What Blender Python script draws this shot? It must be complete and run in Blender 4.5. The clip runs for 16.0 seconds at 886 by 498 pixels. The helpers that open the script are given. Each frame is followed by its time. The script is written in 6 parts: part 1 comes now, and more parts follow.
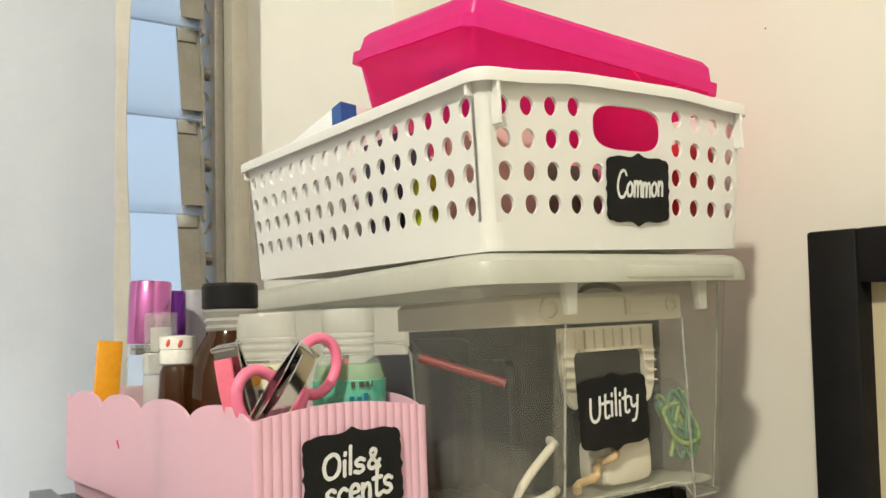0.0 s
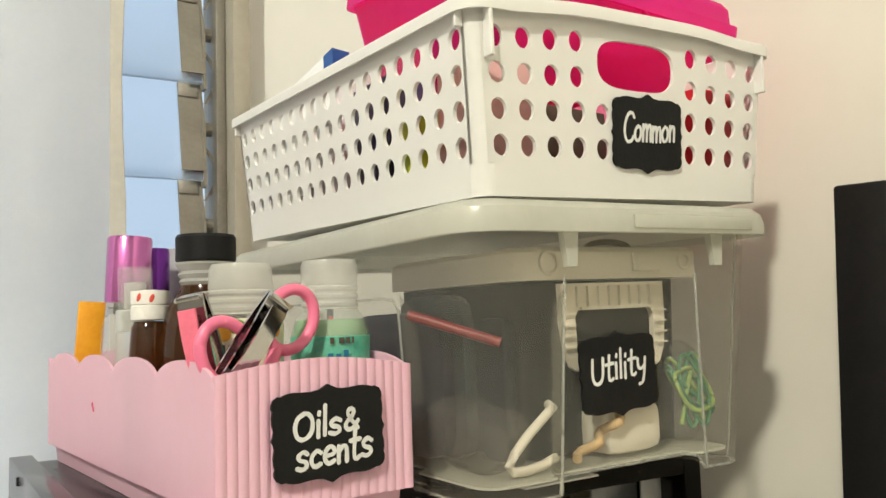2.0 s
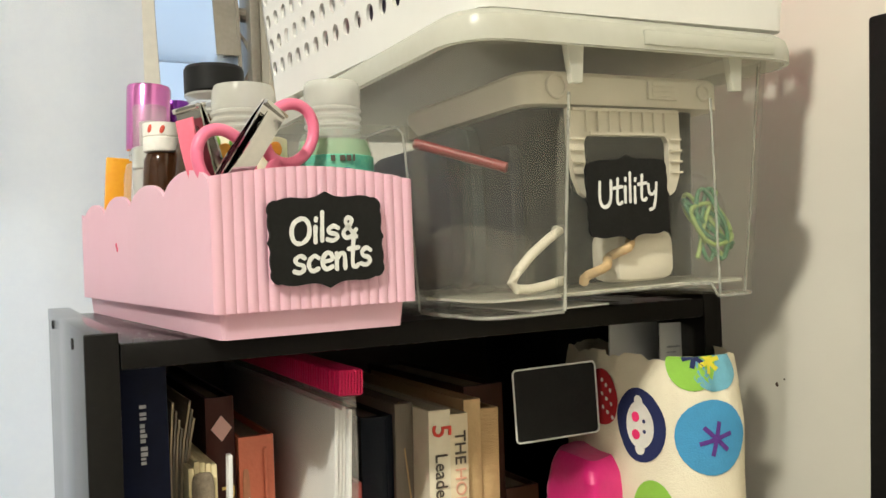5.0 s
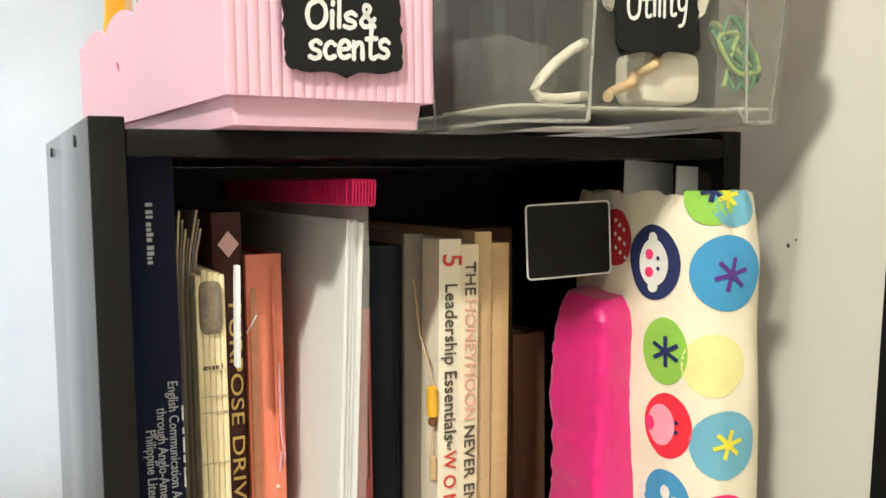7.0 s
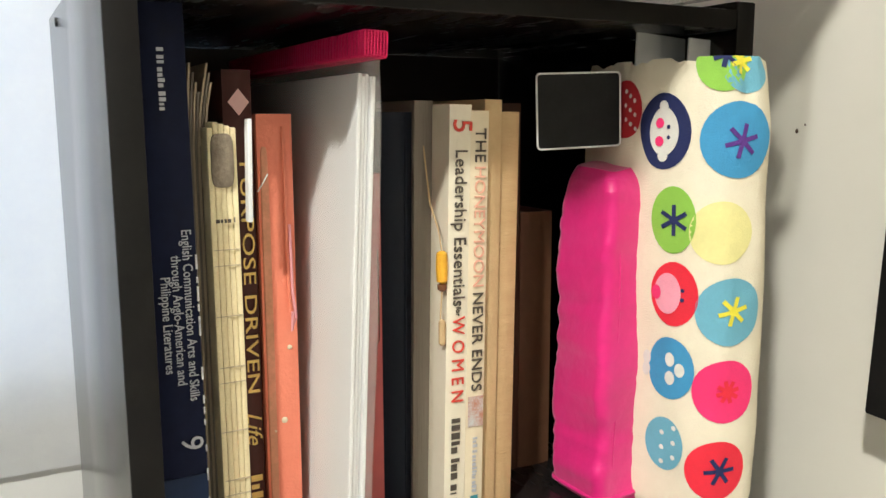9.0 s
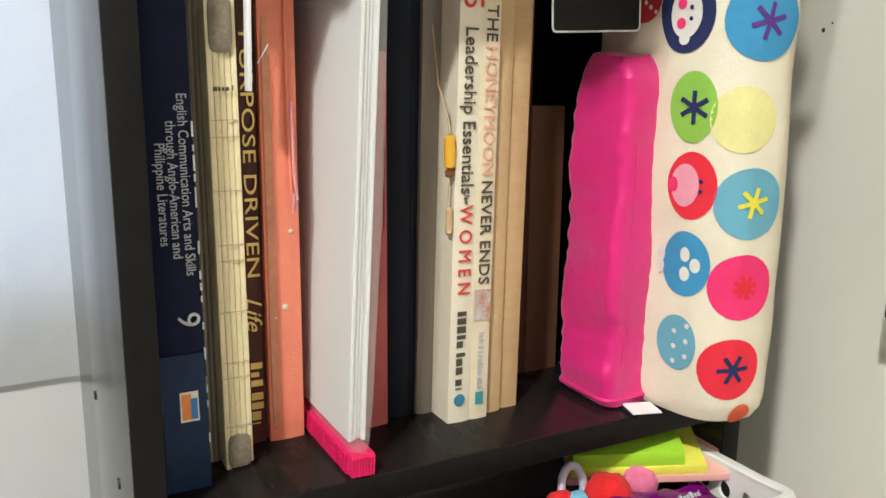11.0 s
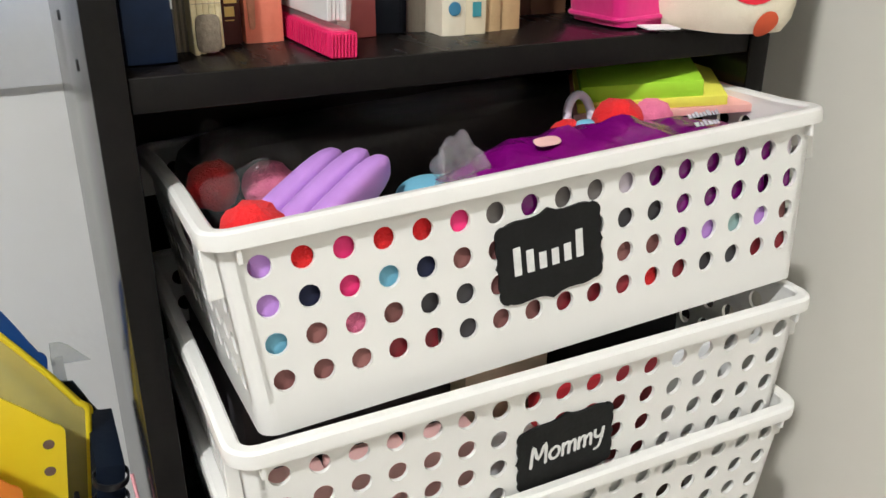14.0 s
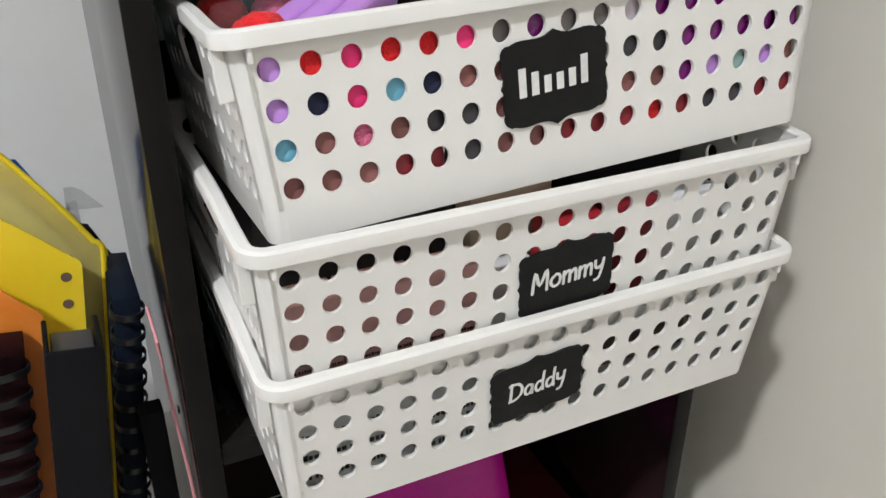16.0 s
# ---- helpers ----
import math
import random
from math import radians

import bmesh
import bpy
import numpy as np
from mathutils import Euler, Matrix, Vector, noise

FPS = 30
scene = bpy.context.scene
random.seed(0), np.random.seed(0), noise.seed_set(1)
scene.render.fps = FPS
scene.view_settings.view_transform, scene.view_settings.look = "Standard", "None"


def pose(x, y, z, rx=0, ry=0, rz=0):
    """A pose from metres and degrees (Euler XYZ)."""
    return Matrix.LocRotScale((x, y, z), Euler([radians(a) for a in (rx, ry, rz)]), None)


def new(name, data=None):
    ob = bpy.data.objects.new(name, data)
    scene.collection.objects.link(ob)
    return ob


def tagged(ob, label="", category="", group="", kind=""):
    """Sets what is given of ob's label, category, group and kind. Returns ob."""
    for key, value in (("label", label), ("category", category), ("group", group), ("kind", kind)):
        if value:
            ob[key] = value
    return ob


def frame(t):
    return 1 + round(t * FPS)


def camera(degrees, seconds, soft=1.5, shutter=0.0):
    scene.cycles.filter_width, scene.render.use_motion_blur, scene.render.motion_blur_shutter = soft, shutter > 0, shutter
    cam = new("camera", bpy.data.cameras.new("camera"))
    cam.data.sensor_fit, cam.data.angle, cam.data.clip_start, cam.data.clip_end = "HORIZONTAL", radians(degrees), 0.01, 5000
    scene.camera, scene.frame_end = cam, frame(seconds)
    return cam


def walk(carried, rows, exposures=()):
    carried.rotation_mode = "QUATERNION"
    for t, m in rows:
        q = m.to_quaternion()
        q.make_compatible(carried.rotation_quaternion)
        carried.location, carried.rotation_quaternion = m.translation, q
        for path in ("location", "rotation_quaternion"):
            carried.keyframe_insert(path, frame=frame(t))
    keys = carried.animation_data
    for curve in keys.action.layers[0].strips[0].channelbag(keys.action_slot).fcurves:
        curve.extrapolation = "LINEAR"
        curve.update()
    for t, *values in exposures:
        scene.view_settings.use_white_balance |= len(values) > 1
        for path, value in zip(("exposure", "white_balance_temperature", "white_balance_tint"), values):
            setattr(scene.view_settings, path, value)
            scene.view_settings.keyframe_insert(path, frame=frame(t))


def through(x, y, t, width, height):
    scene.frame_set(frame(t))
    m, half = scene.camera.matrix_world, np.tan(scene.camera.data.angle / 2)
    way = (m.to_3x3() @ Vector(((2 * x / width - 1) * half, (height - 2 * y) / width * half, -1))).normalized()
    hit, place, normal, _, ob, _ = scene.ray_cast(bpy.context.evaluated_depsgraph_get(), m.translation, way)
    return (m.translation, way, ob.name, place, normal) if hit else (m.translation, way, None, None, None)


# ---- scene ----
cam = camera(55.2, 16.0)
METRES, EYE, TILT, LEAN, TURN = 0.41, 0.90, 5.8, 2.0, -33.6
ROWS = [
    (0.0, 0.0, 0.0, 0.0, -0.0, 0.0, 0.0),
    (0.5, -0.0123, 0.0299, -0.0187, 0.03, -0.36, -0.5),
    (1.0, -0.0031, 0.0607, -0.0324, 0.16, -0.84, -0.68),
    (1.5, 0.0124, 0.0809, -0.0341, 0.51, -1.01, -0.62),
    (2.0, 0.038, 0.0775, -0.0393, 1.66, -1.11, -0.08),
    (2.5, 0.0717, 0.0745, -0.0513, 3.25, -1.56, 0.54),
    (3.0, 0.0832, 0.0804, -0.0676, 4.28, -2.2, 0.67),
    (5.5, 0.0991, 0.0796, -0.1763, 5.84, -6.71, 0.56),
    (6.0, 0.0901, 0.0802, -0.1997, 5.84, -7.81, 0.19),
    (6.5, 0.0832, 0.0849, -0.2443, 5.79, -9.21, -0.28),
    (7.0, 0.0733, 0.0921, -0.2787, 5.52, -10.64, -0.87),
    (7.5, 0.0708, 0.0899, -0.3051, 5.27, -11.78, -1.19),
    (8.0, 0.0673, 0.0802, -0.3213, 5.15, -12.84, -1.2),
    (8.5, 0.0623, 0.0777, -0.3413, 5.26, -13.73, -1.14),
    (9.0, 0.0628, 0.0708, -0.3645, 5.47, -14.69, -1.24),
    (11.5, 0.0623, 0.1034, -0.4867, 6.39, -19.31, -2.14),
    (12.0, 0.063, 0.1174, -0.5399, 6.79, -21.2, -2.3),
    (12.5, 0.0621, 0.1176, -0.6043, 7.14, -23.69, -2.34),
    (13.0, 0.0712, 0.1075, -0.6419, 7.58, -25.92, -2.09),
    (13.5, 0.0997, 0.0892, -0.676, 7.65, -27.55, -1.72),
    (14.0, 0.1048, 0.0754, -0.7256, 7.45, -28.84, -1.2),
    (14.5, 0.1027, 0.0595, -0.7734, 7.44, -30.47, -1.07),
    (15.0, 0.1075, 0.0375, -0.7925, 7.86, -31.96, -1.11),
    (15.5, 0.1087, 0.0184, -0.8047, 8.23, -33.07, -1.34),
    (16.0, 0.118, 0.0061, -0.806, 8.16, -33.64, -1.41),
]
walk(cam, [(t, pose(0, 0, EYE, TILT, LEAN, TURN) @ pose(METRES * x, METRES * y, METRES * z, 90 + pitch, roll, yaw)) for t, x, y, z, yaw, pitch, roll in ROWS],
     exposures=[(0.0, -0.03, 6600, 4), (3.0, 0.0, 6550, 4), (5.5, 0.24, 6450, 5), (7.0, 0.50, 6250, 6), (8.0, 0.53, 6200, 7), (9.0, 0.44, 6050, 7), (12.5, 0.32, 5800, 8), (14.5, 0.20, 5700, 11), (16.0, 0.05, 5600, 12)])

# ---- light ----
BASE = 0.20   # the floor's height in the plan's own coordinates; everything is lowered by it
world = bpy.data.worlds.new("world")
scene.world = world
world.use_nodes = True
sky = world.node_tree.nodes.new("ShaderNodeTexSky")
sky.sky_type, sky.sun_disc, sky.sun_elevation, sky.sun_rotation = "NISHITA", False, radians(40), radians(200)
world.node_tree.links.new(sky.outputs[0], world.node_tree.nodes["Background"].inputs[0])
world.node_tree.nodes["Background"].inputs[1].default_value = 0.08


def lamp(name, kind, energy, colour, m, **settings):
    data = bpy.data.lights.new(name, kind)
    data.energy, data.color = energy, colour
    if kind == "AREA":
        data.shape, data.size = "DISK", settings.get("size", 0.2)
    else:
        data.shadow_soft_size = settings.get("size", 0.05)
    ob = new(name, data)
    ob.matrix_basis = Matrix.Translation((0, 0, -BASE)) @ m
    return ob


# the room's ceiling lamp, behind and to the side of the camera
lamp("ceiling_lamp", "POINT", 176, (1.0, 0.94, 0.82), pose(-1.14, -0.81, 2.56), size=0.06)

# daylight fill added low in the window, between louvres and curtain, brightening the cloth
fill_lamp = lamp("window_daylight", "AREA", 0.27, (0.92, 0.96, 1.0), pose(-0.20, 0.803, 0.915, -90, 0, 0), size=0.62)
fill_lamp.data.shape, fill_lamp.data.size_y = "RECTANGLE", 0.34

# ---- materials ----
def mat(name, colour, rough=0.5, colour2=None, scale=60.0, mix=0.5, bump=0.0, bump_scale=None, metal=0.0, spec=0.5, clear=0.0, through=0.0,
        tint=None, stretch=(1, 1, 1), sheen=0.0, island=0.0):
    """A surface with grain at two scales. clear: share of light that passes straight, through: share that is scattered through."""
    m = bpy.data.materials.new(name)
    m.use_nodes = True
    n, l = m.node_tree.nodes, m.node_tree.links
    p = n["Principled BSDF"]
    p.inputs["Roughness"].default_value, p.inputs["Metallic"].default_value = rough, metal
    p.inputs["Specular IOR Level"].default_value = spec
    p.inputs["Sheen Weight"].default_value = sheen
    colour2 = colour2 or tuple(c * 0.86 for c in colour)
    where = n.new("ShaderNodeTexCoord")
    mapping = n.new("ShaderNodeMapping")
    mapping.inputs["Scale"].default_value = stretch
    l.new(where.outputs["Object"], mapping.inputs["Vector"])
    fine, broad = n.new("ShaderNodeTexNoise"), n.new("ShaderNodeTexNoise")
    fine.inputs["Scale"].default_value, fine.inputs["Detail"].default_value = scale * 6, 5
    broad.inputs["Scale"].default_value, broad.inputs["Detail"].default_value = scale, 4
    for t in (fine, broad):
        l.new(mapping.outputs["Vector"], t.inputs["Vector"])
    both = n.new("ShaderNodeMix")
    both.inputs["Factor"].default_value = 0.4
    l.new(broad.outputs["Fac"], both.inputs["A"])
    l.new(fine.outputs["Fac"], both.inputs["B"])
    ramp = n.new("ShaderNodeValToRGB")
    ramp.color_ramp.elements[0].position, ramp.color_ramp.elements[1].position = 0.5 - 0.25 * mix, 0.5 + 0.25 * mix
    ramp.color_ramp.elements[0].color, ramp.color_ramp.elements[1].color = (*colour2, 1), (*colour, 1)
    l.new(both.outputs["Result"], ramp.inputs["Fac"])
    l.new(ramp.outputs["Color"], p.inputs["Base Color"])
    rr = n.new("ShaderNodeMapRange")
    rr.inputs["To Min"].default_value, rr.inputs["To Max"].default_value = rough * 0.85, min(1, rough * 1.15)
    l.new(both.outputs["Result"], rr.inputs["Value"])
    l.new(rr.outputs["Result"], p.inputs["Roughness"])
    if bump:
        b = n.new("ShaderNodeBump")
        b.inputs["Strength"].default_value, b.inputs["Distance"].default_value = bump, 0.001
        grain = n.new("ShaderNodeTexNoise")
        grain.inputs["Scale"].default_value, grain.inputs["Detail"].default_value = bump_scale or scale * 6, 4
        l.new(mapping.outputs["Vector"], grain.inputs["Vector"])
        l.new(grain.outputs["Fac"], b.inputs["Height"])
        l.new(b.outputs["Normal"], p.inputs["Normal"])
    out, last = n["Material Output"], p.outputs["BSDF"]
    if through:
        tr, mx = n.new("ShaderNodeBsdfTranslucent"), n.new("ShaderNodeMixShader")
        l.new(ramp.outputs["Color"], tr.inputs["Color"])
        mx.inputs["Fac"].default_value = through
        l.new(last, mx.inputs[1]), l.new(tr.outputs["BSDF"], mx.inputs[2])
        last = mx.outputs["Shader"]
    if clear:
        tp, mx = n.new("ShaderNodeBsdfTransparent"), n.new("ShaderNodeMixShader")
        tp.inputs["Color"].default_value = (*(tint or (0.97, 0.97, 0.96)), 1)
        mx.inputs["Fac"].default_value = clear
        l.new(last, mx.inputs[1]), l.new(tp.outputs["BSDF"], mx.inputs[2])
        last = mx.outputs["Shader"]
    l.new(last, out.inputs["Surface"])
    return m


def glow(name, colour, strength):
    m = bpy.data.materials.new(name)
    m.use_nodes = True
    n, l = m.node_tree.nodes, m.node_tree.links
    e = n.new("ShaderNodeEmission")
    noise_t, ramp = n.new("ShaderNodeTexNoise"), n.new("ShaderNodeValToRGB")
    noise_t.inputs["Scale"].default_value = 3.0
    ramp.color_ramp.elements[0].color = (*[c * 0.8 for c in colour], 1)
    ramp.color_ramp.elements[1].color = (*colour, 1)
    l.new(noise_t.outputs["Fac"], ramp.inputs["Fac"])
    l.new(ramp.outputs["Color"], e.inputs["Color"])
    e.inputs["Strength"].default_value = strength
    l.new(e.outputs["Emission"], n["Material Output"].inputs["Surface"])
    return m


def glass(name, colour, rough):
    m = bpy.data.materials.new(name)
    m.use_nodes = True
    p = m.node_tree.nodes["Principled BSDF"]
    p.inputs["Base Color"].default_value, p.inputs["Roughness"].default_value = (*colour, 1), rough
    p.inputs["Transmission Weight"].default_value, p.inputs["IOR"].default_value = 1.0, 1.45
    b, t = m.node_tree.nodes.new("ShaderNodeBump"), m.node_tree.nodes.new("ShaderNodeTexNoise")
    t.inputs["Scale"].default_value, b.inputs["Strength"].default_value, b.inputs["Distance"].default_value = 260, 0.5, 0.001
    m.node_tree.links.new(t.outputs["Fac"], b.inputs["Height"])
    m.node_tree.links.new(b.outputs["Normal"], p.inputs["Normal"])
    return m


WALL = mat("painted_wall", (0.80, 0.765, 0.68), 0.75, (0.765, 0.73, 0.64), 5, 0.9, 0.25, 90)
WALLW = mat("white_wall_paint", (0.82, 0.815, 0.79), 0.75, (0.77, 0.765, 0.735), 5, 0.9, 0.25, 90)
# dark grey for the room's unseen sides, to hold down bounced light
DIMROOM = mat("dim_room_grey", (0.26, 0.256, 0.248), 0.8, None, 4, 0.9, 0.2, 60)
FLOOR = mat("floor_tile", (0.44, 0.41, 0.37), 0.4, None, 6, 0.8)
CLOTH = mat("curtain_cloth", (0.94, 0.94, 0.94), 0.9, (0.90, 0.90, 0.915), 30, 0.8, 0.35, 900, through=0.42)
HEM = mat("curtain_hem", (0.84, 0.81, 0.74), 0.9, None, 30, 0.8, 0.3, 900, through=0.3)
BLACKWOOD = mat("black_laminate", (0.009, 0.008, 0.008), 0.27, (0.014, 0.011, 0.010), 30, 0.7, 0.02, 500, stretch=(1, 0.25, 1), spec=0.35)
GLOSSBLACK = mat("glossy_black_laminate", (0.009, 0.008, 0.008), 0.17, (0.013, 0.011, 0.010), 30, 0.7, 0.008, 500, spec=0.6)
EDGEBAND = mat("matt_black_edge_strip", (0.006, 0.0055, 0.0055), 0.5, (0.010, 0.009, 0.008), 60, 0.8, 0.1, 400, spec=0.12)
BROWNBACK = mat("shelf_backboard", (0.035, 0.022, 0.016), 0.6, None, 30, 0.7, 0.1)
CAM = mat("black_screw", (0.02, 0.02, 0.02), 0.35, metal=0.6)
WHITE = mat("white_plastic", (0.87, 0.86, 0.83), 0.36, (0.845, 0.835, 0.80), 14, 0.8, 0.06, 300, through=0.10)
TUB = mat("frosted_plastic", (0.84, 0.82, 0.74), 0.20, (0.74, 0.72, 0.64), 45, 0.8, 0.1, 200, clear=0.928, through=0.4)
TUBEDGE = mat("clear_plastic_edge", (0.80, 0.80, 0.74), 0.2, None, 45, 0.8, clear=0.68, through=0.4)
LID = mat("milky_plastic", (0.82, 0.82, 0.75), 0.25, (0.76, 0.76, 0.68), 30, 0.8, 0.1, 200, clear=0.22, through=0.40)
CREAMPL = mat("cream_plastic", (0.86, 0.80, 0.68), 0.4, None, 20, 0.8, 0.05)
PINK = mat("pink_plastic", (0.95, 0.64, 0.765), 0.38, (0.93, 0.600, 0.725), 25, 0.8, 0.08, 300, clear=0.05, through=0.28)
HOTBOX = mat("magenta_clear_plastic", (0.95, 0.07, 0.42), 0.18, (0.90, 0.05, 0.36), 25, 0.8, clear=0.62, through=0.5, tint=(0.95, 0.32, 0.64))
HOTLID = mat("magenta_plastic_lid", (0.95, 0.05, 0.42), 0.22, (0.90, 0.035, 0.36), 18, 0.8, clear=0.40, through=0.5, tint=(0.95, 0.28, 0.60))
SLATE = mat("chalk_label_black", (0.007, 0.007, 0.007), 0.6, (0.012, 0.012, 0.012), 90, 0.9, 0.1, spec=0.18)
CHALK = mat("white_marker", (0.82, 0.82, 0.80), 0.7, (0.62, 0.62, 0.60), 300, 0.9)
NAVY = mat("navy_book_cover", (0.009, 0.013, 0.042), 0.5, (0.005, 0.007, 0.020), 30, 0.9, 0.1, spec=0.1)
NAVYB = mat("blue_fade_cover", (0.014, 0.034, 0.095), 0.42, (0.008, 0.015, 0.04), 20, 0.9, 0.1, spec=0.2)
NAVY2 = mat("dark_blue_cover", (0.006, 0.009, 0.018), 0.55, None, 40, 0.8, 0.2, spec=0.2)
BROWN = mat("maroon_book_cover", (0.075, 0.022, 0.018), 0.45, (0.055, 0.017, 0.014), 40, 0.9, 0.15, spec=0.2)
PAGES = mat("aged_pages", (0.55, 0.46, 0.33), 0.9, (0.42, 0.34, 0.23), 20, 0.9, 0.6, 1400, stretch=(1, 0.02, 0.02))
GREYPAGES = mat("grey_pages", (0.30, 0.26, 0.21), 0.9, (0.18, 0.15, 0.12), 20, 0.9, 0.6, 1400, stretch=(1, 0.02, 0.02))
GAUZE = mat("bare_spine_gauze", (0.84, 0.74, 0.47), 0.85, (0.74, 0.62, 0.36), 50, 0.9, 0.5, 700)
OLDGLUE = mat("dried_glue", (0.30, 0.25, 0.18), 0.7, (0.10, 0.07, 0.05), 90, 0.9, 0.5)
ORANGE = mat("coral_cloth_cover", (0.86, 0.27, 0.17), 0.6, (0.78, 0.22, 0.13), 35, 0.8, 0.3, 600)
WORN = mat("worn_board", (0.50, 0.24, 0.13), 0.8, (0.72, 0.30, 0.19), 80, 0.7, 0.3)
REDBOOK = mat("dusty_red_cover", (0.46, 0.10, 0.09), 0.6, (0.34, 0.06, 0.07), 20, 0.9, 0.1)
IVORY = mat("ivory_cover", (0.80, 0.74, 0.60), 0.5, (0.74, 0.67, 0.52), 25, 0.8, 0.1)
IVORY2 = mat("cream_cover", (0.78, 0.68, 0.50), 0.5, (0.70, 0.60, 0.42), 25, 0.8, 0.1)
TAN = mat("kraft_paper_cover", (0.58, 0.41, 0.22), 0.7, (0.50, 0.34, 0.17), 40, 0.8, 0.3, 500)
TAN2 = mat("ribbed_kraft_cover", (0.56, 0.38, 0.20), 0.7, (0.46, 0.30, 0.14), 40, 0.8, 0.4, 900, stretch=(0.2, 1, 1))
COCOA = mat("dark_brown_cover", (0.10, 0.045, 0.024), 0.55, (0.07, 0.03, 0.016), 30, 0.9, 0.15)
COCOA2 = mat("brown_cover", (0.17, 0.08, 0.04), 0.55, (0.12, 0.055, 0.028), 30, 0.9, 0.15)
PAPER = mat("white_paper", (0.84, 0.85, 0.85), 0.8, (0.78, 0.79, 0.80), 14, 0.8, 0.15, 300)
SLEEVE = mat("clear_vinyl", (0.85, 0.82, 0.80), 0.15, (0.74, 0.70, 0.68), 25, 0.9, 0.3, 60, clear=0.82)
BAGFILM = mat("crinkled_film", (0.90, 0.89, 0.90), 0.10, (0.75, 0.74, 0.76), 60, 0.6, 1.0, 130, clear=0.945)
CRINKLE = mat("bunched_film", (0.92, 0.90, 0.93), 0.15, (0.74, 0.72, 0.76), 90, 0.8, 1.0, 220, clear=0.80, through=0.4)
ZIP = mat("hot_pink_zip", (0.85, 0.01, 0.14), 0.5, (0.70, 0.005, 0.11), 200, 0.9, 0.8, 1500)
SATIN = mat("magenta_satin", (0.72, 0.009, 0.20), 0.42, (0.58, 0.006, 0.16), 25, 0.9, 0.9, 70, sheen=0.25)
CANVAS = mat("cream_cotton", (0.82, 0.76, 0.60), 0.85, (0.76, 0.69, 0.53), 25, 0.8, 0.4, 1100)
REDDOT = mat("red_cotton", (0.45, 0.012, 0.02), 0.8, None, 25, 0.8, 0.3)
TEXT_DK = mat("dark_ink", (0.05, 0.04, 0.03), 0.6, (0.10, 0.08, 0.06), 300, 0.9)
TEXT_RED = mat("red_ink", (0.65, 0.05, 0.03), 0.6, None, 300, 0.9)
TEXT_PINK = mat("faded_pink_ink", (0.78, 0.42, 0.30), 0.6, None, 300, 0.9)
TEXT_GOLD = mat("gold_foil", (0.75, 0.52, 0.16), 0.35, None, 300, 0.9, metal=0.5)
TEXT_SILV = mat("pale_lettering", (0.55, 0.56, 0.60), 0.5, (0.40, 0.41, 0.46), 300, 0.9)
CHROME = mat("polished_steel", (0.62, 0.60, 0.58), 0.07, (0.50, 0.49, 0.48), 60, 0.9, metal=1.0)
PURPLEMET = mat("lilac_metal_cap", (0.62, 0.20, 0.50), 0.2, (0.55, 0.16, 0.44), 20, 0.8, metal=0.85)
VIOLETMET = mat("violet_metal_cap", (0.16, 0.03, 0.30), 0.2, None, 20, 0.8, metal=0.8)
BLACKCAP = mat("black_cap", (0.007, 0.007, 0.008), 0.5, None, 60, 0.8, 0.1, spec=0.25)
AMBER = mat("amber_bottle", (0.06, 0.022, 0.006), 0.08, (0.04, 0.014, 0.004), 20, 0.8, clear=0.25, tint=(0.5, 0.2, 0.05))
CLEARBOTTLE = mat("clear_bottle", (0.80, 0.82, 0.80), 0.08, (0.70, 0.72, 0.70), 30, 0.8, clear=0.80)
PALECAP = mat("frosted_cap", (0.88, 0.88, 0.84), 0.25, (0.80, 0.80, 0.76), 30, 0.8, clear=0.52, through=0.35)
GREENLIQ = mat("green_liquid_bottle", (0.26, 0.52, 0.30), 0.15, (0.40, 0.62, 0.34), 40, 0.8, clear=0.35, tint=(0.6, 0.95, 0.7))
TEAL = mat("teal_label", (0.04, 0.36, 0.28), 0.4, (0.20, 0.55, 0.36), 120, 0.8)
FRUIT = mat("fruit_label", (0.88, 0.84, 0.70), 0.45, (0.78, 0.72, 0.48), 60, 0.5)
REDLAB = mat("red_label", (0.70, 0.08, 0.05), 0.45, None, 60, 0.8)
ORANGEY = mat("amber_orange_card", (0.86, 0.42, 0.02), 0.4, (0.75, 0.30, 0.01), 60, 0.8)
YELLOW = mat("yellow_plastic_sheet", (0.95, 0.75, 0.02), 0.3, (0.93, 0.70, 0.01), 20, 0.8, through=0.08)
FOLDER = mat("clear_yellow_folder", (0.86, 0.80, 0.34), 0.2, (0.76, 0.72, 0.36), 25, 0.8, clear=0.62, tint=(1.0, 0.97, 0.78), through=0.3)
AMBERF = mat("orange_folder", (0.94, 0.40, 0.05), 0.35, (0.86, 0.27, 0.03), 14, 0.8, through=0.3)
BINDER = mat("black_binder", (0.008, 0.008, 0.009), 0.55, None, 50, 0.8, 0.1, 700, spec=0.05)
COIL = mat("black_coil", (0.010, 0.011, 0.014), 0.3, None, 50, 0.8)
BLUE = mat("royal_blue_sheet", (0.02, 0.08, 0.30), 0.35, None, 30, 0.8)
PINKCORD = mat("pink_cord", (0.80, 0.35, 0.38), 0.7, None, 60, 0.8)
HOTPINK = mat("hot_pink_foam", (0.92, 0.03, 0.22), 0.6, None, 40, 0.8, 0.3)
RED = mat("red_wool", (0.82, 0.012, 0.012), 0.9, (0.62, 0.006, 0.01), 200, 0.9, 1.0, 900, sheen=0.08)
ROSE = mat("pink_wool", (0.85, 0.22, 0.38), 0.9, (0.70, 0.14, 0.28), 200, 0.9, 1.0, 900, sheen=0.08)
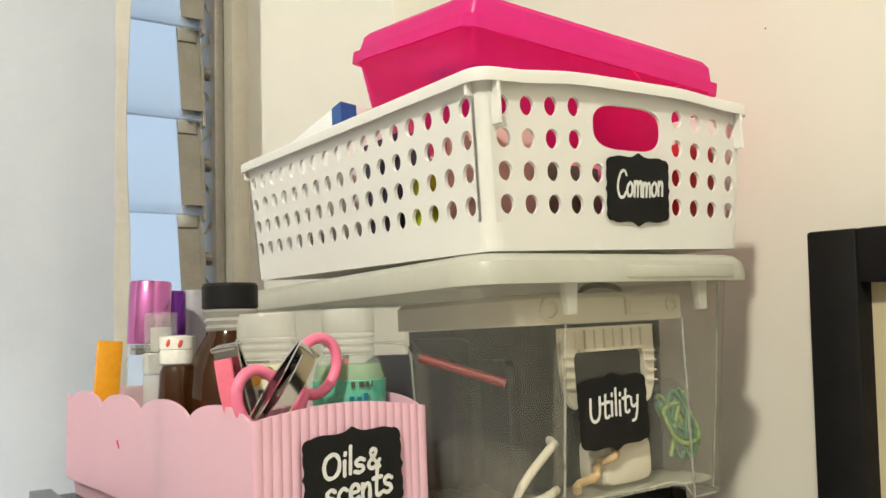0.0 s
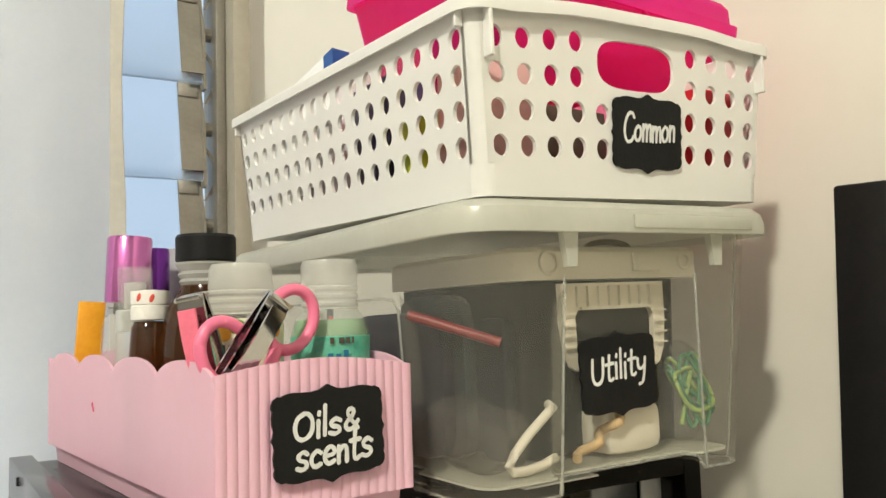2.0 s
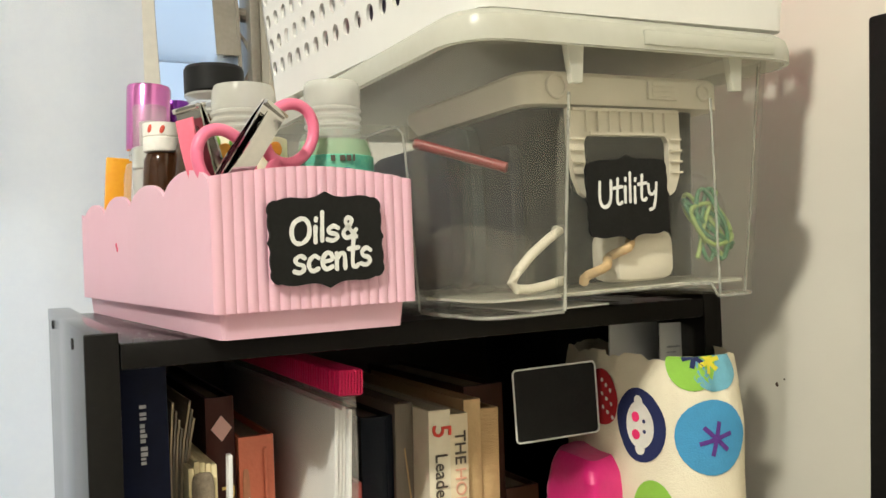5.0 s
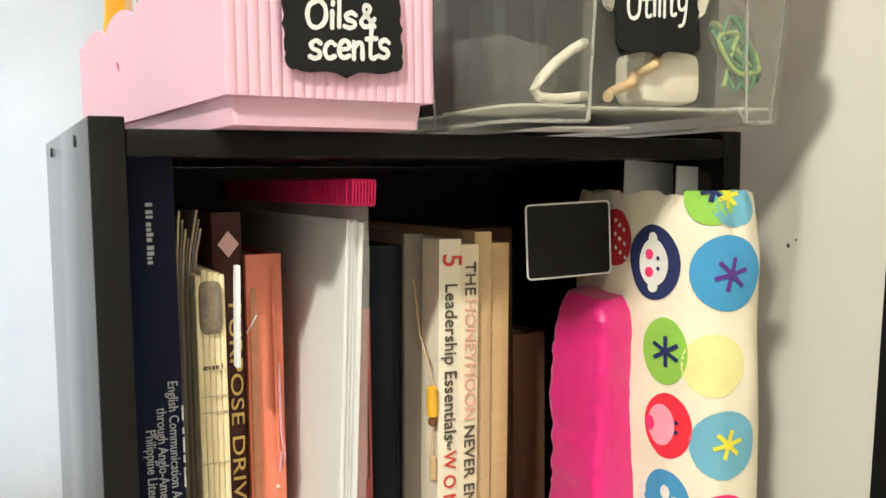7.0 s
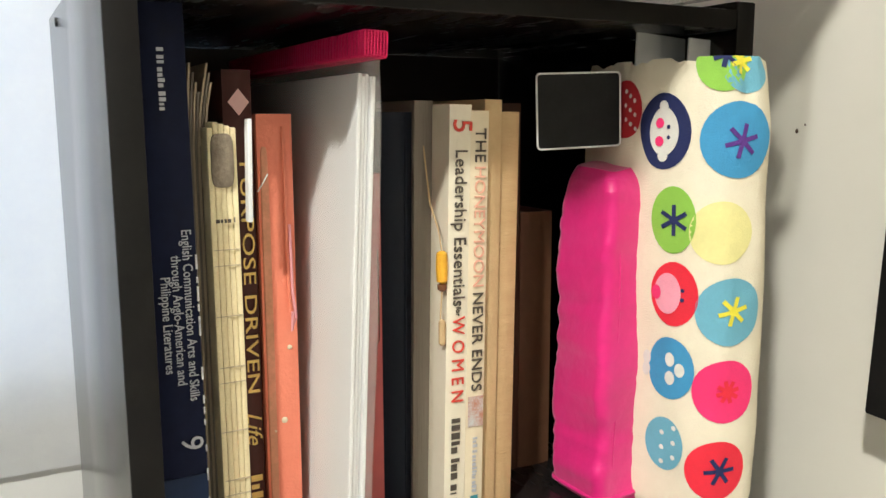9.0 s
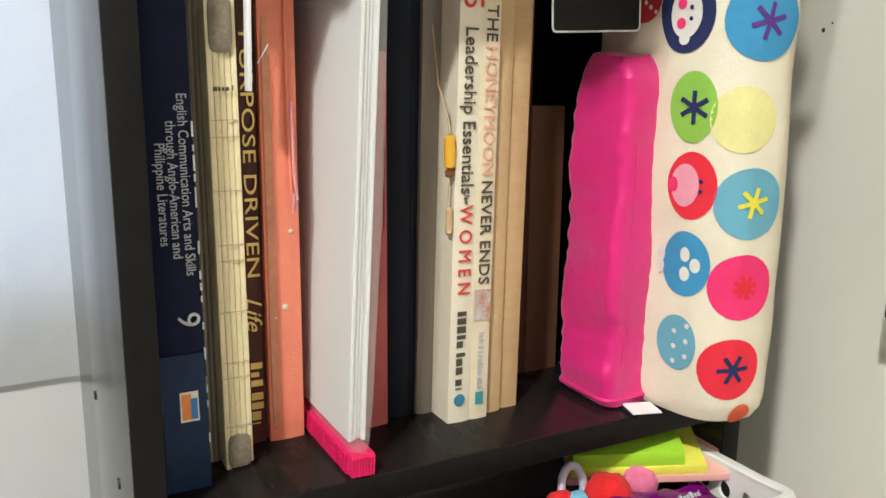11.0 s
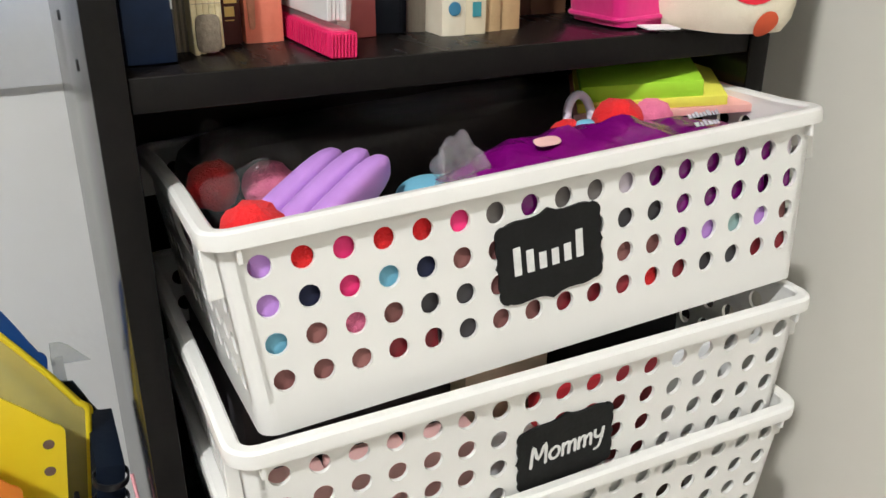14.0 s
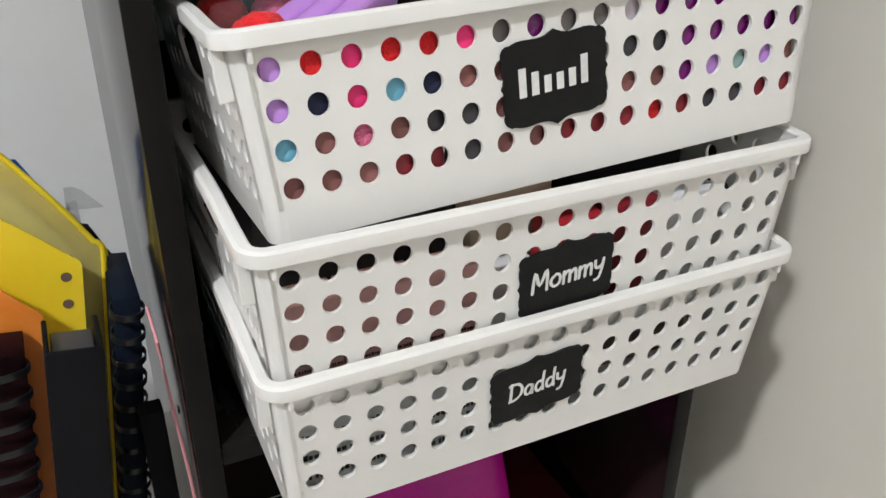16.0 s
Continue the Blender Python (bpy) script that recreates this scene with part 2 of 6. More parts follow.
LILAC = mat("lilac_clay", (0.56, 0.30, 0.78), 0.5, (0.50, 0.25, 0.70), 30, 0.8, 0.15)
PURPLE = mat("purple_packet", (0.20, 0.003, 0.18), 0.16, (0.13, 0.002, 0.12), 30, 0.9, 1.0, 110)
SKYBL = mat("light_blue_foam", (0.22, 0.55, 0.74), 0.6, None, 40, 0.8, 0.2)
DKGREY = mat("dark_grey_box", (0.05, 0.045, 0.05), 0.5, None, 40, 0.8)
LIME = mat("lime_paper", (0.42, 0.78, 0.03), 0.7, (0.38, 0.70, 0.02), 40, 0.8)
LEMON = mat("lemon_paper", (0.90, 0.85, 0.10), 0.7, None, 40, 0.8)
BLUSH = mat("blush_paper", (0.86, 0.46, 0.40), 0.7, None, 40, 0.8)
PALEPINK = mat("pale_pink_card", (0.80, 0.50, 0.47), 0.7, (0.72, 0.42, 0.40), 40, 0.8)
MAROON = mat("dark_red_box", (0.26, 0.015, 0.025), 0.5, None, 40, 0.8)
MAGBAG = mat("magenta_film_bag", (0.65, 0.015, 0.42), 0.2, (0.55, 0.01, 0.34), 30, 0.8, 0.9, 70, clear=0.15, through=0.3, tint=(0.9, 0.2, 0.8))
BROWNSTUFF = mat("brown_packet", (0.20, 0.13, 0.10), 0.6, (0.12, 0.08, 0.06), 40, 0.9)
FRAMEBLK = mat("black_frame_wood", (0.006, 0.006, 0.006), 0.6, (0.010, 0.009, 0.009), 60, 0.8, 0.15, spec=0.2)
MOUNT = mat("tan_mount_board", (0.55, 0.46, 0.30), 0.85, (0.52, 0.43, 0.28), 60, 0.8, 0.2)
ALU = mat("grey_aluminium", (0.30, 0.28, 0.24), 0.45, (0.22, 0.20, 0.17), 40, 0.9, 0.15, metal=0.4)
FRAMEWOOD = mat("grey_window_paint", (0.42, 0.39, 0.32), 0.6, (0.34, 0.31, 0.25), 20, 0.9, 0.2)
LOUVRE = glass("frosted_louvre_glass", (0.86, 0.92, 0.98), 0.35)
SKYGLOW = glow("daylight_backdrop", (0.60, 0.71, 0.88), 1.22)
DIRT = mat("dark_speck", (0.10, 0.06, 0.04), 0.9)


# ---- mesh helpers ----
def thing(name, label, category, m=None, group="", kind="", bm=None, material=None):
    data = None
    if bm is not None:
        data = finish(name, bm, material)
    ob = new(name, data)
    ob.matrix_basis = Matrix.Translation((0, 0, -BASE)) @ (m or Matrix())
    return tagged(ob, label, category, group, kind)


def finish(name, bm, material, smooth=None):
    me = bpy.data.meshes.new(name)
    if isinstance(bm, tuple):
        me.from_pydata(bm[0], [], bm[1])
    else:
        bmesh.ops.recalc_face_normals(bm, faces=bm.faces)
        bm.to_mesh(me)
        bm.free()
    me.materials.append(material)
    me.set_sharp_from_angle(angle=radians(29))
    for p in me.polygons:
        p.use_smooth = True
    me.update()
    return me


def part(name, bm, material, parent, label="", m=None):
    ob = new(name, finish(name, bm, material))
    ob.parent = parent
    if m is not None:
        ob.matrix_basis = m
    return tagged(ob, label)


def box(bm, x0, x1, y0, y1, z0, z1, bevel=0.0, seg=2, m=None):
    mat4 = Matrix.Translation(((x0 + x1) / 2, (y0 + y1) / 2, (z0 + z1) / 2)) @ Matrix.Diagonal((abs(x1 - x0), abs(y1 - y0), abs(z1 - z0), 1))
    if m is not None:
        mat4 = m @ mat4
    made = bmesh.ops.create_cube(bm, size=1, matrix=mat4)["verts"]
    if bevel:
        edges = list({e for v in made for e in v.link_edges})
        bmesh.ops.bevel(bm, geom=edges, offset=bevel, segments=seg, affect="EDGES", profile=0.5)
    return bm


def boxed(*a, **k):
    return box(bmesh.new(), *a, **k)


def lathe(bm, profile, seg=28, m=None):
    m = m or Matrix()
    rings = []
    for r, z in profile:
        rings.append([bm.verts.new(m @ Vector((r * math.cos(a), r * math.sin(a), z))) for a in (2 * math.pi * i / seg for i in range(seg))])
    for a, b in zip(rings, rings[1:]):
        for i in range(seg):
            bm.faces.new((a[i], a[(i + 1) % seg], b[(i + 1) % seg], b[i]))
    bm.faces.new(rings[0][::-1]), bm.faces.new(rings[-1])
    return bm


def tube(bm, pts, r, seg=8, closed=False):
    pts, seg = [Vector(p) for p in pts], max(seg, 13)
    rings, n = [], len(pts)
    up = Vector((0.13, 0.31, 0.94)).normalized()
    for i, p in enumerate(pts):
        a = pts[(i - 1) % n] if closed or i else p
        b = pts[(i + 1) % n] if closed or i < n - 1 else p
        d = (b - a).normalized()
        s = d.cross(up).normalized()
        t = s.cross(d)
        rr = r(i / (n - 1)) if callable(r) else r
        rings.append([bm.verts.new(p + rr * (math.cos(k) * s + math.sin(k) * t)) for k in (2 * math.pi * j / seg for j in range(seg))])
    pairs = list(zip(rings, rings[1:])) + ([(rings[-1], rings[0])] if closed else [])
    for a, b in pairs:
        for j in range(seg):
            bm.faces.new((a[j], a[(j + 1) % seg], b[(j + 1) % seg], b[j]))
    if not closed:
        bm.faces.new(rings[0][::-1]), bm.faces.new(rings[-1])
    return bm


def prism(bm, outline, z0, z1, m=None):
    """A flat shape with an outline in x and y and a thickness along z."""
    m = m or Matrix()
    lo = [bm.verts.new(m @ Vector((x, y, z0))) for x, y in outline]
    hi = [bm.verts.new(m @ Vector((x, y, z1))) for x, y in outline]
    bm.faces.new(lo[::-1]), bm.faces.new(hi)
    for i in range(len(outline)):
        j = (i + 1) % len(outline)
        bm.faces.new((lo[i], lo[j], hi[j], hi[i]))
    return bm


def rounded(a, b, r, n=6):
    """The outline of a rounded rectangle with half sides a and b, anticlockwise from its lower right corner."""
    out = []
    for cx, cy, s in ((a - r, -b + r, -90), (a - r, b - r, 0), (-a + r, b - r, 90), (-a + r, -b + r, 180)):
        out += [(cx + r * math.cos(radians(s + 90 * k / n)), cy + r * math.sin(radians(s + 90 * k / n))) for k in range(n + 1)]
    return out


def loft(bm, rings, cap0=True, cap1=True):
    rows = [[bm.verts.new(p) for p in ring] for ring in rings]
    n = len(rows[0])
    for a, b in zip(rows, rows[1:]):
        for i in range(n):
            bm.faces.new((a[i], a[(i + 1) % n], b[(i + 1) % n], b[i]))
    if cap0:
        bm.faces.new(rows[0][::-1])
    if cap1:
        bm.faces.new(rows[-1])
    return bm


def lump(bm, x0, x1, y0, y1, z0, z1, amount=0.15, freq=40.0, cuts=6, power=4.0, seed=0.0, m=None):
    """A soft filled shape: a rounded block with an uneven skin."""
    made = bmesh.ops.create_cube(bm, size=2)["verts"]
    faces = list({f for v in made for f in v.link_faces})
    done = bmesh.ops.subdivide_edges(bm, edges=list({e for f in faces for e in f.edges}), cuts=cuts, use_grid_fill=True)
    verts = list({v for f in bm.faces for v in f.verts if v in set(made) or True})
    c, h = Vector(((x0 + x1) / 2, (y0 + y1) / 2, (z0 + z1) / 2)), Vector(((x1 - x0) / 2, (y1 - y0) / 2, (z1 - z0) / 2))
    for v in verts:
        p = v.co
        k = (abs(p.x) ** power + abs(p.y) ** power + abs(p.z) ** power) ** (1 / power)
        p = p / k
        q = c + Vector((p.x * h.x, p.y * h.y, p.z * h.z))
        d = noise.noise(q * freq + Vector((seed, seed * 1.7, 0)))
        q += (q - c).normalized() * d * amount * min(h)
        v.co = m @ q if m is not None else q
    return bm


def lumpy(*a, **k):
    return lump(bmesh.new(), *a, **k)


def words(body, size, thick=0.0003, bold=0.0, shear=0.0, space=1.0, align="CENTER"):
    """The mesh of some lettering, upright in x and y, facing +z."""
    cu = bpy.data.curves.new("lettering", "FONT")
    cu.body, cu.size, cu.extrude, cu.offset, cu.shear, cu.space_character = body, size, thick, bold, shear, space
    cu.align_x, cu.align_y, cu.resolution_u = align, "CENTER", 3
    tmp = bpy.data.objects.new("lettering", cu)
    me = bpy.data.meshes.new_from_object(tmp)
    bpy.data.objects.remove(tmp)
    return me


def lettering(name, body, size, material, parent, m, fit=0.0, **k):
    """Lettering on a thing; fit: the length to which it is drawn out."""
    me = words(body, size, **k)
    if fit:
        xs = [v.co.x for v in me.vertices]
        f = fit / (max(xs) - min(xs))
        for v in me.vertices:
            v.co.x *= f
    # one part a letter: the mesh falls apart into its loose pieces
    root = list(range(len(me.vertices)))

    def find(i):
        while root[i] != i:
            root[i] = root[root[i]]
            i = root[i]
        return i
    for e in me.edges:
        a, b = find(e.vertices[0]), find(e.vertices[1])
        root[a] = b
    pieces = {}
    for p in me.polygons:
        pieces.setdefault(find(p.vertices[0]), []).append(tuple(p.vertices))
    for faces in pieces.values():
        used = sorted({v for f in faces for v in f})
        index = {v: k for k, v in enumerate(used)}
        ob = new(name, finish(name, ([tuple(me.vertices[v].co) for v in used], [tuple(index[v] for v in f) for f in faces]), material))
        ob.parent, ob.matrix_basis = parent, m
    bpy.data.meshes.remove(me)


def bars(name, lines, material, parent, m, seed=1):
    """Writing that stays unread: a row of short strokes for each line (x, y, length, height)."""
    bm, rnd = bmesh.new(), random.Random(seed)
    for x, y, length, height in lines:
        at = x
        while at < x + length:
            w = min(rnd.uniform(0.35, 0.75) * height, x + length - at + 1e-4)
            box(bm, at, at + w, y - height / 2, y + height * rnd.choice((0.2, 0.25, 0.5)), -0.0002, 0.0002)
            at += w + height * rnd.choice((0.22, 0.25, 0.3, 0.6))
    return part(name, bm, material, parent, m=m)


def turned(x, y, z):
    """A pose on an upright face that looks towards -y."""
    return pose(x, y, z, 90, 0, 0)


def spine(x, y, z):
    """The same for lettering that runs down a spine."""
    return pose(x, y, z, 90, 0, 0) @ pose(0, 0, 0, 0, 0, -90)


def plaque(w, h):
    """The outline of a bracket-edged chalk label."""
    q = [(0, 1.0), (0.07, 0.955), (0.16, 0.90), (0.30, 0.875), (0.45, 0.885), (0.58, 0.90), (0.68, 0.89), (0.76, 0.865), (0.80, 0.84),
         (0.86, 0.85), (0.93, 0.80), (0.97, 0.71), (0.975, 0.62), (0.955, 0.56), (0.975, 0.46), (0.975, 0.32), (0.95, 0.18), (0.965, 0.08), (1.0, 0)]
    w, h = w / 2, h / 2
    right = [(x * w, y * h) for x, y in q]
    low = [(x, -y) for x, y in right[-2::-1]]
    half = right + low
    return half + [(-x, y) for x, y in half[-2:0:-1]]


# a marker pen's letters: strokes on a grid ten units high, with each letter's width
PEN = {
    "C": (8, "7.5,8.5 6,10 3,9.5 1,6.5 1,3 3,0.5 6,0.5 7.5,2"), "o": (6, "3,5.5 1,4 0.8,2 2.2,0.3 4.2,0.6 5.2,2.6 4.6,4.8 3,5.5"),
    "m": (7.6, "0.8,5.5 1,0.3|1,3.8 2.4,5.4 3.6,4.8 3.8,0.3|3.8,3.8 5.2,5.4 6.4,4.8 6.8,0.3"), "n": (5.2, "0.8,5.5 1,0.3|1,3.8 2.6,5.4 4,4.6 4.3,0.3"),
    "U": (7.2, "1,8.5 1,3 2.5,0.4 5,0.6 6.2,3 6.3,8.5"), "t": (4.8, "2.4,9 2.2,1.5 3.4,0.3 4.4,0.8|0.5,6 4.4,6.2"),
    "i": (2.4, "1.2,5.5 1.3,0.3|1.3,7.8 1.4,8.4"), "l": (2.4, "1.2,10 1.3,0.3"), "y": (5.6, "0.8,5.5 1.2,2.8 2.8,2 4.4,3|4.8,5.6 4.4,1 3.4,-2.6 1.6,-3.2"),
    "O": (8, "4,9.5 1.6,8 0.8,4.5 2,1 4.6,0.4 6.8,2.6 7,6.5 5.6,9 4,9.5"), "s": (5.4, "4.6,4.8 3,5.6 1.2,4.6 1.8,3.2 4,2.4 4.4,1 2.8,0.2 0.8,0.8"),
    "&": (6.6, "6,0.5 2.2,5.5 2.8,7.4 4.2,6.8 3.8,5 1.4,2.6 2,0.6 4,0.6 6,3"), "c": (5.4, "4.6,4.6 3,5.4 1.2,4 1,1.8 2.4,0.3 4.6,0.9"),
    "e": (5.6, "1.2,2.8 4.6,3.2 4.2,5 2.6,5.5 1,4 1,1.6 2.6,0.3 4.8,0.9"), "M": (8.6, "0.8,0.3 1.4,9.5 4,3 6.8,9.5 7.6,0.3"),
    "D": (8, "1.4,9.5 1.2,0.4|0.4,9 4.6,8.8 7,6 6.4,2.4 3.6,0.5 0.6,0.4"), "a": (5.8, "4.4,4.8 2.6,5.5 1,3.8 1.2,1.4 2.8,0.4 4.4,2 4.6,5.2 4.8,0.4"),
    "d": (5.9, "4.4,4.6 2.6,5.4 1,3.8 1.2,1.4 2.8,0.3 4.4,1.8|4.8,9.8 4.6,4 4.9,0.3")}


def pen_stroke(bm, pts, r, z):
    """A flat round-ended stroke of marker along a smoothed line."""
    line = []
    for i in range(len(pts) - 1):
        a, b, c, d = pts[max(0, i - 1)], pts[i], pts[i + 1], pts[min(len(pts) - 1, i + 2)]
        for k in range(4):
            t = k / 4
            line.append(0.5 * (2 * b + (c - a) * t + (2 * a - 5 * b + 4 * c - d) * t * t + (3 * b - a - 3 * c + d) * t ** 3))
    line.append(pts[-1])
    left, right = [], []
    for i, p in enumerate(line):
        d = line[min(i + 1, len(line) - 1)] - line[max(i - 1, 0)]
        n = Vector((-d.y, d.x)).normalized() * r * (0.86 + 0.22 * noise.noise(Vector((p.x * 700, p.y * 700, z * 900))))
        left.append(bm.verts.new((p.x + n.x, p.y + n.y, z)))
        right.append(bm.verts.new((p.x - n.x, p.y - n.y, z)))
    for i in range(len(line) - 1):
        bm.faces.new((right[i], right[i + 1], left[i + 1], left[i]))
    for p, q, e in ((line[0], line[1], 1), (line[-1], line[-2], -1)):
        d = (p - q).normalized()
        n = Vector((-d.y, d.x))
        arc = [p + r * 0.9 * (math.cos(a) * n + math.sin(a) * d) for a in [math.pi * k / 6 for k in range(7)]]
        bm.faces.new([bm.verts.new((v.x, v.y, z + 0.00003)) for v in arc])


def handwrite(parent, text, left, base, width, cap, slope=0.0, shear=0.08, thick=0.0009):
    """Marker lettering on a sticker, one part a letter: its left end, baseline, length and the height of its capitals."""
    total, at = sum(PEN[c][0] for c in text), 0.0
    rr = random.Random(len(text) * 7 + int(cap * 1e5))
    for c in text:
        w, strokes = PEN[c]
        bm = bmesh.new()
        up, big = rr.uniform(-0.35, 0.35), rr.uniform(0.94, 1.06)
        for j, stroke in enumerate(strokes.split("|")):
            pts = []
            for q in stroke.split():
                x, y = (float(v) for v in q.split(","))
                y = (y * big + up) * cap / 10
                x = left + (at + x) * width / total + shear * y
                pts.append(Vector((x, base + y + slope * (x - left))))
            pen_stroke(bm, pts, thick, 0.0014 + 0.00006 * j)
        part("letter", bm, CHALK, parent)
        at += w


def sticker(parent, w, h, m, writing=()):
    lab = part("label_sticker", prism(bmesh.new(), plaque(w, h), 0, 0.0012), SLATE, parent, "black chalkboard sticker with a bracket-shaped edge", m)
    for line in writing:
        handwrite(lab, *line)
    return lab


# ---- the room ----
def slab(name, label, category, material, *boxes):
    bm = bmesh.new()
    for b in boxes:
        box(bm, *b)
    return thing(name, label, category, kind="structure", bm=bm, material=material)


WX, BY = 0.498, 0.83
slab("floor", "plain pale beige tiled floor under the shelf", "floor", FLOOR, (-2.0, 0.65, -1.9, 1.0, 0.10, 0.20))
slab("ceiling", "unseen dark grey ceiling that holds down bounced light", "ceiling", DIMROOM, (-2.0, 0.65, -1.9, 1.0, 2.65, 2.75))
slab("wall_side", "cream painted wall with a few dark specks", "wall", WALL, (WX, WX + 0.12, -1.9, 1.0, 0.20, 2.65))
slab("wall_window", "off-white painted wall around the louvre window", "wall", WALLW,
     (0.306, WX, BY, BY + 0.12, 0.20, 2.65), (-0.55, 0.306, 0.7790, BY + 0.12, 0.20, 0.7195), (-0.55, 0.306, BY, BY + 0.12, 1.95, 2.65), (-2.0, -0.55, BY, BY + 0.12, 0.20, 2.65))
# unseen walls, added in dark grey to close the room with little bounce
slab("wall_behind", "unseen dark grey wall that holds down bounced light", "wall", DIMROOM, (-2.0, 0.65, -2.0, -1.9, 0.20, 2.65))
slab("wall_far", "unseen dark grey wall that holds down bounced light", "wall", DIMROOM, (-2.1, -2.0, -2.0, 1.0, 0.20, 2.65))
thing("backdrop", "bright pale blue daylight outside the window", "sky", kind="structure", bm=boxed(-2.0, 2.0, 1.9, 1.92, -0.2, 3.2), material=SKYGLOW)
for x, y, z, r in ((WX, 0.398, 0.945, 0.0012), (WX, 0.392, 0.949, 0.0006), (WX, 0.30, 1.36, 0.0010), (WX, 0.34, 1.30, 0.0006)):
    bm = bmesh.new()
    lump(bm, x - 0.0006, x + 0.0004, y - r, y + r, z - r * 1.3, z + r * 1.3, 0.3, 900, 2, 2.0)
    thing("wall_speck", "small dark chip in the cream wall", "speck", kind="structure", bm=bm, material=DIRT)


def louvre_window():
    w = thing("window_1", "louvre window with frosted glass slats and grey metal holders", "window", kind="structure")
    part("jamb", boxed(0.289, 0.306, 0.80, 0.90, 0.72, 1.95, 0.002), FRAMEWOOD, w, "grey painted window jamb")
    part("jamb", boxed(-0.55, -0.52, 0.80, 0.90, 0.72, 1.95, 0.002), FRAMEWOOD, w)
    part("window_sill", boxed(-0.52, 0.289, 0.80, 0.90, 0.72, 0.745, 0.002), FRAMEWOOD, w)
    part("head", boxed(-0.52, 0.289, 0.80, 0.90, 1.93, 1.95, 0.002), FRAMEWOOD, w)
    part("holder_rail", boxed(0.279, 0.2885, 0.822, 0.852, 0.745, 1.93, 0.001), ALU, w, "grey metal rail that carries the slat holders")
    for i in range(12):
        z = 0.801 + i * 0.096
        m = pose(0, 0.842, z, 79, 0, 0)
        slat = part("glass_slat", boxed(-0.51, 0.268, -0.0545, 0.0545, -0.0025, 0.0025, 0.0008), LOUVRE, w, "", m)
        slat.visible_shadow = False
        bm = bmesh.new()
        outline = [(-0.060, -0.006), (-0.03, -0.011), (0.0, -0.008), (0.035, -0.010), (0.060, -0.004), (0.061, 0.004), (0.03, 0.006), (0.0, 0.011), (-0.035, 0.006), (-0.061, 0.004)]
        prism(bm, outline, -0.0015, 0.0015, pose(0.2695, 0, 0, 90, 0, 90))
        box(bm, 0.247, 0.2695, -0.046, 0.046, 0.0042, 0.0058)
        box(bm, 0.249, 0.2695, -0.046, 0.046, -0.0058, -0.0042)
        box(bm, 0.247, 0.266, 0.030, 0.050, 0.0056, 0.0080, 0.0008)
        lathe(bm, [(0.007, 0), (0.007, 0.012), (0.004, 0.013)], 12, pose(0.2695, 0, 0, 0, 90, 0))
        part("slat_holder", bm, ALU, w, "", m)
        arc = [(0.2700 + 0.0105 * math.sin(math.pi * k / 10), 0.020 - 0.0052 * k) for k in range(11)]
        arm = prism(bmesh.new(), arc + [(x + 0.0030 + 0.0022 * math.sin(math.pi * k / 10), y) for k, (x, y) in reversed(list(enumerate(arc)))], -0.0105, -0.0085, pose(0, 0.8265, z - 0.040, 90, 0, 0))
        part("lever_arm", arm, ALU, w)
    return w


louvre_window()


def curtain():
    bm = bmesh.new()
    nx, nz = 90, 26
    x0, x1, z0, z1 = -0.75, 0.172, 0.665, 2.05

    def at(x, z):
        fold = 0.010 * math.sin(x * 31 + 0.4 * math.sin(z * 2)) + 0.006 * math.sin(x * 67 + 1.3 + z)
        return 0.772 + fold * (0.35 + 0.4 * min(1, max(0, (0.16 - x) / 0.2))) * (0.25 + 0.75 * min(1, max(0, (z - 0.70) / 0.12)))
    grid = [[bm.verts.new((x0 + (x1 - x0) * i / nx, at(x0 + (x1 - x0) * i / nx, z0 + (z1 - z0) * j / nz), z0 + (z1 - z0) * j / nz)) for i in range(nx + 1)] for j in range(nz + 1)]
    for j in range(nz):
        for i in range(nx):
            bm.faces.new((grid[j][i], grid[j][i + 1], grid[j + 1][i + 1], grid[j + 1][i]))
    bmesh.ops.solidify(bm, geom=bm.faces[:], thickness=0.0012)
    c = thing("curtain", "thin white cotton curtain hanging at the louvre window", "curtain")
    part("cloth", bm, CLOTH, c)
    bm = bmesh.new()
    ring = []
    for j in range(nz + 1):
        z = z0 + (z1 - z0) * j / nz
        y = at(x1, z)
        ring.append([(x1 - 0.001, y - 0.0022, z), (x1 + 0.010 + 0.002 * math.sin(z * 23), y - 0.0026, z), (x1 + 0.011 + 0.002 * math.sin(z * 23), y, z), (x1 - 0.001, y + 0.001, z)])
    loft(bm, ring)
    part("side_hem", bm, HEM, c, "cream folded side hem")
    part("curtain_rod", tube(bmesh.new(), [(-0.8, 0.775, 2.05), (0.31, 0.775, 2.05)], 0.008), ALU, c)
    part("rod_bracket", boxed(0.285, 0.297, 0.766, 0.8295, 2.04, 2.06, 0.001), ALU, c)


curtain()


def picture_frame():
    m = pose(0.4965, 0.3065, 0.972, 2.3, 0, 0)
    f = thing("picture_frame", "black wooden picture frame with a tan mount on the cream wall", "picture frame", m)
    w, h, b = 0.30, 0.364, 0.031     # hangs with its long edge upright; the wall side is +x
    for y0, y1, z0, z1 in ((-b, 0, -h / 2, h / 2), (-w, -w + b, -h / 2, h / 2), (-w + b, -b, h / 2 - b, h / 2), (-w + b, -b, -h / 2, -h / 2 + b)):
        part("moulding", boxed(-0.034, -0.001, y0, y1, z0, z1, 0.002), FRAMEBLK, f)
    part("mount", boxed(-0.020, -0.001, -w + b, -b, -h / 2 + b, h / 2 - b), MOUNT, f, "tan mount board")


picture_frame()


# ---- the shelf ----
X0, X1, Y0, Y1, TOP = 0.081, 0.402, 0.350, 0.590, 1.013
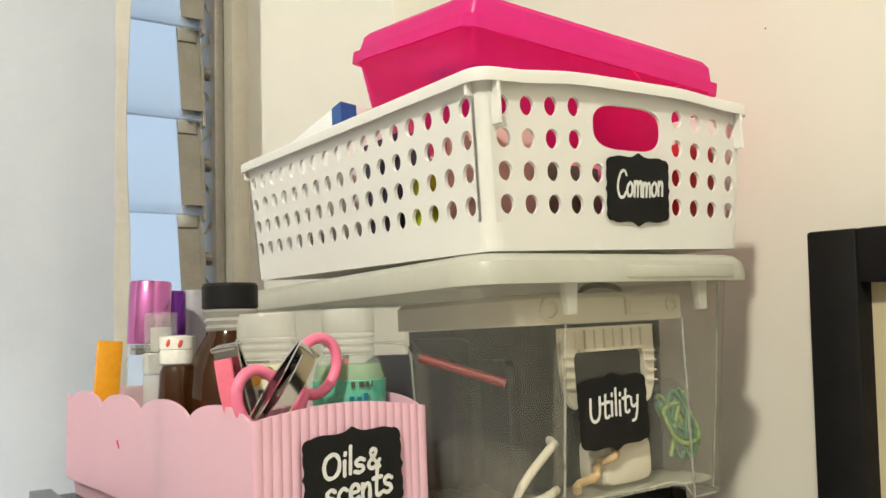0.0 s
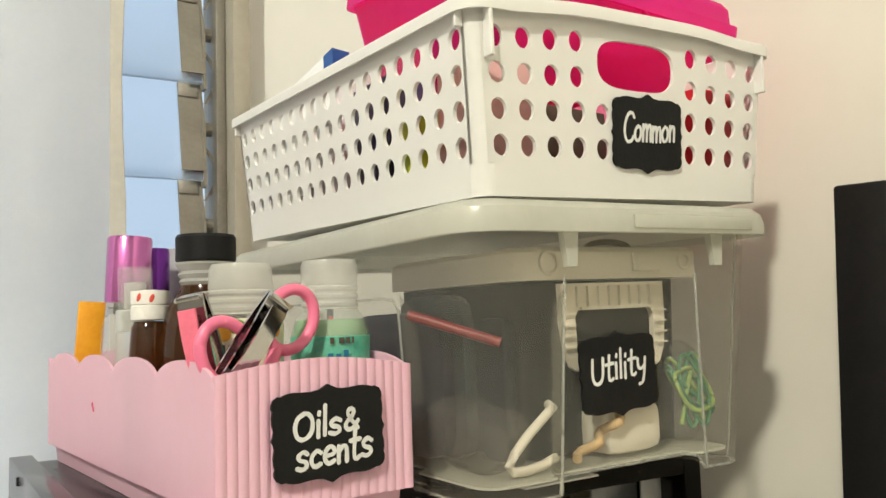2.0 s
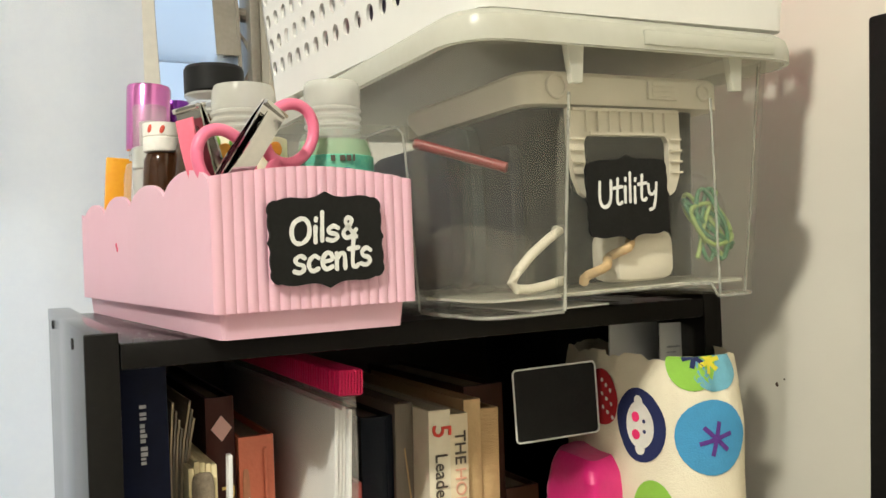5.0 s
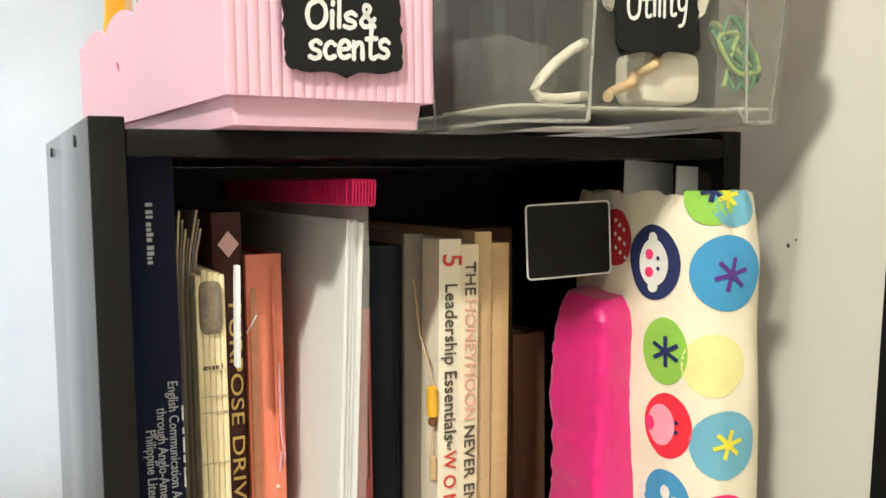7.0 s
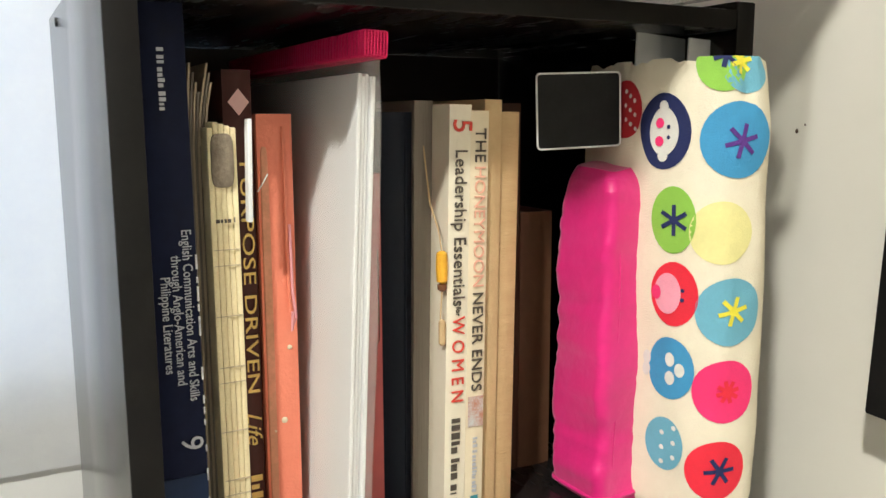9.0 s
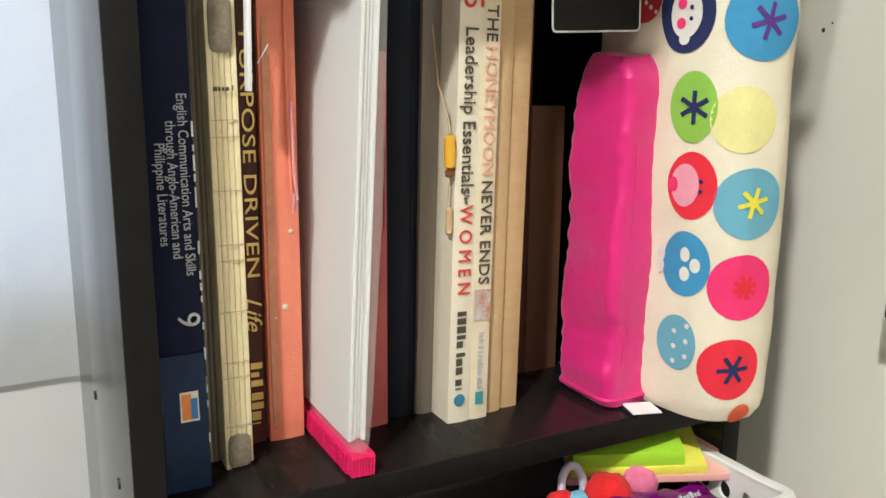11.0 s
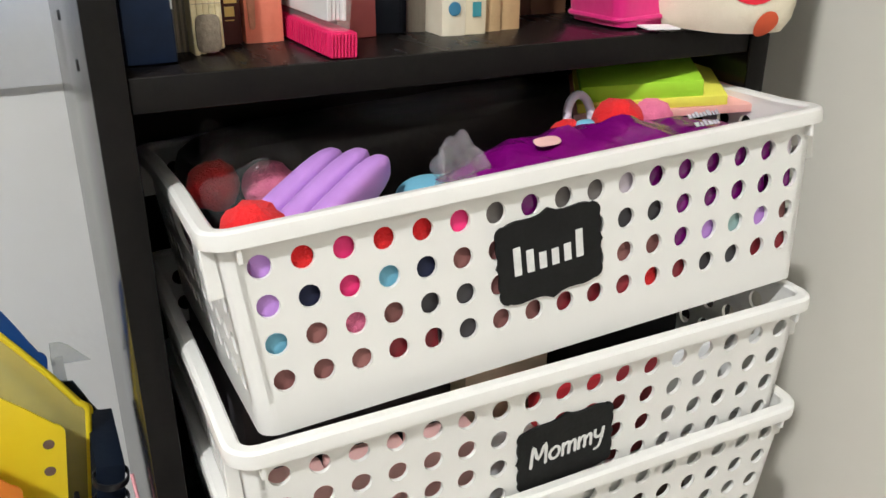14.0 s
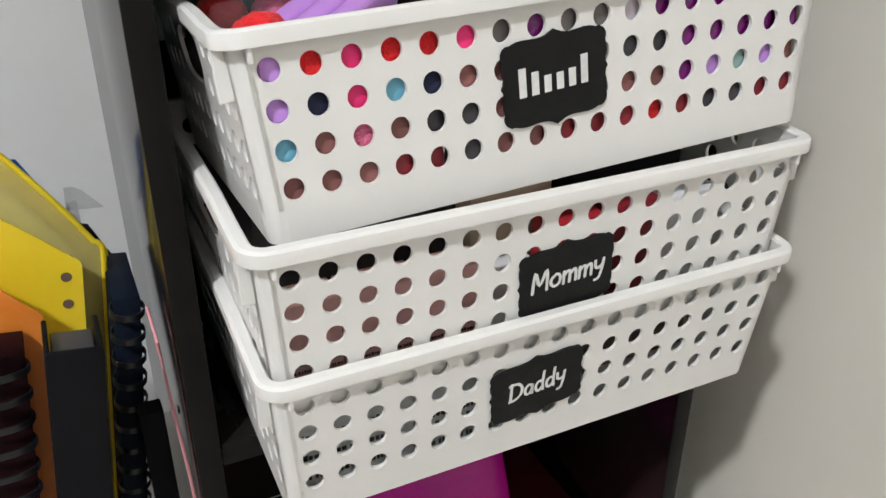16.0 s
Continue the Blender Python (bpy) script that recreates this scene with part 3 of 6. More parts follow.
T = 0.0125


def shelf():
    s = thing("bookshelf", "black laminated narrow open bookshelf filled with books and baskets", "bookshelf")
    for x in (X0, X1 - T):
        panel = part("side_panel", boxed(x, x + T, Y0 + 0.0008, Y1, 0.20, TOP, 0.0006), GLOSSBLACK, s)
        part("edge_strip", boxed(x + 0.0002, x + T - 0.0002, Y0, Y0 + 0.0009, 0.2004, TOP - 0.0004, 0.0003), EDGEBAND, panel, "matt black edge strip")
    a, b = X0 + T + 0.0002, X1 - T - 0.0002
    part("top_panel", boxed(a, b, Y0 + 0.001, Y1, 0.9985, 1.0088, 0.0008), BLACKWOOD, s)
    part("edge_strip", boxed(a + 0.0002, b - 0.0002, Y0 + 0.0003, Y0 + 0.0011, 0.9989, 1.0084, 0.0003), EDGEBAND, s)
    for z in (0.745, 0.4885, 0.225):
        part("shelf_board", boxed(a, b, Y0 + 0.002, Y1 - 0.0074, z - 0.0135, z, 0.0008), BLACKWOOD, s)
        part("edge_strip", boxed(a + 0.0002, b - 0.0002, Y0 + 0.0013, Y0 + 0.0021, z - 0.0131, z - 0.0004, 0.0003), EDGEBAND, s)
    part("backboard", boxed(a, b, Y1 - 0.0075, Y1 - 0.003, 0.226, 0.9984), BROWNBACK, s)
    for y, z in ((0.399, 1.006), (0.540, 1.006), (0.398, 0.743), (0.486, 0.752), (0.398, 0.482)):
        part("screw", lathe(bmesh.new(), [(0.0026, 0), (0.0024, 0.0009), (0.0008, 0.0009), (0.0007, 0.0003)], 12, pose(X0 + 0.0001, y, z, 0, -90, 0)), CAM, s)


shelf()


# ---- perforated baskets ----
def basket_meshes(L=0.272, W=0.192, H=0.0800, taper=0.005, R=0.0075, th=0.0019):
    """Body and rim of a perforated basket: its long sides along x, standing on z = 0."""
    verts, faces = [], []

    def lift(side, u):
        return 0.0035 * min(1, max(0, 4.5 * (0.5 - abs(u - 0.5)) - 0.25)) if side % 2 else 0.0

    def at(side, u, v, inner):
        d = th if inner else 0
        a, b = L / 2 - taper * (1 - v), W / 2 - taper * (1 - v)
        z = v * (H + lift(side, u))
        s = 2 * u - 1
        return ((s * (a - R), -(b - d), z), (a - d, s * (b - R), z), (-s * (a - R), b - d, z), (-(a - d), -s * (b - R), z))[side]

    def quad(side, u0, u1, v0, v1):
        for inner in (0, 1):
            i = len(verts)
            verts.extend(at(side, u, v, inner) for u, v in ((u0, v0), (u1, v0), (u1, v1), (u0, v1)))
            faces.append((i, i + 1, i + 2, i + 3) if not inner else (i + 3, i + 2, i + 1, i))

    def cell(side, u0, u1, v0, v1, hole):
        n = len(hole)
        outer = []
        for k in range(n):
            a = 2 * math.pi * k / n
            c, s = math.cos(a), math.sin(a)
            q = max(abs(c), abs(s))
            outer.append(((u0 + u1) / 2 + c / q * (u1 - u0) / 2, (v0 + v1) / 2 + s / q * (v1 - v0) / 2))
        base = len(verts)
        for inner in (0, 1):
            verts.extend(at(side, u, v, inner) for u, v in outer)
            verts.extend(at(side, u, v, inner) for u, v in hole)
        for k in range(n):
            j = (k + 1) % n
            faces.append((base + k, base + j, base + n + j, base + n + k))
            faces.append((base + 2 * n + j, base + 2 * n + k, base + 3 * n + k, base + 3 * n + j))
            faces.append((base + n + k, base + n + j, base + 3 * n + j, base + 3 * n + k))

    for side in range(4):
        length = 2 * ((L if side % 2 == 0 else W) / 2 - R)
        cols = 17 if side % 2 == 0 else 12
        mu = (length - cols * (0.01537 if side % 2 == 0 else 0.01535)) / 2 / length
        v0, v1 = 0.1725, 0.9275
        du, dv = (1 - 2 * mu) / cols, (v1 - v0) / 4
        ru, rv = 0.0043 / length, 0.0046 / H
        quad(side, 0, mu, v0, v1), quad(side, 1 - mu, 1, v0, v1)
        for k in range(12):
            quad(side, k / 12, (k + 1) / 12, 0, v0), quad(side, k / 12, (k + 1) / 12, v1, 1)
        for c in range(cols):
            for r in range(4):
                if side % 2 and 4 <= c <= 7 and r >= 2:
                    continue
                uc, vc = mu + (c + 0.5) * du, v0 + (r + 0.5) * dv
                hole = [(uc + ru * math.cos(2 * math.pi * k / 16), vc + rv * math.sin(2 * math.pi * k / 16)) for k in range(16)]
                cell(side, uc - du / 2, uc + du / 2, vc - dv / 2, vc + dv / 2, hole)
        if side % 2:
            u0, u1, va, vb = mu + 4 * du, mu + 8 * du, v0 + 2 * dv, v1
            hole = []
            hw, hh = 0.0258, 0.0108
            for k in range(40):
                a = 2 * math.pi * k / 40
                c, s = math.cos(a), math.sin(a)
                hole.append(((u0 + u1) / 2 + math.copysign(abs(c) ** 0.55, c) * hw / length, (va + vb) / 2 + math.copysign(abs(s) ** 0.75, s) * hh / H))
            cell(side, u0, u1, va, vb, hole)
    n = 6
    for k, (sx, sy, s) in enumerate(((1, -1, -90), (1, 1, 0), (-1, 1, 90), (-1, -1, 180))):
        for inner in (0, 1):
            r = R - (th if inner else 0)
            base = len(verts)
            for i in range(n + 1):
                for v in (0, 1):
                    a, b = L / 2 - taper * (1 - v) - R, W / 2 - taper * (1 - v) - R
                    t = radians(s + 90 * i / n)
                    verts.append((sx * a + r * math.cos(t), sy * b + r * math.sin(t), v * H))
            for i in range(n):
                f = (base + 2 * i, base + 2 * i + 2, base + 2 * i + 3, base + 2 * i + 1)
                faces.append(f if not inner else f[::-1])
    for z, flip in ((0.0, True), (0.002, False)):
        base, ring = len(verts), rounded(L / 2 - taper, W / 2 - taper, R)
        verts.extend((x, y, z) for x, y in ring)
        f = tuple(range(base, base + len(ring)))
        faces.append(f[::-1] if flip else f)
    # rim
    bm, rings = bmesh.new(), []
    path = []
    for side in range(4):
        for k in range(13):
            u = k / 12
            x, y, z = at(side, u, 1, 0)
            path.append((x, y, z, (0, 1, 0, -1)[side], (-1, 0, 1, 0)[side]))
        s, (sx, sy) = (-90, 0, 90, 180)[side], ((1, -1), (1, 1), (-1, 1), (-1, -1))[side]
        for i in range(1, 6):
            t = radians(s + 90 * i / 6)
            path.append((sx * (L / 2 - R) + R * math.cos(t), sy * (W / 2 - R) + R * math.sin(t), H, math.cos(t), math.sin(t)))
    prof = [(-0.0020, -0.001), (-0.0022, 0.0012), (-0.0012, 0.0022), (0.0026, 0.0024), (0.0042, 0.0014), (0.0046, -0.0005), (0.0044, -0.0042), (0.0034, -0.0042), (0.0030, -0.0008), (0.0004, -0.0012)]
    for o, h in prof:
        rings.append([(x + nx * o, y + ny * o, z + h) for x, y, z, nx, ny in path])
    rings.append(rings[0])
    loft(bm, rings, False, False)
    for sx in (-1, 1):
        for sy in (-1, 1):
            box(bm, sx * (L / 2 - 0.0015), sx * (L / 2 + 0.0042), sy * (W / 2 - 0.0085), sy * (W / 2 - 0.0065), H - 0.0235, H - 0.001, 0.0004, 1)
            box(bm, sx * (L / 2 - 0.0085), sx * (L / 2 - 0.0065), sy * (W / 2 - 0.0015), sy * (W / 2 + 0.0032), H - 0.010, H - 0.001, 0.0004, 1)
    bmesh.ops.remove_doubles(bm, verts=bm.verts, dist=1e-6)
    return finish("body", (verts, faces), WHITE), finish("rim", bm, WHITE)


BODY, RIM = basket_meshes()


def basket(label, m):
    b = thing("storage_basket", label, "basket", m, "perforated white storage baskets")
    for name, me in (("body", BODY), ("rim", RIM)):
        ob = new(name, me)
        ob.parent = b
    return b


F = 90 + 3.6      # the slope of a basket's face, for its sticker
# on the milky lid, its short side to the front
common = basket("white perforated plastic basket of toiletries labelled Common", pose(0.3155, 0.4355, 1.1428, -2.1, -1.2, 91.6))
sticker(common, 0.047, 0.0375, pose(-0.1332, -0.0058, 0.0306, F, 0, -90), [("Common", -0.0172, -0.0045, 0.0350, 0.0138, 0.05)])
# in the shelf, its long side to the front
MOM = pose(0.2409, 0.3769, 0.5473, 0.2, -0.35, 0.1)
DAD = pose(0.2428, 0.3792, 0.4920, 2.6, -0.5, -0.2)
CRAFT = pose(0.2483, 0.3823, 0.6193, -5.7, -3.0, -0.6)
craft = basket("white perforated plastic basket heaped with craft supplies", CRAFT)
name_label = sticker(craft, 0.050, 0.0395, pose(-0.0070, -0.0937, 0.0448, F, 0, 0) @ pose(0, 0, 0, 0, 0, 3))
for k in range(6):
    part("name_bar", boxed(-0.0172 + 0.0058 * k, -0.0140 + 0.0058 * k, -0.0050, (0.0070, 0.0045, 0.0020, 0.0020, 0.0025, 0.0070)[k], 0.0012, 0.0016), CHALK, name_label)
mommy = basket("white perforated plastic basket of cards labelled Mommy", MOM)
sticker(mommy, 0.050, 0.0385, pose(0.0030, -0.0933, 0.0370, F, 0, 0) @ pose(0, 0, 0, 0, 0, 4), [("Mommy", -0.0190, -0.0035, 0.0385, 0.0112, 0.03)])
daddy = basket("white perforated plastic basket of papers labelled Daddy", DAD)
sticker(daddy, 0.0505, 0.0370, pose(-0.0098, -0.0937, 0.0400, F, 0, 0) @ pose(0, 0, 0, 0, 0, 6), [("Daddy", -0.0160, -0.0040, 0.0310, 0.0112, 0.03)])


# ---- on top of the shelf: the clear box and what it holds ----
BEFORE = set(bpy.data.objects)
def tub_outline(grow, recess, out=0.0):
    """The box's outline, with a recess in the middle of each visible side."""
    x0, x1, y0, y1, r = 0.2235 - grow[0], 0.3770 + grow[1], 0.2995 - grow[2], 0.575, 0.011
    pts = []
    pts += [(x0 + r - r * math.cos(radians(90 * k / 6)), y0 + r - r * math.sin(radians(90 * k / 6))) for k in range(7)]
    d = recess
    pts += [(0.2610 + out, y0), (0.2632 + out, y0 + d * 0.15), (0.2642 + out, y0 + d), (0.3450, y0 + d), (0.3462, y0 + d * 0.15), (0.3490, y0)]
    pts += [(x1 - r + r * math.sin(radians(90 * k / 6)), y0 + r - r * math.cos(radians(90 * k / 6))) for k in range(7)]
    pts += [(x1 - r + r * math.cos(radians(90 * k / 6)), y1 - r + r * math.sin(radians(90 * k / 6))) for k in range(7)]
    pts += [(x0 + r - r * math.sin(radians(90 * k / 6)), y1 - r + r * math.cos(radians(90 * k / 6))) for k in range(7)]
    pts += [(x0, 0.525), (x0 + d, 0.520), (x0 + d, 0.362), (x0, 0.357)]
    return pts


def clear_box():
    b = thing("storage_box", "frosted clear plastic storage box with a milky lid, labelled Utility", "storage box")
    bm, th = bmesh.new(), 0.0016
    levels = [(1.0142, 0.0, 0.008), (1.022, 0.001, 0.009), (1.060, 0.007, 0.010), (1.094, 0.0125, 0.010), (1.102, 0.0138, 0.001), (1.127, 0.0180, 0.0005)]
    out, inn = [], []
    for z, g, d in levels:
        ring = tub_outline((g * 0.25, g, 0), d, g * 0.55)
        lifted = z < 1.02
        out.append([(x, y, z + (0.006 if lifted and (0.262 < x < 0.347 and y < 0.32) else 0.0)) for x, y in ring])
        ring = tub_outline((g * 0.25 - th, g - th, -th), d, g * 0.55)
        inn.append([(x, min(y, 0.575 - th), max(z, 1.0225 if lifted else z)) for x, y in ring])
    rows = out + inn[::-1]
    loft(bm, rows, True, True)
    part("tub", bm, TUB, b)
    for x in (0.2725, 0.3650):
        bm = bmesh.new()
        prism(bm, [(-0.0045, 0), (0.0045, 0), (0.0028, -0.017), (-0.0022, -0.017)], -0.0035, 0.0, turned(x, 0.2975, 1.127))
        part("rib", bm, LID, b)
    # the thick moulded edges of the tub
    for pts in ([(0.2612, 0.2989, 1.0150), (0.2640, 0.2989, 1.050), (0.2680, 0.2989, 1.095), (0.2690, 0.2989, 1.106)], [(0.3492, 0.2989, 1.0150), (0.3492, 0.2989, 1.06), (0.3492, 0.2989, 1.106)],
                [(0.2228, 0.3570, 1.0150), (0.2210, 0.3570, 1.06), (0.2193, 0.3572, 1.095), (0.2190, 0.362, 1.0995), (0.2190, 0.372, 1.1005), (0.2190, 0.50, 1.1005)],
                [(0.3775, 0.3105, 1.0150), (0.3850, 0.3105, 1.06), (0.3920, 0.3105, 1.108), (0.3950, 0.3105, 1.126)]):
        part("moulded_edge", tube(bmesh.new(), pts, 0.0007, 6), TUBEDGE, b)
    ring = [(x, y, 1.0146 + (0.006 if 0.262 < x < 0.347 and y < 0.32 else 0.0)) for x, y in tub_outline((-0.0004, -0.0004, -0.0004), 0.008)]
    part("bottom_edge", tube(bmesh.new(), ring, 0.0008, 6, True), TUBEDGE, b)
    part("tub_floor", prism(bmesh.new(), tub_outline((-0.003, -0.003, -0.003), 0.008), 1.0205, 1.0215), LID, b, "milky floor of the box")
    bm = bmesh.new()
    rings = []
    cx, cy = (0.2175 + 0.4085) / 2, (0.2945 + 0.594) / 2
    for z, g in ((1.1248, 0.0), (1.1248, 0.0022), (1.1300, 0.0026), (1.1352, 0.001), (1.1382, -0.003), (1.1392, -0.008), (1.1392, -0.02)):
        rings.append([(cx + x, cy + y, z) for x, y in rounded(0.0955 + g, 0.1498 + g, 0.022 + g, 8)])
    rings.append([(cx + x, cy + y, 1.1372) for x, y in rounded(0.0935, 0.1478, 0.02, 8)])
    rings.append([(cx + x, cy + y, 1.1248) for x, y in rounded(0.0940, 0.1483, 0.02, 8)])
    loft(bm, rings[:7], False, True)
    loft(bm, rings[7:], True, False)
    part("lid", bm, LID, b, "milky plastic lid with a rounded lip")
    part("lid_catch", boxed(0.305, 0.385, 0.2912, 0.2925, 1.1265, 1.1330, 0.0008), LID, b)
    sticker(b, 0.0475, 0.0385, pose(0.3050, 0.3080, 1.0618, 90, 0, 0) @ pose(0, 0, 0, 0, 0, 2), [("Utility", -0.0180, -0.0035, 0.0345, 0.0130, 0.05)])
    return b


clear_box()


def inner_case():
    c = thing("plastic_case", "dark plastic case with a cream lid and folding handle", "case")
    smoke = mat("smoky_blue_plastic", (0.004, 0.010, 0.014), 0.3, (0.022, 0.020, 0.018), 16, 0.8, 0.3, 60, spec=0.15)
    bm = bmesh.new()
    rings = []
    for z, g in ((1.0235, 0.0), (1.04, 0.0005), (1.105, 0.0022)):
        rings.append([(0.3205 + x, 0.3880 + y, z) for x, y in rounded(0.0500 + g, 0.0560 + g, 0.010, 5)])
    loft(bm, rings)
    part("body", bm, smoke, c)
    bm = bmesh.new()
    rings = [[(0.3225 + x, 0.3855 + y, z) for x, y in rounded(0.059 + g, 0.062 + g, 0.010, 5)] for z, g in ((1.1055, -0.001), (1.1055, 0.001), (1.1185, 0.001), (1.1205, -0.0008), (1.1212, -0.004))]
    loft(bm, rings)
    part("lid", bm, CREAMPL, c, "cream plastic lid")
    for x, r in ((0.2795, 0.0052), (0.3680, 0.0036)):
        ring = [(x + r * math.cos(a), 0.3216, 1.1135 + r * math.sin(a)) for a in [2 * math.pi * k / 20 for k in range(20)]]
        part("hinge_boss", tube(bmesh.new(), ring, 0.0009, 6, True), CREAMPL, c)
    bm = bmesh.new()
    box(bm, 0.332, 0.350, 0.3205, 0.3225, 1.109, 1.118, 0.0006)
    for k in range(3):
        box(bm, 0.334, 0.348, 0.3198, 0.3208, 1.1105 + k * 0.0024, 1.1117 + k * 0.0024)
    part("latch", bm, CREAMPL, c)
    # folding handle: a ribbed arch that hangs down the front
    bm = bmesh.new()
    arch = [(0.2825, 1.1035), (0.3480, 1.1035), (0.3480, 1.085), (0.3465, 1.072), (0.3435, 1.065), (0.3405, 1.063), (0.3385, 1.066), (0.3400, 1.072), (0.3405, 1.088), (0.3385, 1.0910), (0.2925, 1.0910), (0.2905, 1.088), (0.2910, 1.072), (0.2925, 1.066), (0.2905, 1.063), (0.2875, 1.065), (0.2845, 1.072), (0.2825, 1.085)]
    prism(bm, arch, -0.0030, 0.0, pose(0, 0.3185, 0, 90, 0, 0))
    box(bm, 0.2840, 0.3465, 0.3170, 0.3186, 1.1020, 1.1034)
    box(bm, 0.2935, 0.3375, 0.3170, 0.3186, 1.0912, 1.0926)
    for k in range(8):
        box(bm, 0.2915 + k * 0.0066, 0.2925 + k * 0.0066, 0.3170, 0.3186, 1.0926, 1.1020)
    for x in (0.2827, 0.3408):
        for k in range(4):
            box(bm, x, x + 0.0070, 0.3170, 0.3186, 1.0735 + k * 0.0052, 1.0743 + k * 0.0052)
    part("handle", bm, CREAMPL, c, "cream ribbed folding handle")


inner_case()

bm = lump(bmesh.new(), 0.302, 0.338, 0.3135, 0.336, 1.0235, 1.047, 0.04, 60, 5, 6.0, m=None)
thing("power_adapter", "white plastic power adapter lying in the clear box", "adapter", bm=bm, material=CREAMPL)
bm = tube(bmesh.new(), [(0.2780, 0.326, 1.0490), (0.2740, 0.318, 1.0485), (0.2650, 0.314, 1.0450), (0.2550, 0.312, 1.0390), (0.2465, 0.311, 1.0320), (0.2435, 0.311, 1.0275), (0.2460, 0.311, 1.0248), (0.2530, 0.312, 1.0242), (0.2640, 0.314, 1.0252), (0.2740, 0.318, 1.0265)], 0.0021, 8)
thing("white_cable", "loop of white cable inside the clear box", "cable", bm=bm, material=CREAMPL)
bm = tube(bmesh.new(), [(0.282 + 0.03 * k / 14, 0.3125 + 0.003 * math.sin(k), 1.0255 + 0.018 * k / 14) for k in range(15)], 0.0022, 8)
thing("beige_strap", "bundle of beige cord ties inside the clear box", "cord", bm=bm, material=TAN)
bm = tube(bmesh.new(), [(0.3355 + 0.008 * math.cos(t), 0.3405, 1.0385 + 0.013 * math.sin(t)) for t in [k * 2 * math.pi / 24 for k in range(24)]], 0.0016, 8, True)
thing("white_cable", "loop of pale cable inside the clear box", "cable", bm=bm, material=CREAMPL)
cords = thing("cord_bag", "clear bag of coiled green cord inside the clear box", "bag")
for k in range(7):
    ph, rr = k * 0.7, 0.011 + 0.0009 * k
    pts = [(0.3680 + rr * 0.80 * math.cos(t + ph) + 0.35 * rr * math.cos(t), 0.3205 + 0.0016 * (k % 4) + 0.004 * math.sin(t), 1.0485 + 1.35 * rr * math.sin(t) * (0.7 + 0.15 * math.sin(2 * t + k)) - rr * 0.35 * math.cos(t)) for t in [j * 2 * math.pi / 30 for j in range(30)]]
    part("coil", tube(bmesh.new(), pts, 0.0011, 6, True), mat("green_cord", (0.06, 0.22, 0.10), 0.5) if k % 3 else mat("lime_cord", (0.34, 0.48, 0.14), 0.5), cords)
part("film", lumpy(0.348, 0.3775, 0.3155, 0.3345, 1.0235, 1.073, 0.35, 70, 6, 2.6, 4), BAGFILM, cords, "crinkled clear film")
bm = tube(bmesh.new(), [(0.2270 + 0.0026 * k, 0.362 - 0.0024 * k, 1.0925 - 0.0012 * k) for k in range(13)], 0.0024, 8)
thing("red_pen", "red plastic stick leaning inside the clear box", "pen", bm=bm, material=mat("red_plastic", (0.26, 0.02, 0.025), 0.4))
bm = lump(bmesh.new(), 0.2275, 0.2620, 0.3080, 0.372, 1.0235, 1.0520, 0.55, 70, 14, 3.2, 5)
thing("film_bag", "crumpled cloudy plastic bag inside the clear box", "bag", bm=bm, material=mat("cloudy_bag_film", (0.62, 0.58, 0.52), 0.25, (0.45, 0.42, 0.38), 40, 0.8, 0.8, 70, clear=0.86, through=0.3))
DARKS = "dark things packed in the clear box"
for x, y, sx, sy, sz, c, l, rz in ((0.2430, 0.400, 0.010, 0.085, 0.070, (0.008, 0.014, 0.030), "dark navy notebook", 3), (0.2550, 0.385, 0.009, 0.07, 0.078, (0.010, 0.022, 0.028), "dark teal pouch", -4), (0.2635, 0.345, 0.008, 0.020, 0.066, (0.006, 0.010, 0.020), "dark blue case", 8),
                                   (0.2405, 0.475, 0.012, 0.05, 0.060, (0.06, 0.035, 0.025), "brown box", 0)):
    thing("packed_item", l + " standing in the clear box", "case", pose(x, y, 1.0232, 0, 0, rz), DARKS, bm=lump(bmesh.new(), -sx / 2, sx / 2, -sy / 2, sy / 2, 0, sz, 0.06, 60, 5, 7.0, x * 100), material=mat("dark_case", c, 0.4, None, 40, 0.9, 0.3, spec=0.3))
bm = tube(bmesh.new(), [(0.352 + 0.016 * math.cos(t), 0.36, 1.1225 + 0.0045 * max(0, math.sin(t))) for t in [k * math.pi / 18 for k in range(19)]], 0.0016, 6)
thing("coiled_wire", "grey wire hoop on the inner lid", "wire", bm=bm, material=mat("grey_wire", (0.35, 0.33, 0.26), 0.5))
bm = boxed(0.262, 0.305, 0.325, 0.40, 1.0132, 1.0140)
thing("card_slip", "white card slip under the clear box", "card", bm=bm, material=PAPER)


# the box stands on a slip of card and leans by a degree, with all that is in it
LEANING = pose(0.2215, 0, 1.0142 - 0.0034, 0, -1.0, 0) @ pose(-0.2215, 0, -1.0142)
for ob in [o for o in bpy.data.objects if o not in BEFORE and o.parent is None]:
    ob.matrix_basis = Matrix.Translation((0, 0, -BASE)) @ LEANING @ Matrix.Translation((0, 0, BASE)) @ ob.matrix_basis


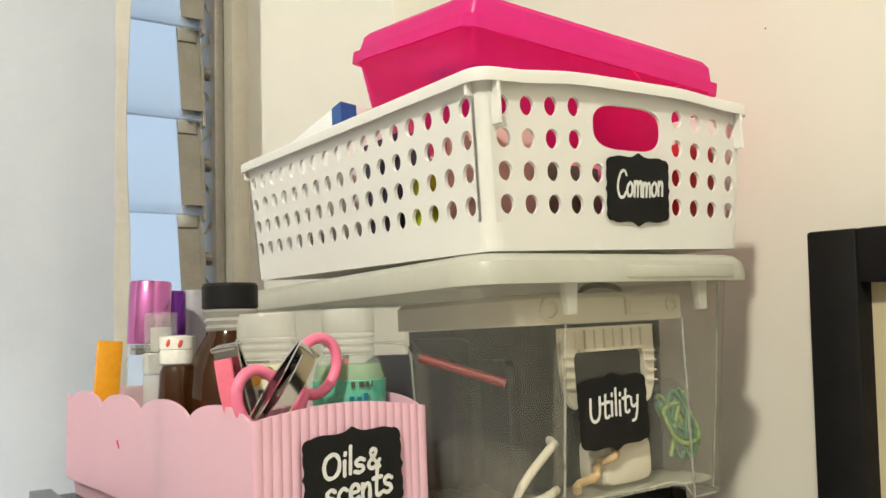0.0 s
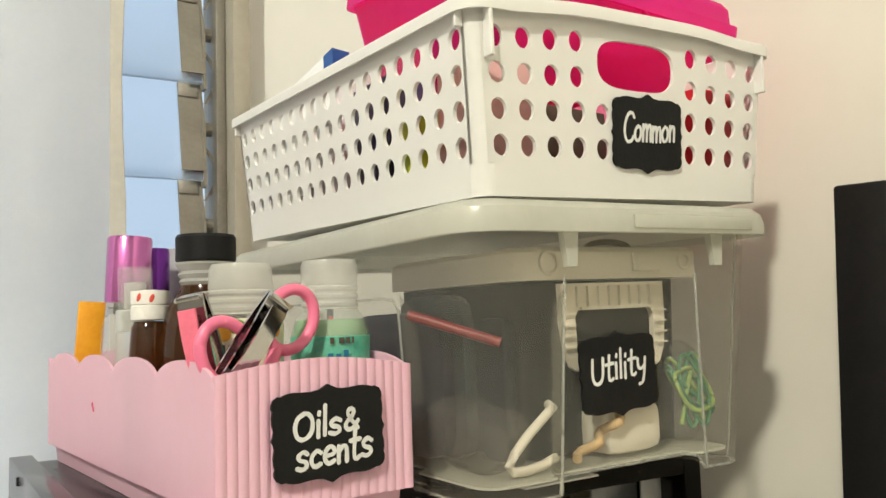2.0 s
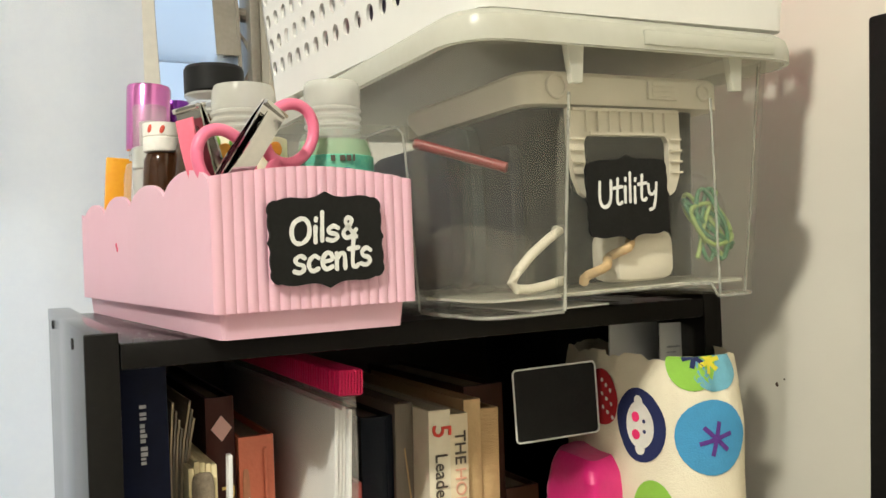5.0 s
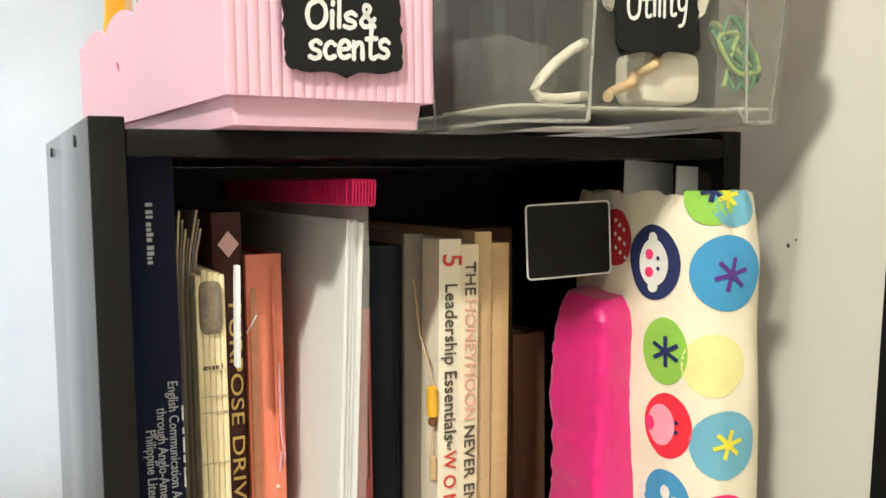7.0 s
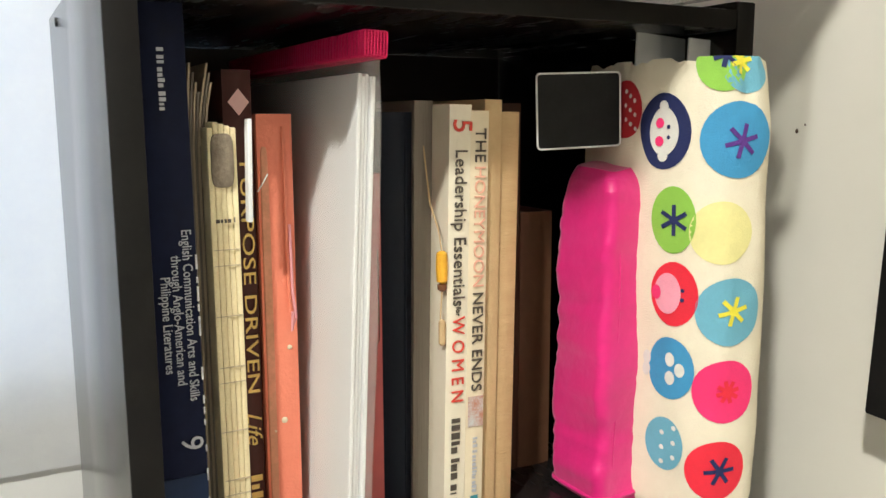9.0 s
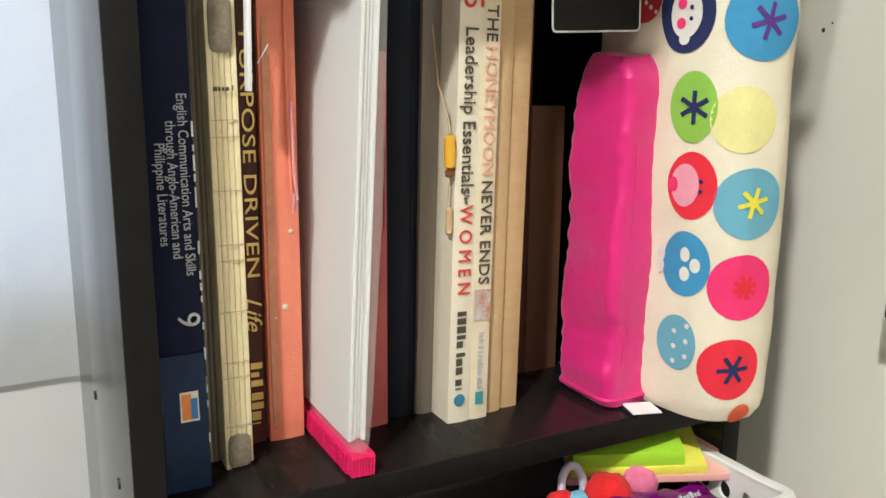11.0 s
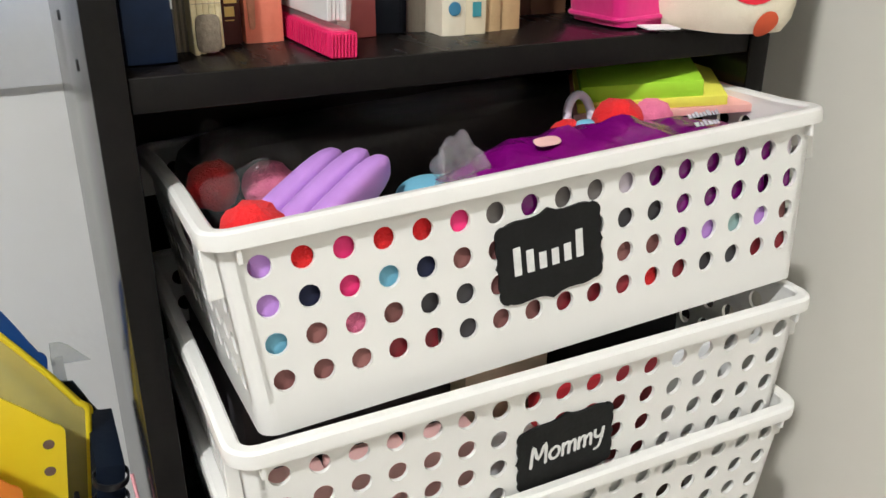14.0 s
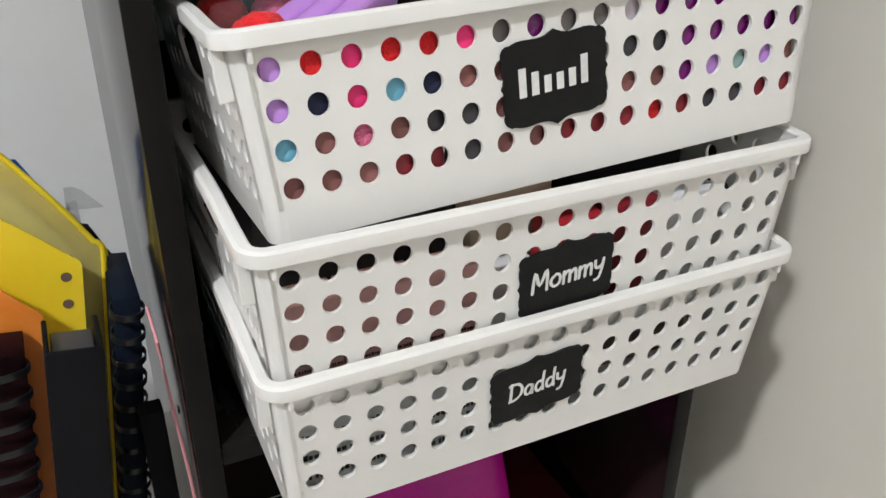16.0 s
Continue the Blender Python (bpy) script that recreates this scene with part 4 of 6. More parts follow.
# ---- the pink bin of oils and scents ----
def pink_bin():
    b = thing("pink_organizer", "translucent pink ribbed plastic bin labelled Oils & scents", "organizer", pose(0.1222, 0.3200, 1.0090, 0, 0, 4.2))
    W, D, H, th = 0.0838, 0.272, 0.0595, 0.0016
    # side walls with a scalloped rim: waves along the sides, one arch across the ends
    def side_top(y):
        k = (y / 0.066) % 1.0
        return H - 0.0030 + 0.0085 * math.sqrt(max(0.0, 1 - (2 * k - 1) ** 2)) ** 1.2

    def end_top(x):
        return H + 0.0045 * math.sin(math.pi * min(1, max(0, x / W))) + 0.0005

    def wall(pts, tops, normal, lo=0.010):
        """An upright sheet along a line of points, thickened inwards."""
        bm = bmesh.new()
        nx, ny = normal
        cols = []
        for (x, y), top in zip(pts, tops):
            cols.append([bm.verts.new((x, y, lo)), bm.verts.new((x, y, top)), bm.verts.new((x + nx * th, y + ny * th, top)), bm.verts.new((x + nx * th, y + ny * th, lo))])
        for a, c in zip(cols, cols[1:]):
            for k in range(4):
                bm.faces.new((a[k], c[k], c[(k + 1) % 4], a[(k + 1) % 4]))
        bm.faces.new(cols[0][::-1]), bm.faces.new(cols[-1])
        return bm
    n = 150
    ys = [D * i / n for i in range(n + 1)]
    for x, nx in ((0.0, 1), (W, -1)):
        part("side_wall", wall([(x, y) for y in ys], [side_top(y) for y in ys], (nx, 0)), PINK, b)
    xs = [0.0002 + (W - 0.0004) * i / 180 for i in range(181)]
    rib = [0.0007 * abs(math.sin(math.pi * i / 180 * 20)) ** 0.8 for i in range(181)]
    part("front_wall", wall([(x, -0.0003 - r) for x, r in zip(xs, rib)], [end_top(x) for x in xs], (0, 1)), PINK, b, "pink front wall with vertical ribs")
    part("back_wall", wall([(x, D + 0.0003) for x in xs], [end_top(x) for x in xs], (0, -1)), PINK, b)
    bm = bmesh.new()
    loft(bm, [[(W / 2 + x, D / 2 + y, z) for x, y in rounded(W / 2 - g, D / 2 - g, 0.003, 3)] for z, g in ((0.0, 0.0052), (0.0, 0.0040), (0.0098, 0.0030), (0.0102, 0.0004), (0.0116, 0.0004), (0.0116, 0.004))])
    part("base", bm, PINK, b)
    for k, (y, z) in enumerate(((0.166, 0.038), (0.164, 0.036))):
        part("scuff", lumpy(-0.0006, 0.0003, y, y + 0.002, z, z + 0.003, 0.3, 800, 2, 2.0, k), mat("red_scuff", (0.75, 0.10, 0.20), 0.6), b)
    sticker(b, 0.0485, 0.0370, pose(0.0440, -0.0026, 0.0360, 90, 0, 0) @ pose(0, 0, 0, 0, 0, 2),
            [("Oils&", -0.0160, -0.0012, 0.0285, 0.0108, 0.04, 0.08, 0.0010), ("scents", -0.0155, -0.0122, 0.0335, 0.0118, 0.03, 0.08, 0.0010)])


pink_bin()
BZ = 1.0208      # the bin's inner floor


def bottle(name, label, x, y, parts, tilt=(0, 0)):
    """A bottle from lathed parts: (name, material, label, profile)."""
    b = thing(name, label, "bottle", pose(x, y, BZ, tilt[0], tilt[1], 0))
    for pname, material, plabel, profile in parts:
        part(pname, lathe(bmesh.new(), profile), material, b, plabel)
    return b


def threads(r, z0, z1, turns):
    """The profile of a screw neck."""
    out = []
    for k in range(turns):
        z = z0 + (z1 - z0) * k / turns
        h = (z1 - z0) / turns
        out += [(r, z), (r + 0.0008, z + h * 0.3), (r + 0.0008, z + h * 0.6), (r, z + h * 0.8)]
    return out


bottle("repellent_bottle", "clear bottle with a frosted cap and a fruit label", 0.1495, 0.3715, [
    ("bottle", CLEARBOTTLE, "", [(0.016, 0), (0.0175, 0.002), (0.0175, 0.0670), (0.0165, 0.0695), (0.0135, 0.0705)]),
    ("label_wrap", FRUIT, "cream label printed with fruit", [(0.0178, 0.030), (0.0178, 0.0685), (0.0175, 0.0687)]),
    ("cap", PALECAP, "frosted screw cap", [(0.0136, 0.0707)] + threads(0.0134, 0.0712, 0.0815, 3) + [(0.0136, 0.0820), (0.0131, 0.0895), (0.0122, 0.0918), (0.004, 0.0922)])])
fruit = bpy.data.objects["repellent_bottle"]
for k, (a, z, c) in enumerate(((195, 0.060, (0.75, 0.20, 0.02)), (212, 0.0625, (0.16, 0.34, 0.03)), (228, 0.059, (0.80, 0.38, 0.03)), (246, 0.062, (0.12, 0.30, 0.03)), (262, 0.060, (0.72, 0.10, 0.03)), (280, 0.061, (0.20, 0.38, 0.05)), (300, 0.060, (0.8, 0.3, 0.03)))):
    z += 0.0035
    part("printed_fruit", lumpy(-0.0035, 0.0035, -0.0004, 0.0004, -0.003, 0.003, 0.2, 300, 3, 2.2, k), mat("fruit_print", c, 0.5), fruit, "", pose(0.0179 * math.cos(radians(a)), 0.0179 * math.sin(radians(a)), z, 0, 0, a + 90))
bars("label_writing", [(-0.007, 0.0, 0.014, 0.0045)], TEXT_DK, fruit, pose(0.0182 * math.cos(radians(245)), 0.0182 * math.sin(radians(245)), 0.0560, 90, 0, 245 + 90), 5)
bars("label_writing", [(-0.007, 0.0, 0.014, 0.006)], REDLAB, fruit, pose(0.0182 * math.cos(radians(245)), 0.0182 * math.sin(radians(245)), 0.0465, 90, 0, 245 + 90), 6)
bottle("alcohol_bottle", "small clear bottle of green liquid with a frosted cap", 0.1850, 0.3590, [
    ("bottle", CLEARBOTTLE, "", [(0.016, 0), (0.0168, 0.002), (0.0168, 0.0620), (0.0150, 0.0680), (0.0120, 0.0715)]),
    ("liquid", GREENLIQ, "pale green liquid", [(0.0152, 0.002), (0.0162, 0.004), (0.0162, 0.0615), (0.0146, 0.0672), (0.0110, 0.0674)]),
    ("label_wrap", TEAL, "teal printed label", [(0.0171, 0.030), (0.0171, 0.0600), (0.0169, 0.0603)]),
    ("cap", PALECAP, "frosted screw cap", [(0.0118, 0.0718)] + threads(0.0116, 0.0722, 0.0825, 3) + [(0.0122, 0.0830), (0.0122, 0.0905), (0.0114, 0.0928), (0.004, 0.0932)])])
alc = bpy.data.objects["alcohol_bottle"]
bars("label_writing", [(-0.004, 0.0, 0.010, 0.0035)], TEXT_DK, alc, pose(0.0177 * math.cos(radians(258)), 0.0177 * math.sin(radians(258)), 0.0590, 90, 0, 258 + 90), 7)
bars("label_writing", [(-0.005, 0.0, 0.010, 0.005)], mat("blue_print", (0.01, 0.16, 0.30), 0.5), alc, pose(0.0177 * math.cos(radians(258)), 0.0177 * math.sin(radians(258)), 0.0520, 90, 0, 258 + 90), 8)
bottle("amber_bottle", "dark amber glass bottle with a black screw cap", 0.1470, 0.4130, [
    ("bottle", AMBER, "", [(0.019, 0), (0.021, 0.002), (0.021, 0.056), (0.0200, 0.066), (0.0165, 0.076), (0.0125, 0.082), (0.0115, 0.0850)]),
    ("neck", PALECAP, "white tamper ring", [(0.0112, 0.0855), (0.0124, 0.0865), (0.0112, 0.0880), (0.0128, 0.0900), (0.0115, 0.0915), (0.0138, 0.0945), (0.0138, 0.0955)]),
    ("cap", BLACKCAP, "black cap", [(0.0128, 0.0958), (0.0138, 0.0965), (0.0138, 0.1070), (0.0130, 0.1084), (0.004, 0.1086)])])
bottle("perfume_bottle", "clear glass perfume bottle with a lilac metal cap", 0.1265, 0.502, [
    ("bottle", CLEARBOTTLE, "", [(0.011, 0), (0.0125, 0.002), (0.0125, 0.066), (0.0112, 0.072), (0.0085, 0.0735)]),
    ("collar", CHROME, "silver collar", [(0.0098, 0.0738), (0.0100, 0.0745), (0.0100, 0.0765), (0.0094, 0.077), (0.0100, 0.0775), (0.0100, 0.0795)]),
    ("cap", PURPLEMET, "fluted lilac metal cap", [(0.0112, 0.080), (0.0117, 0.0806), (0.0117, 0.1145), (0.0110, 0.1158), (0.003, 0.1162)])], (0, 2.5))
bottle("perfume_bottle", "slim perfume bottle with a violet metal cap", 0.1490, 0.522, [
    ("bottle", CLEARBOTTLE, "", [(0.009, 0), (0.010, 0.002), (0.010, 0.070), (0.006, 0.073)]),
    ("cap", VIOLETMET, "violet metal cap", [(0.0082, 0.0735), (0.0086, 0.074), (0.0086, 0.110), (0.0080, 0.1115), (0.002, 0.1118)])])
bottle("perfume_bottle", "slim bottle with a grey cap", 0.1700, 0.545, [
    ("bottle", CLEARBOTTLE, "", [(0.009, 0), (0.010, 0.002), (0.010, 0.070), (0.006, 0.073)]),
    ("cap", mat("grey_cap", (0.36, 0.35, 0.40), 0.4), "grey cap", [(0.0090, 0.0735), (0.0094, 0.074), (0.0094, 0.112), (0.0088, 0.1135), (0.002, 0.1138)])])
bottle("spray_bottle", "small frosted spray bottle with a clear overcap", 0.1235, 0.452, [
    ("bottle", PALECAP, "", [(0.008, 0), (0.0088, 0.001), (0.0088, 0.062), (0.0084, 0.064)]),
    ("collar", mat("silver_foil", (0.70, 0.70, 0.66), 0.3, metal=0.6), "silver collar", [(0.0087, 0.0645), (0.0090, 0.065), (0.0090, 0.0745), (0.0082, 0.0752)]),
    ("nozzle", PALECAP, "", [(0.0050, 0.0755), (0.0052, 0.076), (0.0052, 0.088), (0.003, 0.0885)]),
    ("overcap", CLEARBOTTLE, "clear overcap", [(0.0079, 0.0756), (0.0081, 0.076), (0.0081, 0.0950), (0.0076, 0.0958), (0.002, 0.096)])])
bottle("dropper_vial", "small dark vial with a red-printed white cap", 0.1245, 0.4255, [
    ("bottle", AMBER, "", [(0.0085, 0), (0.0095, 0.002), (0.0095, 0.052), (0.0085, 0.066), (0.0070, 0.069)]),
    ("cap", mat("white_vial_cap", (0.84, 0.82, 0.78), 0.5), "white cap with red print", [(0.0078, 0.0695), (0.0086, 0.070), (0.0086, 0.076), (0.0080, 0.0765), (0.0086, 0.077), (0.0086, 0.083), (0.003, 0.0836)])])
vial = bpy.data.objects["dropper_vial"]
for k, (a, z) in enumerate(((222, 0.0800), (262, 0.0795))):
    part("red_mark", lumpy(-0.0010, 0.0010, -0.0004, 0.0004, -0.0020, 0.0020, 0.3, 500, 3, 2.2, k), REDLAB, vial, "", pose(0.0086 * math.cos(radians(a)), 0.0086 * math.sin(radians(a)), z, 0, 20, a + 90))
bm = boxed(-0.0075, 0.0075, -0.002, 0.002, 0, 0.083, 0.0008)
thing("orange_sachet", "amber orange foil sachet standing in the pink bin", "sachet", pose(0.1165, 0.562, BZ, 0, 4, 0), bm=bm, material=ORANGEY)


def nail_clipper(name_label, m, lever):
    c = thing("nail_clipper", name_label, "nail clipper", m)
    for s in (-1, 1):
        bm = bmesh.new()
        rings = []
        for k in range(12):
            z = 0.058 * k / 11
            off = s * (0.0022 + 0.0025 * math.sin(math.pi * k / 11) * 0.8 - 0.0012 * (k / 11) ** 3)
            w = 0.0045 + 0.0022 * min(1, k / 9)
            rings.append([(-w, off - 0.0007, z), (w, off - 0.0007, z), (w, off + 0.0007, z), (-w, off + 0.0007, z)])
        loft(bm, rings)
        part("blade", bm, CHROME, c)
    bm = bmesh.new()
    for s in (-1, 1):
        box(bm, -0.0068, 0.0068, s * 0.0004, s * 0.0042, 0.0562, 0.0585, 0.0005)
    part("cutting_edge", bm, CHROME, c)
    part("rivet", lathe(bmesh.new(), [(0.0026, -0.0065), (0.0026, 0.006), (0.0020, 0.0068)], 14, pose(0, 0, 0.0475, 90, 0, 0)), CHROME, c)
    bm = bmesh.new()
    rings = []
    for k in range(12):
        z = 0.003 + 0.050 * k / 11
        off = -0.0062 - 0.0035 * math.sin(math.pi * k / 11) - (0.004 if k < 3 else 0)
        rings.append([(-0.0046, off - 0.0006, z), (0.0046, off - 0.0006, z), (0.0046, off + 0.0006, z), (-0.0046, off + 0.0006, z)])
    loft(bm, rings)
    part("lever", bm, lever, c)


def leaning(foot, head, face, size):
    """A pose for a thing that stands on its local z = 0: its foot, its head and the way its front looks."""
    z = (Vector(head) - Vector(foot)).normalized()
    y = -(Vector(face) - z * z.dot(Vector(face))).normalized()
    x = y.cross(z)
    m = Matrix((x, y, z)).transposed().to_4x4()
    m.translation = Vector(head) - z * 0.0585 * size
    return m @ Matrix.Scale(size, 4)


nail_clipper("polished steel nail clipper leaning over the bin's rim", leaning((0.1290, 0.3330, 1.0650), (0.1505, 0.3290, 1.0968), (0.45, -0.85, 0.35), 0.78), CHROME)
nail_clipper("small steel nail clipper with a pink lever in the bin", leaning((0.1345, 0.3500, 1.0550), (0.1215, 0.3470, 1.0990), (-0.75, -0.60, 0.15), 0.85), mat("pink_enamel", (0.90, 0.20, 0.30), 0.35))


def scissors():
    pk = mat("pink_grip", (0.93, 0.22, 0.38), 0.35, None, 40, 0.8, through=0.1)
    s = thing("scissors", "pink-handled scissors standing blades down in the bin", "scissors", pose(0.1440, 0.3375, 1.0800, -2, 0, 6))
    for sx, m in ((1, pose(0.0155, 0.001, 0.0085, 0, 30, 0)), (-1, pose(-0.0125, -0.001, -0.004, 0, -24, 0))):
        ring = [(0.0100 * math.cos(t), 0, 0.0128 * math.sin(t)) for t in [2 * math.pi * k / 30 for k in range(30)]]
        part("finger_loop", tube(bmesh.new(), [m @ Vector(p) for p in ring], 0.0024, 8, True), pk, s)
        a = m @ Vector((0, 0, -0.0128))
        part("shank", tube(bmesh.new(), [a, (a.x * 0.6, 0, a.z - 0.007), (-sx * 0.001, 0, -0.030)], 0.0027, 8), pk, s)
    part("blade", boxed(-0.0045, -0.0005, -0.0012, -0.0002, -0.060, -0.028, 0.0002), CHROME, s)
    part("blade", boxed(0.0005, 0.0045, 0.0002, 0.0012, -0.060, -0.028, 0.0002), CHROME, s)


scissors()
bm = boxed(-0.0015, 0.0015, -0.001, 0.001, 0, 0.074, 0.0006)
rp = thing("nail_file", "black nail file with a red tip standing in the bin", "nail file", pose(0.1975, 0.388, BZ + 0.0005, -3, 2, 0), bm=bm, material=BLACKCAP)
part("tip", lumpy(-0.0016, 0.0016, -0.0013, 0.0013, 0.060, 0.0695, 0.1, 300, 3, 3), mat("red_enamel", (0.70, 0.02, 0.02), 0.4), rp, "red tip")


# ---- in the topmost basket ----
def magenta_box():
    m = pose(0.3450, 0.4200, 1.2100, 8.5, 4.5, -2.0)
    b = thing("magenta_box", "translucent magenta plastic box with a flanged lid, full of packets", "plastic box", m)
    hx, hy = 0.0945, 0.0710
    bm = bmesh.new()
    outer = [[(x, y, z) for x, y in rounded(hx - g, hy - g, 0.008, 5)] for z, g in ((0.0, 0.018), (0.003, 0.016), (0.055, 0.0015))]
    inner = [[(x, y, z) for x, y in rounded(hx - g - 0.0014, hy - g - 0.0014, 0.007, 5)] for z, g in ((0.055, 0.0015), (0.0035, 0.016), (0.0016, 0.018))]
    loft(bm, outer + inner)
    part("tray", bm, HOTBOX, b)
    bm = bmesh.new()
    rings = [[(x, y, z) for x, y in rounded(hx + g, hy + g, 0.009, 5)] for z, g in ((0.0555, -0.001), (0.0535, 0.0004), (0.0535, 0.0024), (0.0605, 0.0024), (0.0612, -0.0005), (0.0705, -0.002), (0.0735, -0.0045), (0.0745, -0.009))]
    loft(bm, rings, False, True)
    part("lid", bm, HOTLID, b, "magenta lid with a raised top")
    for k, (x, y, z, sx, sy, sz, c) in enumerate(((-0.045, -0.020, 0.0035, 0.030, 0.010, 0.045, (0.10, 0.04, 0.30)), (-0.050, 0.018, 0.0035, 0.022, 0.012, 0.047, (0.12, 0.05, 0.40)), (0.0, -0.024, 0.0035, 0.045, 0.008, 0.040, (0.80, 0.45, 0.55)), (0.045, 0.0, 0.0035, 0.028, 0.03, 0.040, (0.70, 0.10, 0.30)))):
        part("packet", boxed(x - sx / 2, x + sx / 2, y - sy / 2, y + sy / 2, z, z + sz, 0.001), mat("packet_print", c, 0.5), b)
    bars("packet_print", [(-0.018, 0.010 - 0.0045 * k, 0.036, 0.002) for k in range(4)], TEXT_DK, b, pose(-0.002, -0.0283, 0.026, 90, 0, 0), 9)
    bm = tube(bmesh.new(), [(0.020, -hy - 0.001, 0.054), (0.030, -hy - 0.0022, 0.046), (0.045, -hy - 0.0022, 0.044), (0.060, -hy - 0.001, 0.053)], 0.0013, 6)
    part("catch", bm, HOTLID, b)


magenta_box()
CB = 1.146


def block(name, label, category, x, y, z, sx, sy, sz, material, rz=0, rx=0, ry=0, bevel=0.001):
    return thing(name, label, category, pose(x, y, z, rx, ry, rz), bm=boxed(-sx / 2, sx / 2, -sy / 2, sy / 2, 0, sz, bevel), material=material)


# Blocks stand on the basket's floor, side by side; the magenta box rests on the tall ones.
med = block("medicine_box", "white cardboard medicine box leaning out of the basket", "box", 0.2425, 0.500, CB + 0.014, 0.030, 0.105, 0.078, PAPER, 3, -11, 5)
part("blue_corner", boxed(-0.0153, -0.0148, -0.0530, -0.0415, 0.063, 0.0775), mat("blue_print_panel", (0.02, 0.10, 0.36), 0.5), med, "blue printed corner")
part("blue_corner", boxed(-0.015, -0.004, -0.0528, -0.0523, 0.063, 0.0775), mat("blue_print_panel", (0.02, 0.10, 0.36), 0.5), med)
bars("small_print", [(-0.03, 0.0, 0.05, 0.0018)], TEXT_SILV, med, pose(-0.0153, 0.0, 0.068, 90, 0, -90), 3)
block("soap_box", "pale pink soap box in the basket", "box", 0.252, 0.330, CB + 0.001, 0.040, 0.022, 0.055, PALEPINK, 2)
block("soap_box", "lime yellow packet in the basket", "box", 0.2365, 0.362, CB + 0.001, 0.016, 0.026, 0.036, mat("lime_yellow_pack", (0.62, 0.66, 0.03), 0.4), -3)
block("soap_box", "dark violet box in the basket", "box", 0.2385, 0.400, CB + 0.001, 0.020, 0.040, 0.062, mat("dark_violet_pack", (0.05, 0.03, 0.10), 0.4), 0)
block("soap_box", "white packet with pink print in the basket", "box", 0.262, 0.385, CB + 0.001, 0.022, 0.05, 0.050, BLUSH, 0)
block("soap_box", "brown packet in the basket", "box", 0.300, 0.345, CB + 0.001, 0.045, 0.035, 0.040, BROWNSTUFF, 4)
block("soap_box", "pink packet in the basket", "box", 0.345, 0.345, CB + 0.001, 0.035, 0.032, 0.050, ROSE, -4)
block("soap_box", "red packet in the basket", "box", 0.394, 0.345, CB + 0.001, 0.028, 0.050, 0.058, mat("red_packet", (0.60, 0.02, 0.03), 0.4), 2)
block("soap_box", "brown packet under the magenta box", "box", 0.340, 0.420, CB + 0.001, 0.10, 0.08, 0.048, BROWNSTUFF, 0)
bm = lump(bmesh.new(), 0.238, 0.270, 0.405, 0.455, 1.205, 1.238, 0.25, 50, 5, 2.6, 1)
thing("plastic_pack", "crumpled clear plastic packet beside the magenta box", "packet", bm=bm, material=BAGFILM)
bm = lump(bmesh.new(), 0.402, 0.420, 0.36, 0.43, 1.20, 1.240, 0.3, 50, 5, 2.6, 3)
thing("plastic_pack", "pink-tinged clear packet beside the magenta box", "packet", bm=bm, material=BAGFILM)


# ---- the books ----
ZB = 0.7452
BOOKS = "books standing on the shelf"


def book(name, label, x0, x1, y, top, cover, pages, depth=0.15, lean=0.0, shut=True, bulge=0.0012):
    """A book on the shelf, its spine to the front; lean: how far its top stands to the right of its foot."""
    w, h = x1 - x0, top - ZB
    b = thing(name, label, "book", pose(x0, y, ZB, 0, math.degrees(math.atan2(lean, h)), 0), BOOKS)
    depth = min(depth, 0.578 - y)
    bm, n = bmesh.new(), 6
    t = min(0.0016, w * 0.2)
    arc = [(w * k / n, -bulge * math.sin(math.pi * k / n)) for k in range(n + 1)]
    outline = arc + [(w, depth), (w - t, depth)] + [(w - t, t + 0.001)] + [(t, t + 0.001)] + [(t, depth), (0, depth)]
    prism(bm, outline, 0, h)
    part("cover", bm, cover, b)
    part("page_block", boxed(t + 0.0001, w - t - 0.0001, t + 0.0012, depth - 0.003, 0.002, h - 0.003), pages, b)
    return b


navy = book("textbook", "thick navy blue school textbook with pale lettering and worn edges", 0.0965, 0.1155, 0.3745, 0.9985, NAVY, PAGES, 0.19, -0.0015)
lettering("letter", "English Communication Arts and Skills", 0.0056, TEXT_SILV, navy, spine(0.0150, -0.0014, 0.1285), fit=0.0715)
lettering("letter", "through Anglo-American and", 0.0056, TEXT_SILV, navy, spine(0.0103, -0.0017, 0.1270), fit=0.054)
lettering("letter", "Philippine Literatures", 0.0056, TEXT_SILV, navy, spine(0.0058, -0.0015, 0.1255), fit=0.040)
lettering("letter", "9", 0.013, TEXT_SILV, navy, spine(0.0125, -0.0017, 0.0745))
bars("author_line", [(0, 0, 0.024, 0.0026)], TEXT_SILV, navy, spine(0.0090, -0.0017, 0.236), 11)
part("publisher_mark", boxed(0.0075, 0.0150, -0.0017, -0.0014, 0.031, 0.044), IVORY, navy, "small blue and orange publisher's mark")
part("publisher_mark", boxed(0.0082, 0.0120, -0.00195, -0.0016, 0.032, 0.043), mat("orange_mark", (0.75, 0.25, 0.05), 0.5), navy)
part("publisher_mark", boxed(0.0118, 0.0145, -0.0020, -0.0016, 0.032, 0.041), mat("blue_mark", (0.05, 0.20, 0.55), 0.5), navy)
part("blue_foot", boxed(0.0006, 0.0184, -0.00155, -0.0008, 0.0005, 0.060), NAVYB, navy, "lighter blue foot of the spine")
rnd = random.Random(4)
for k in range(16):
    z = rnd.uniform(0.01, 0.16)
    part("worn_edge", boxed(0.0185, 0.0192, -0.0009, 0.0002, z, z + rnd.uniform(0.002, 0.007)), PAPER, navy)
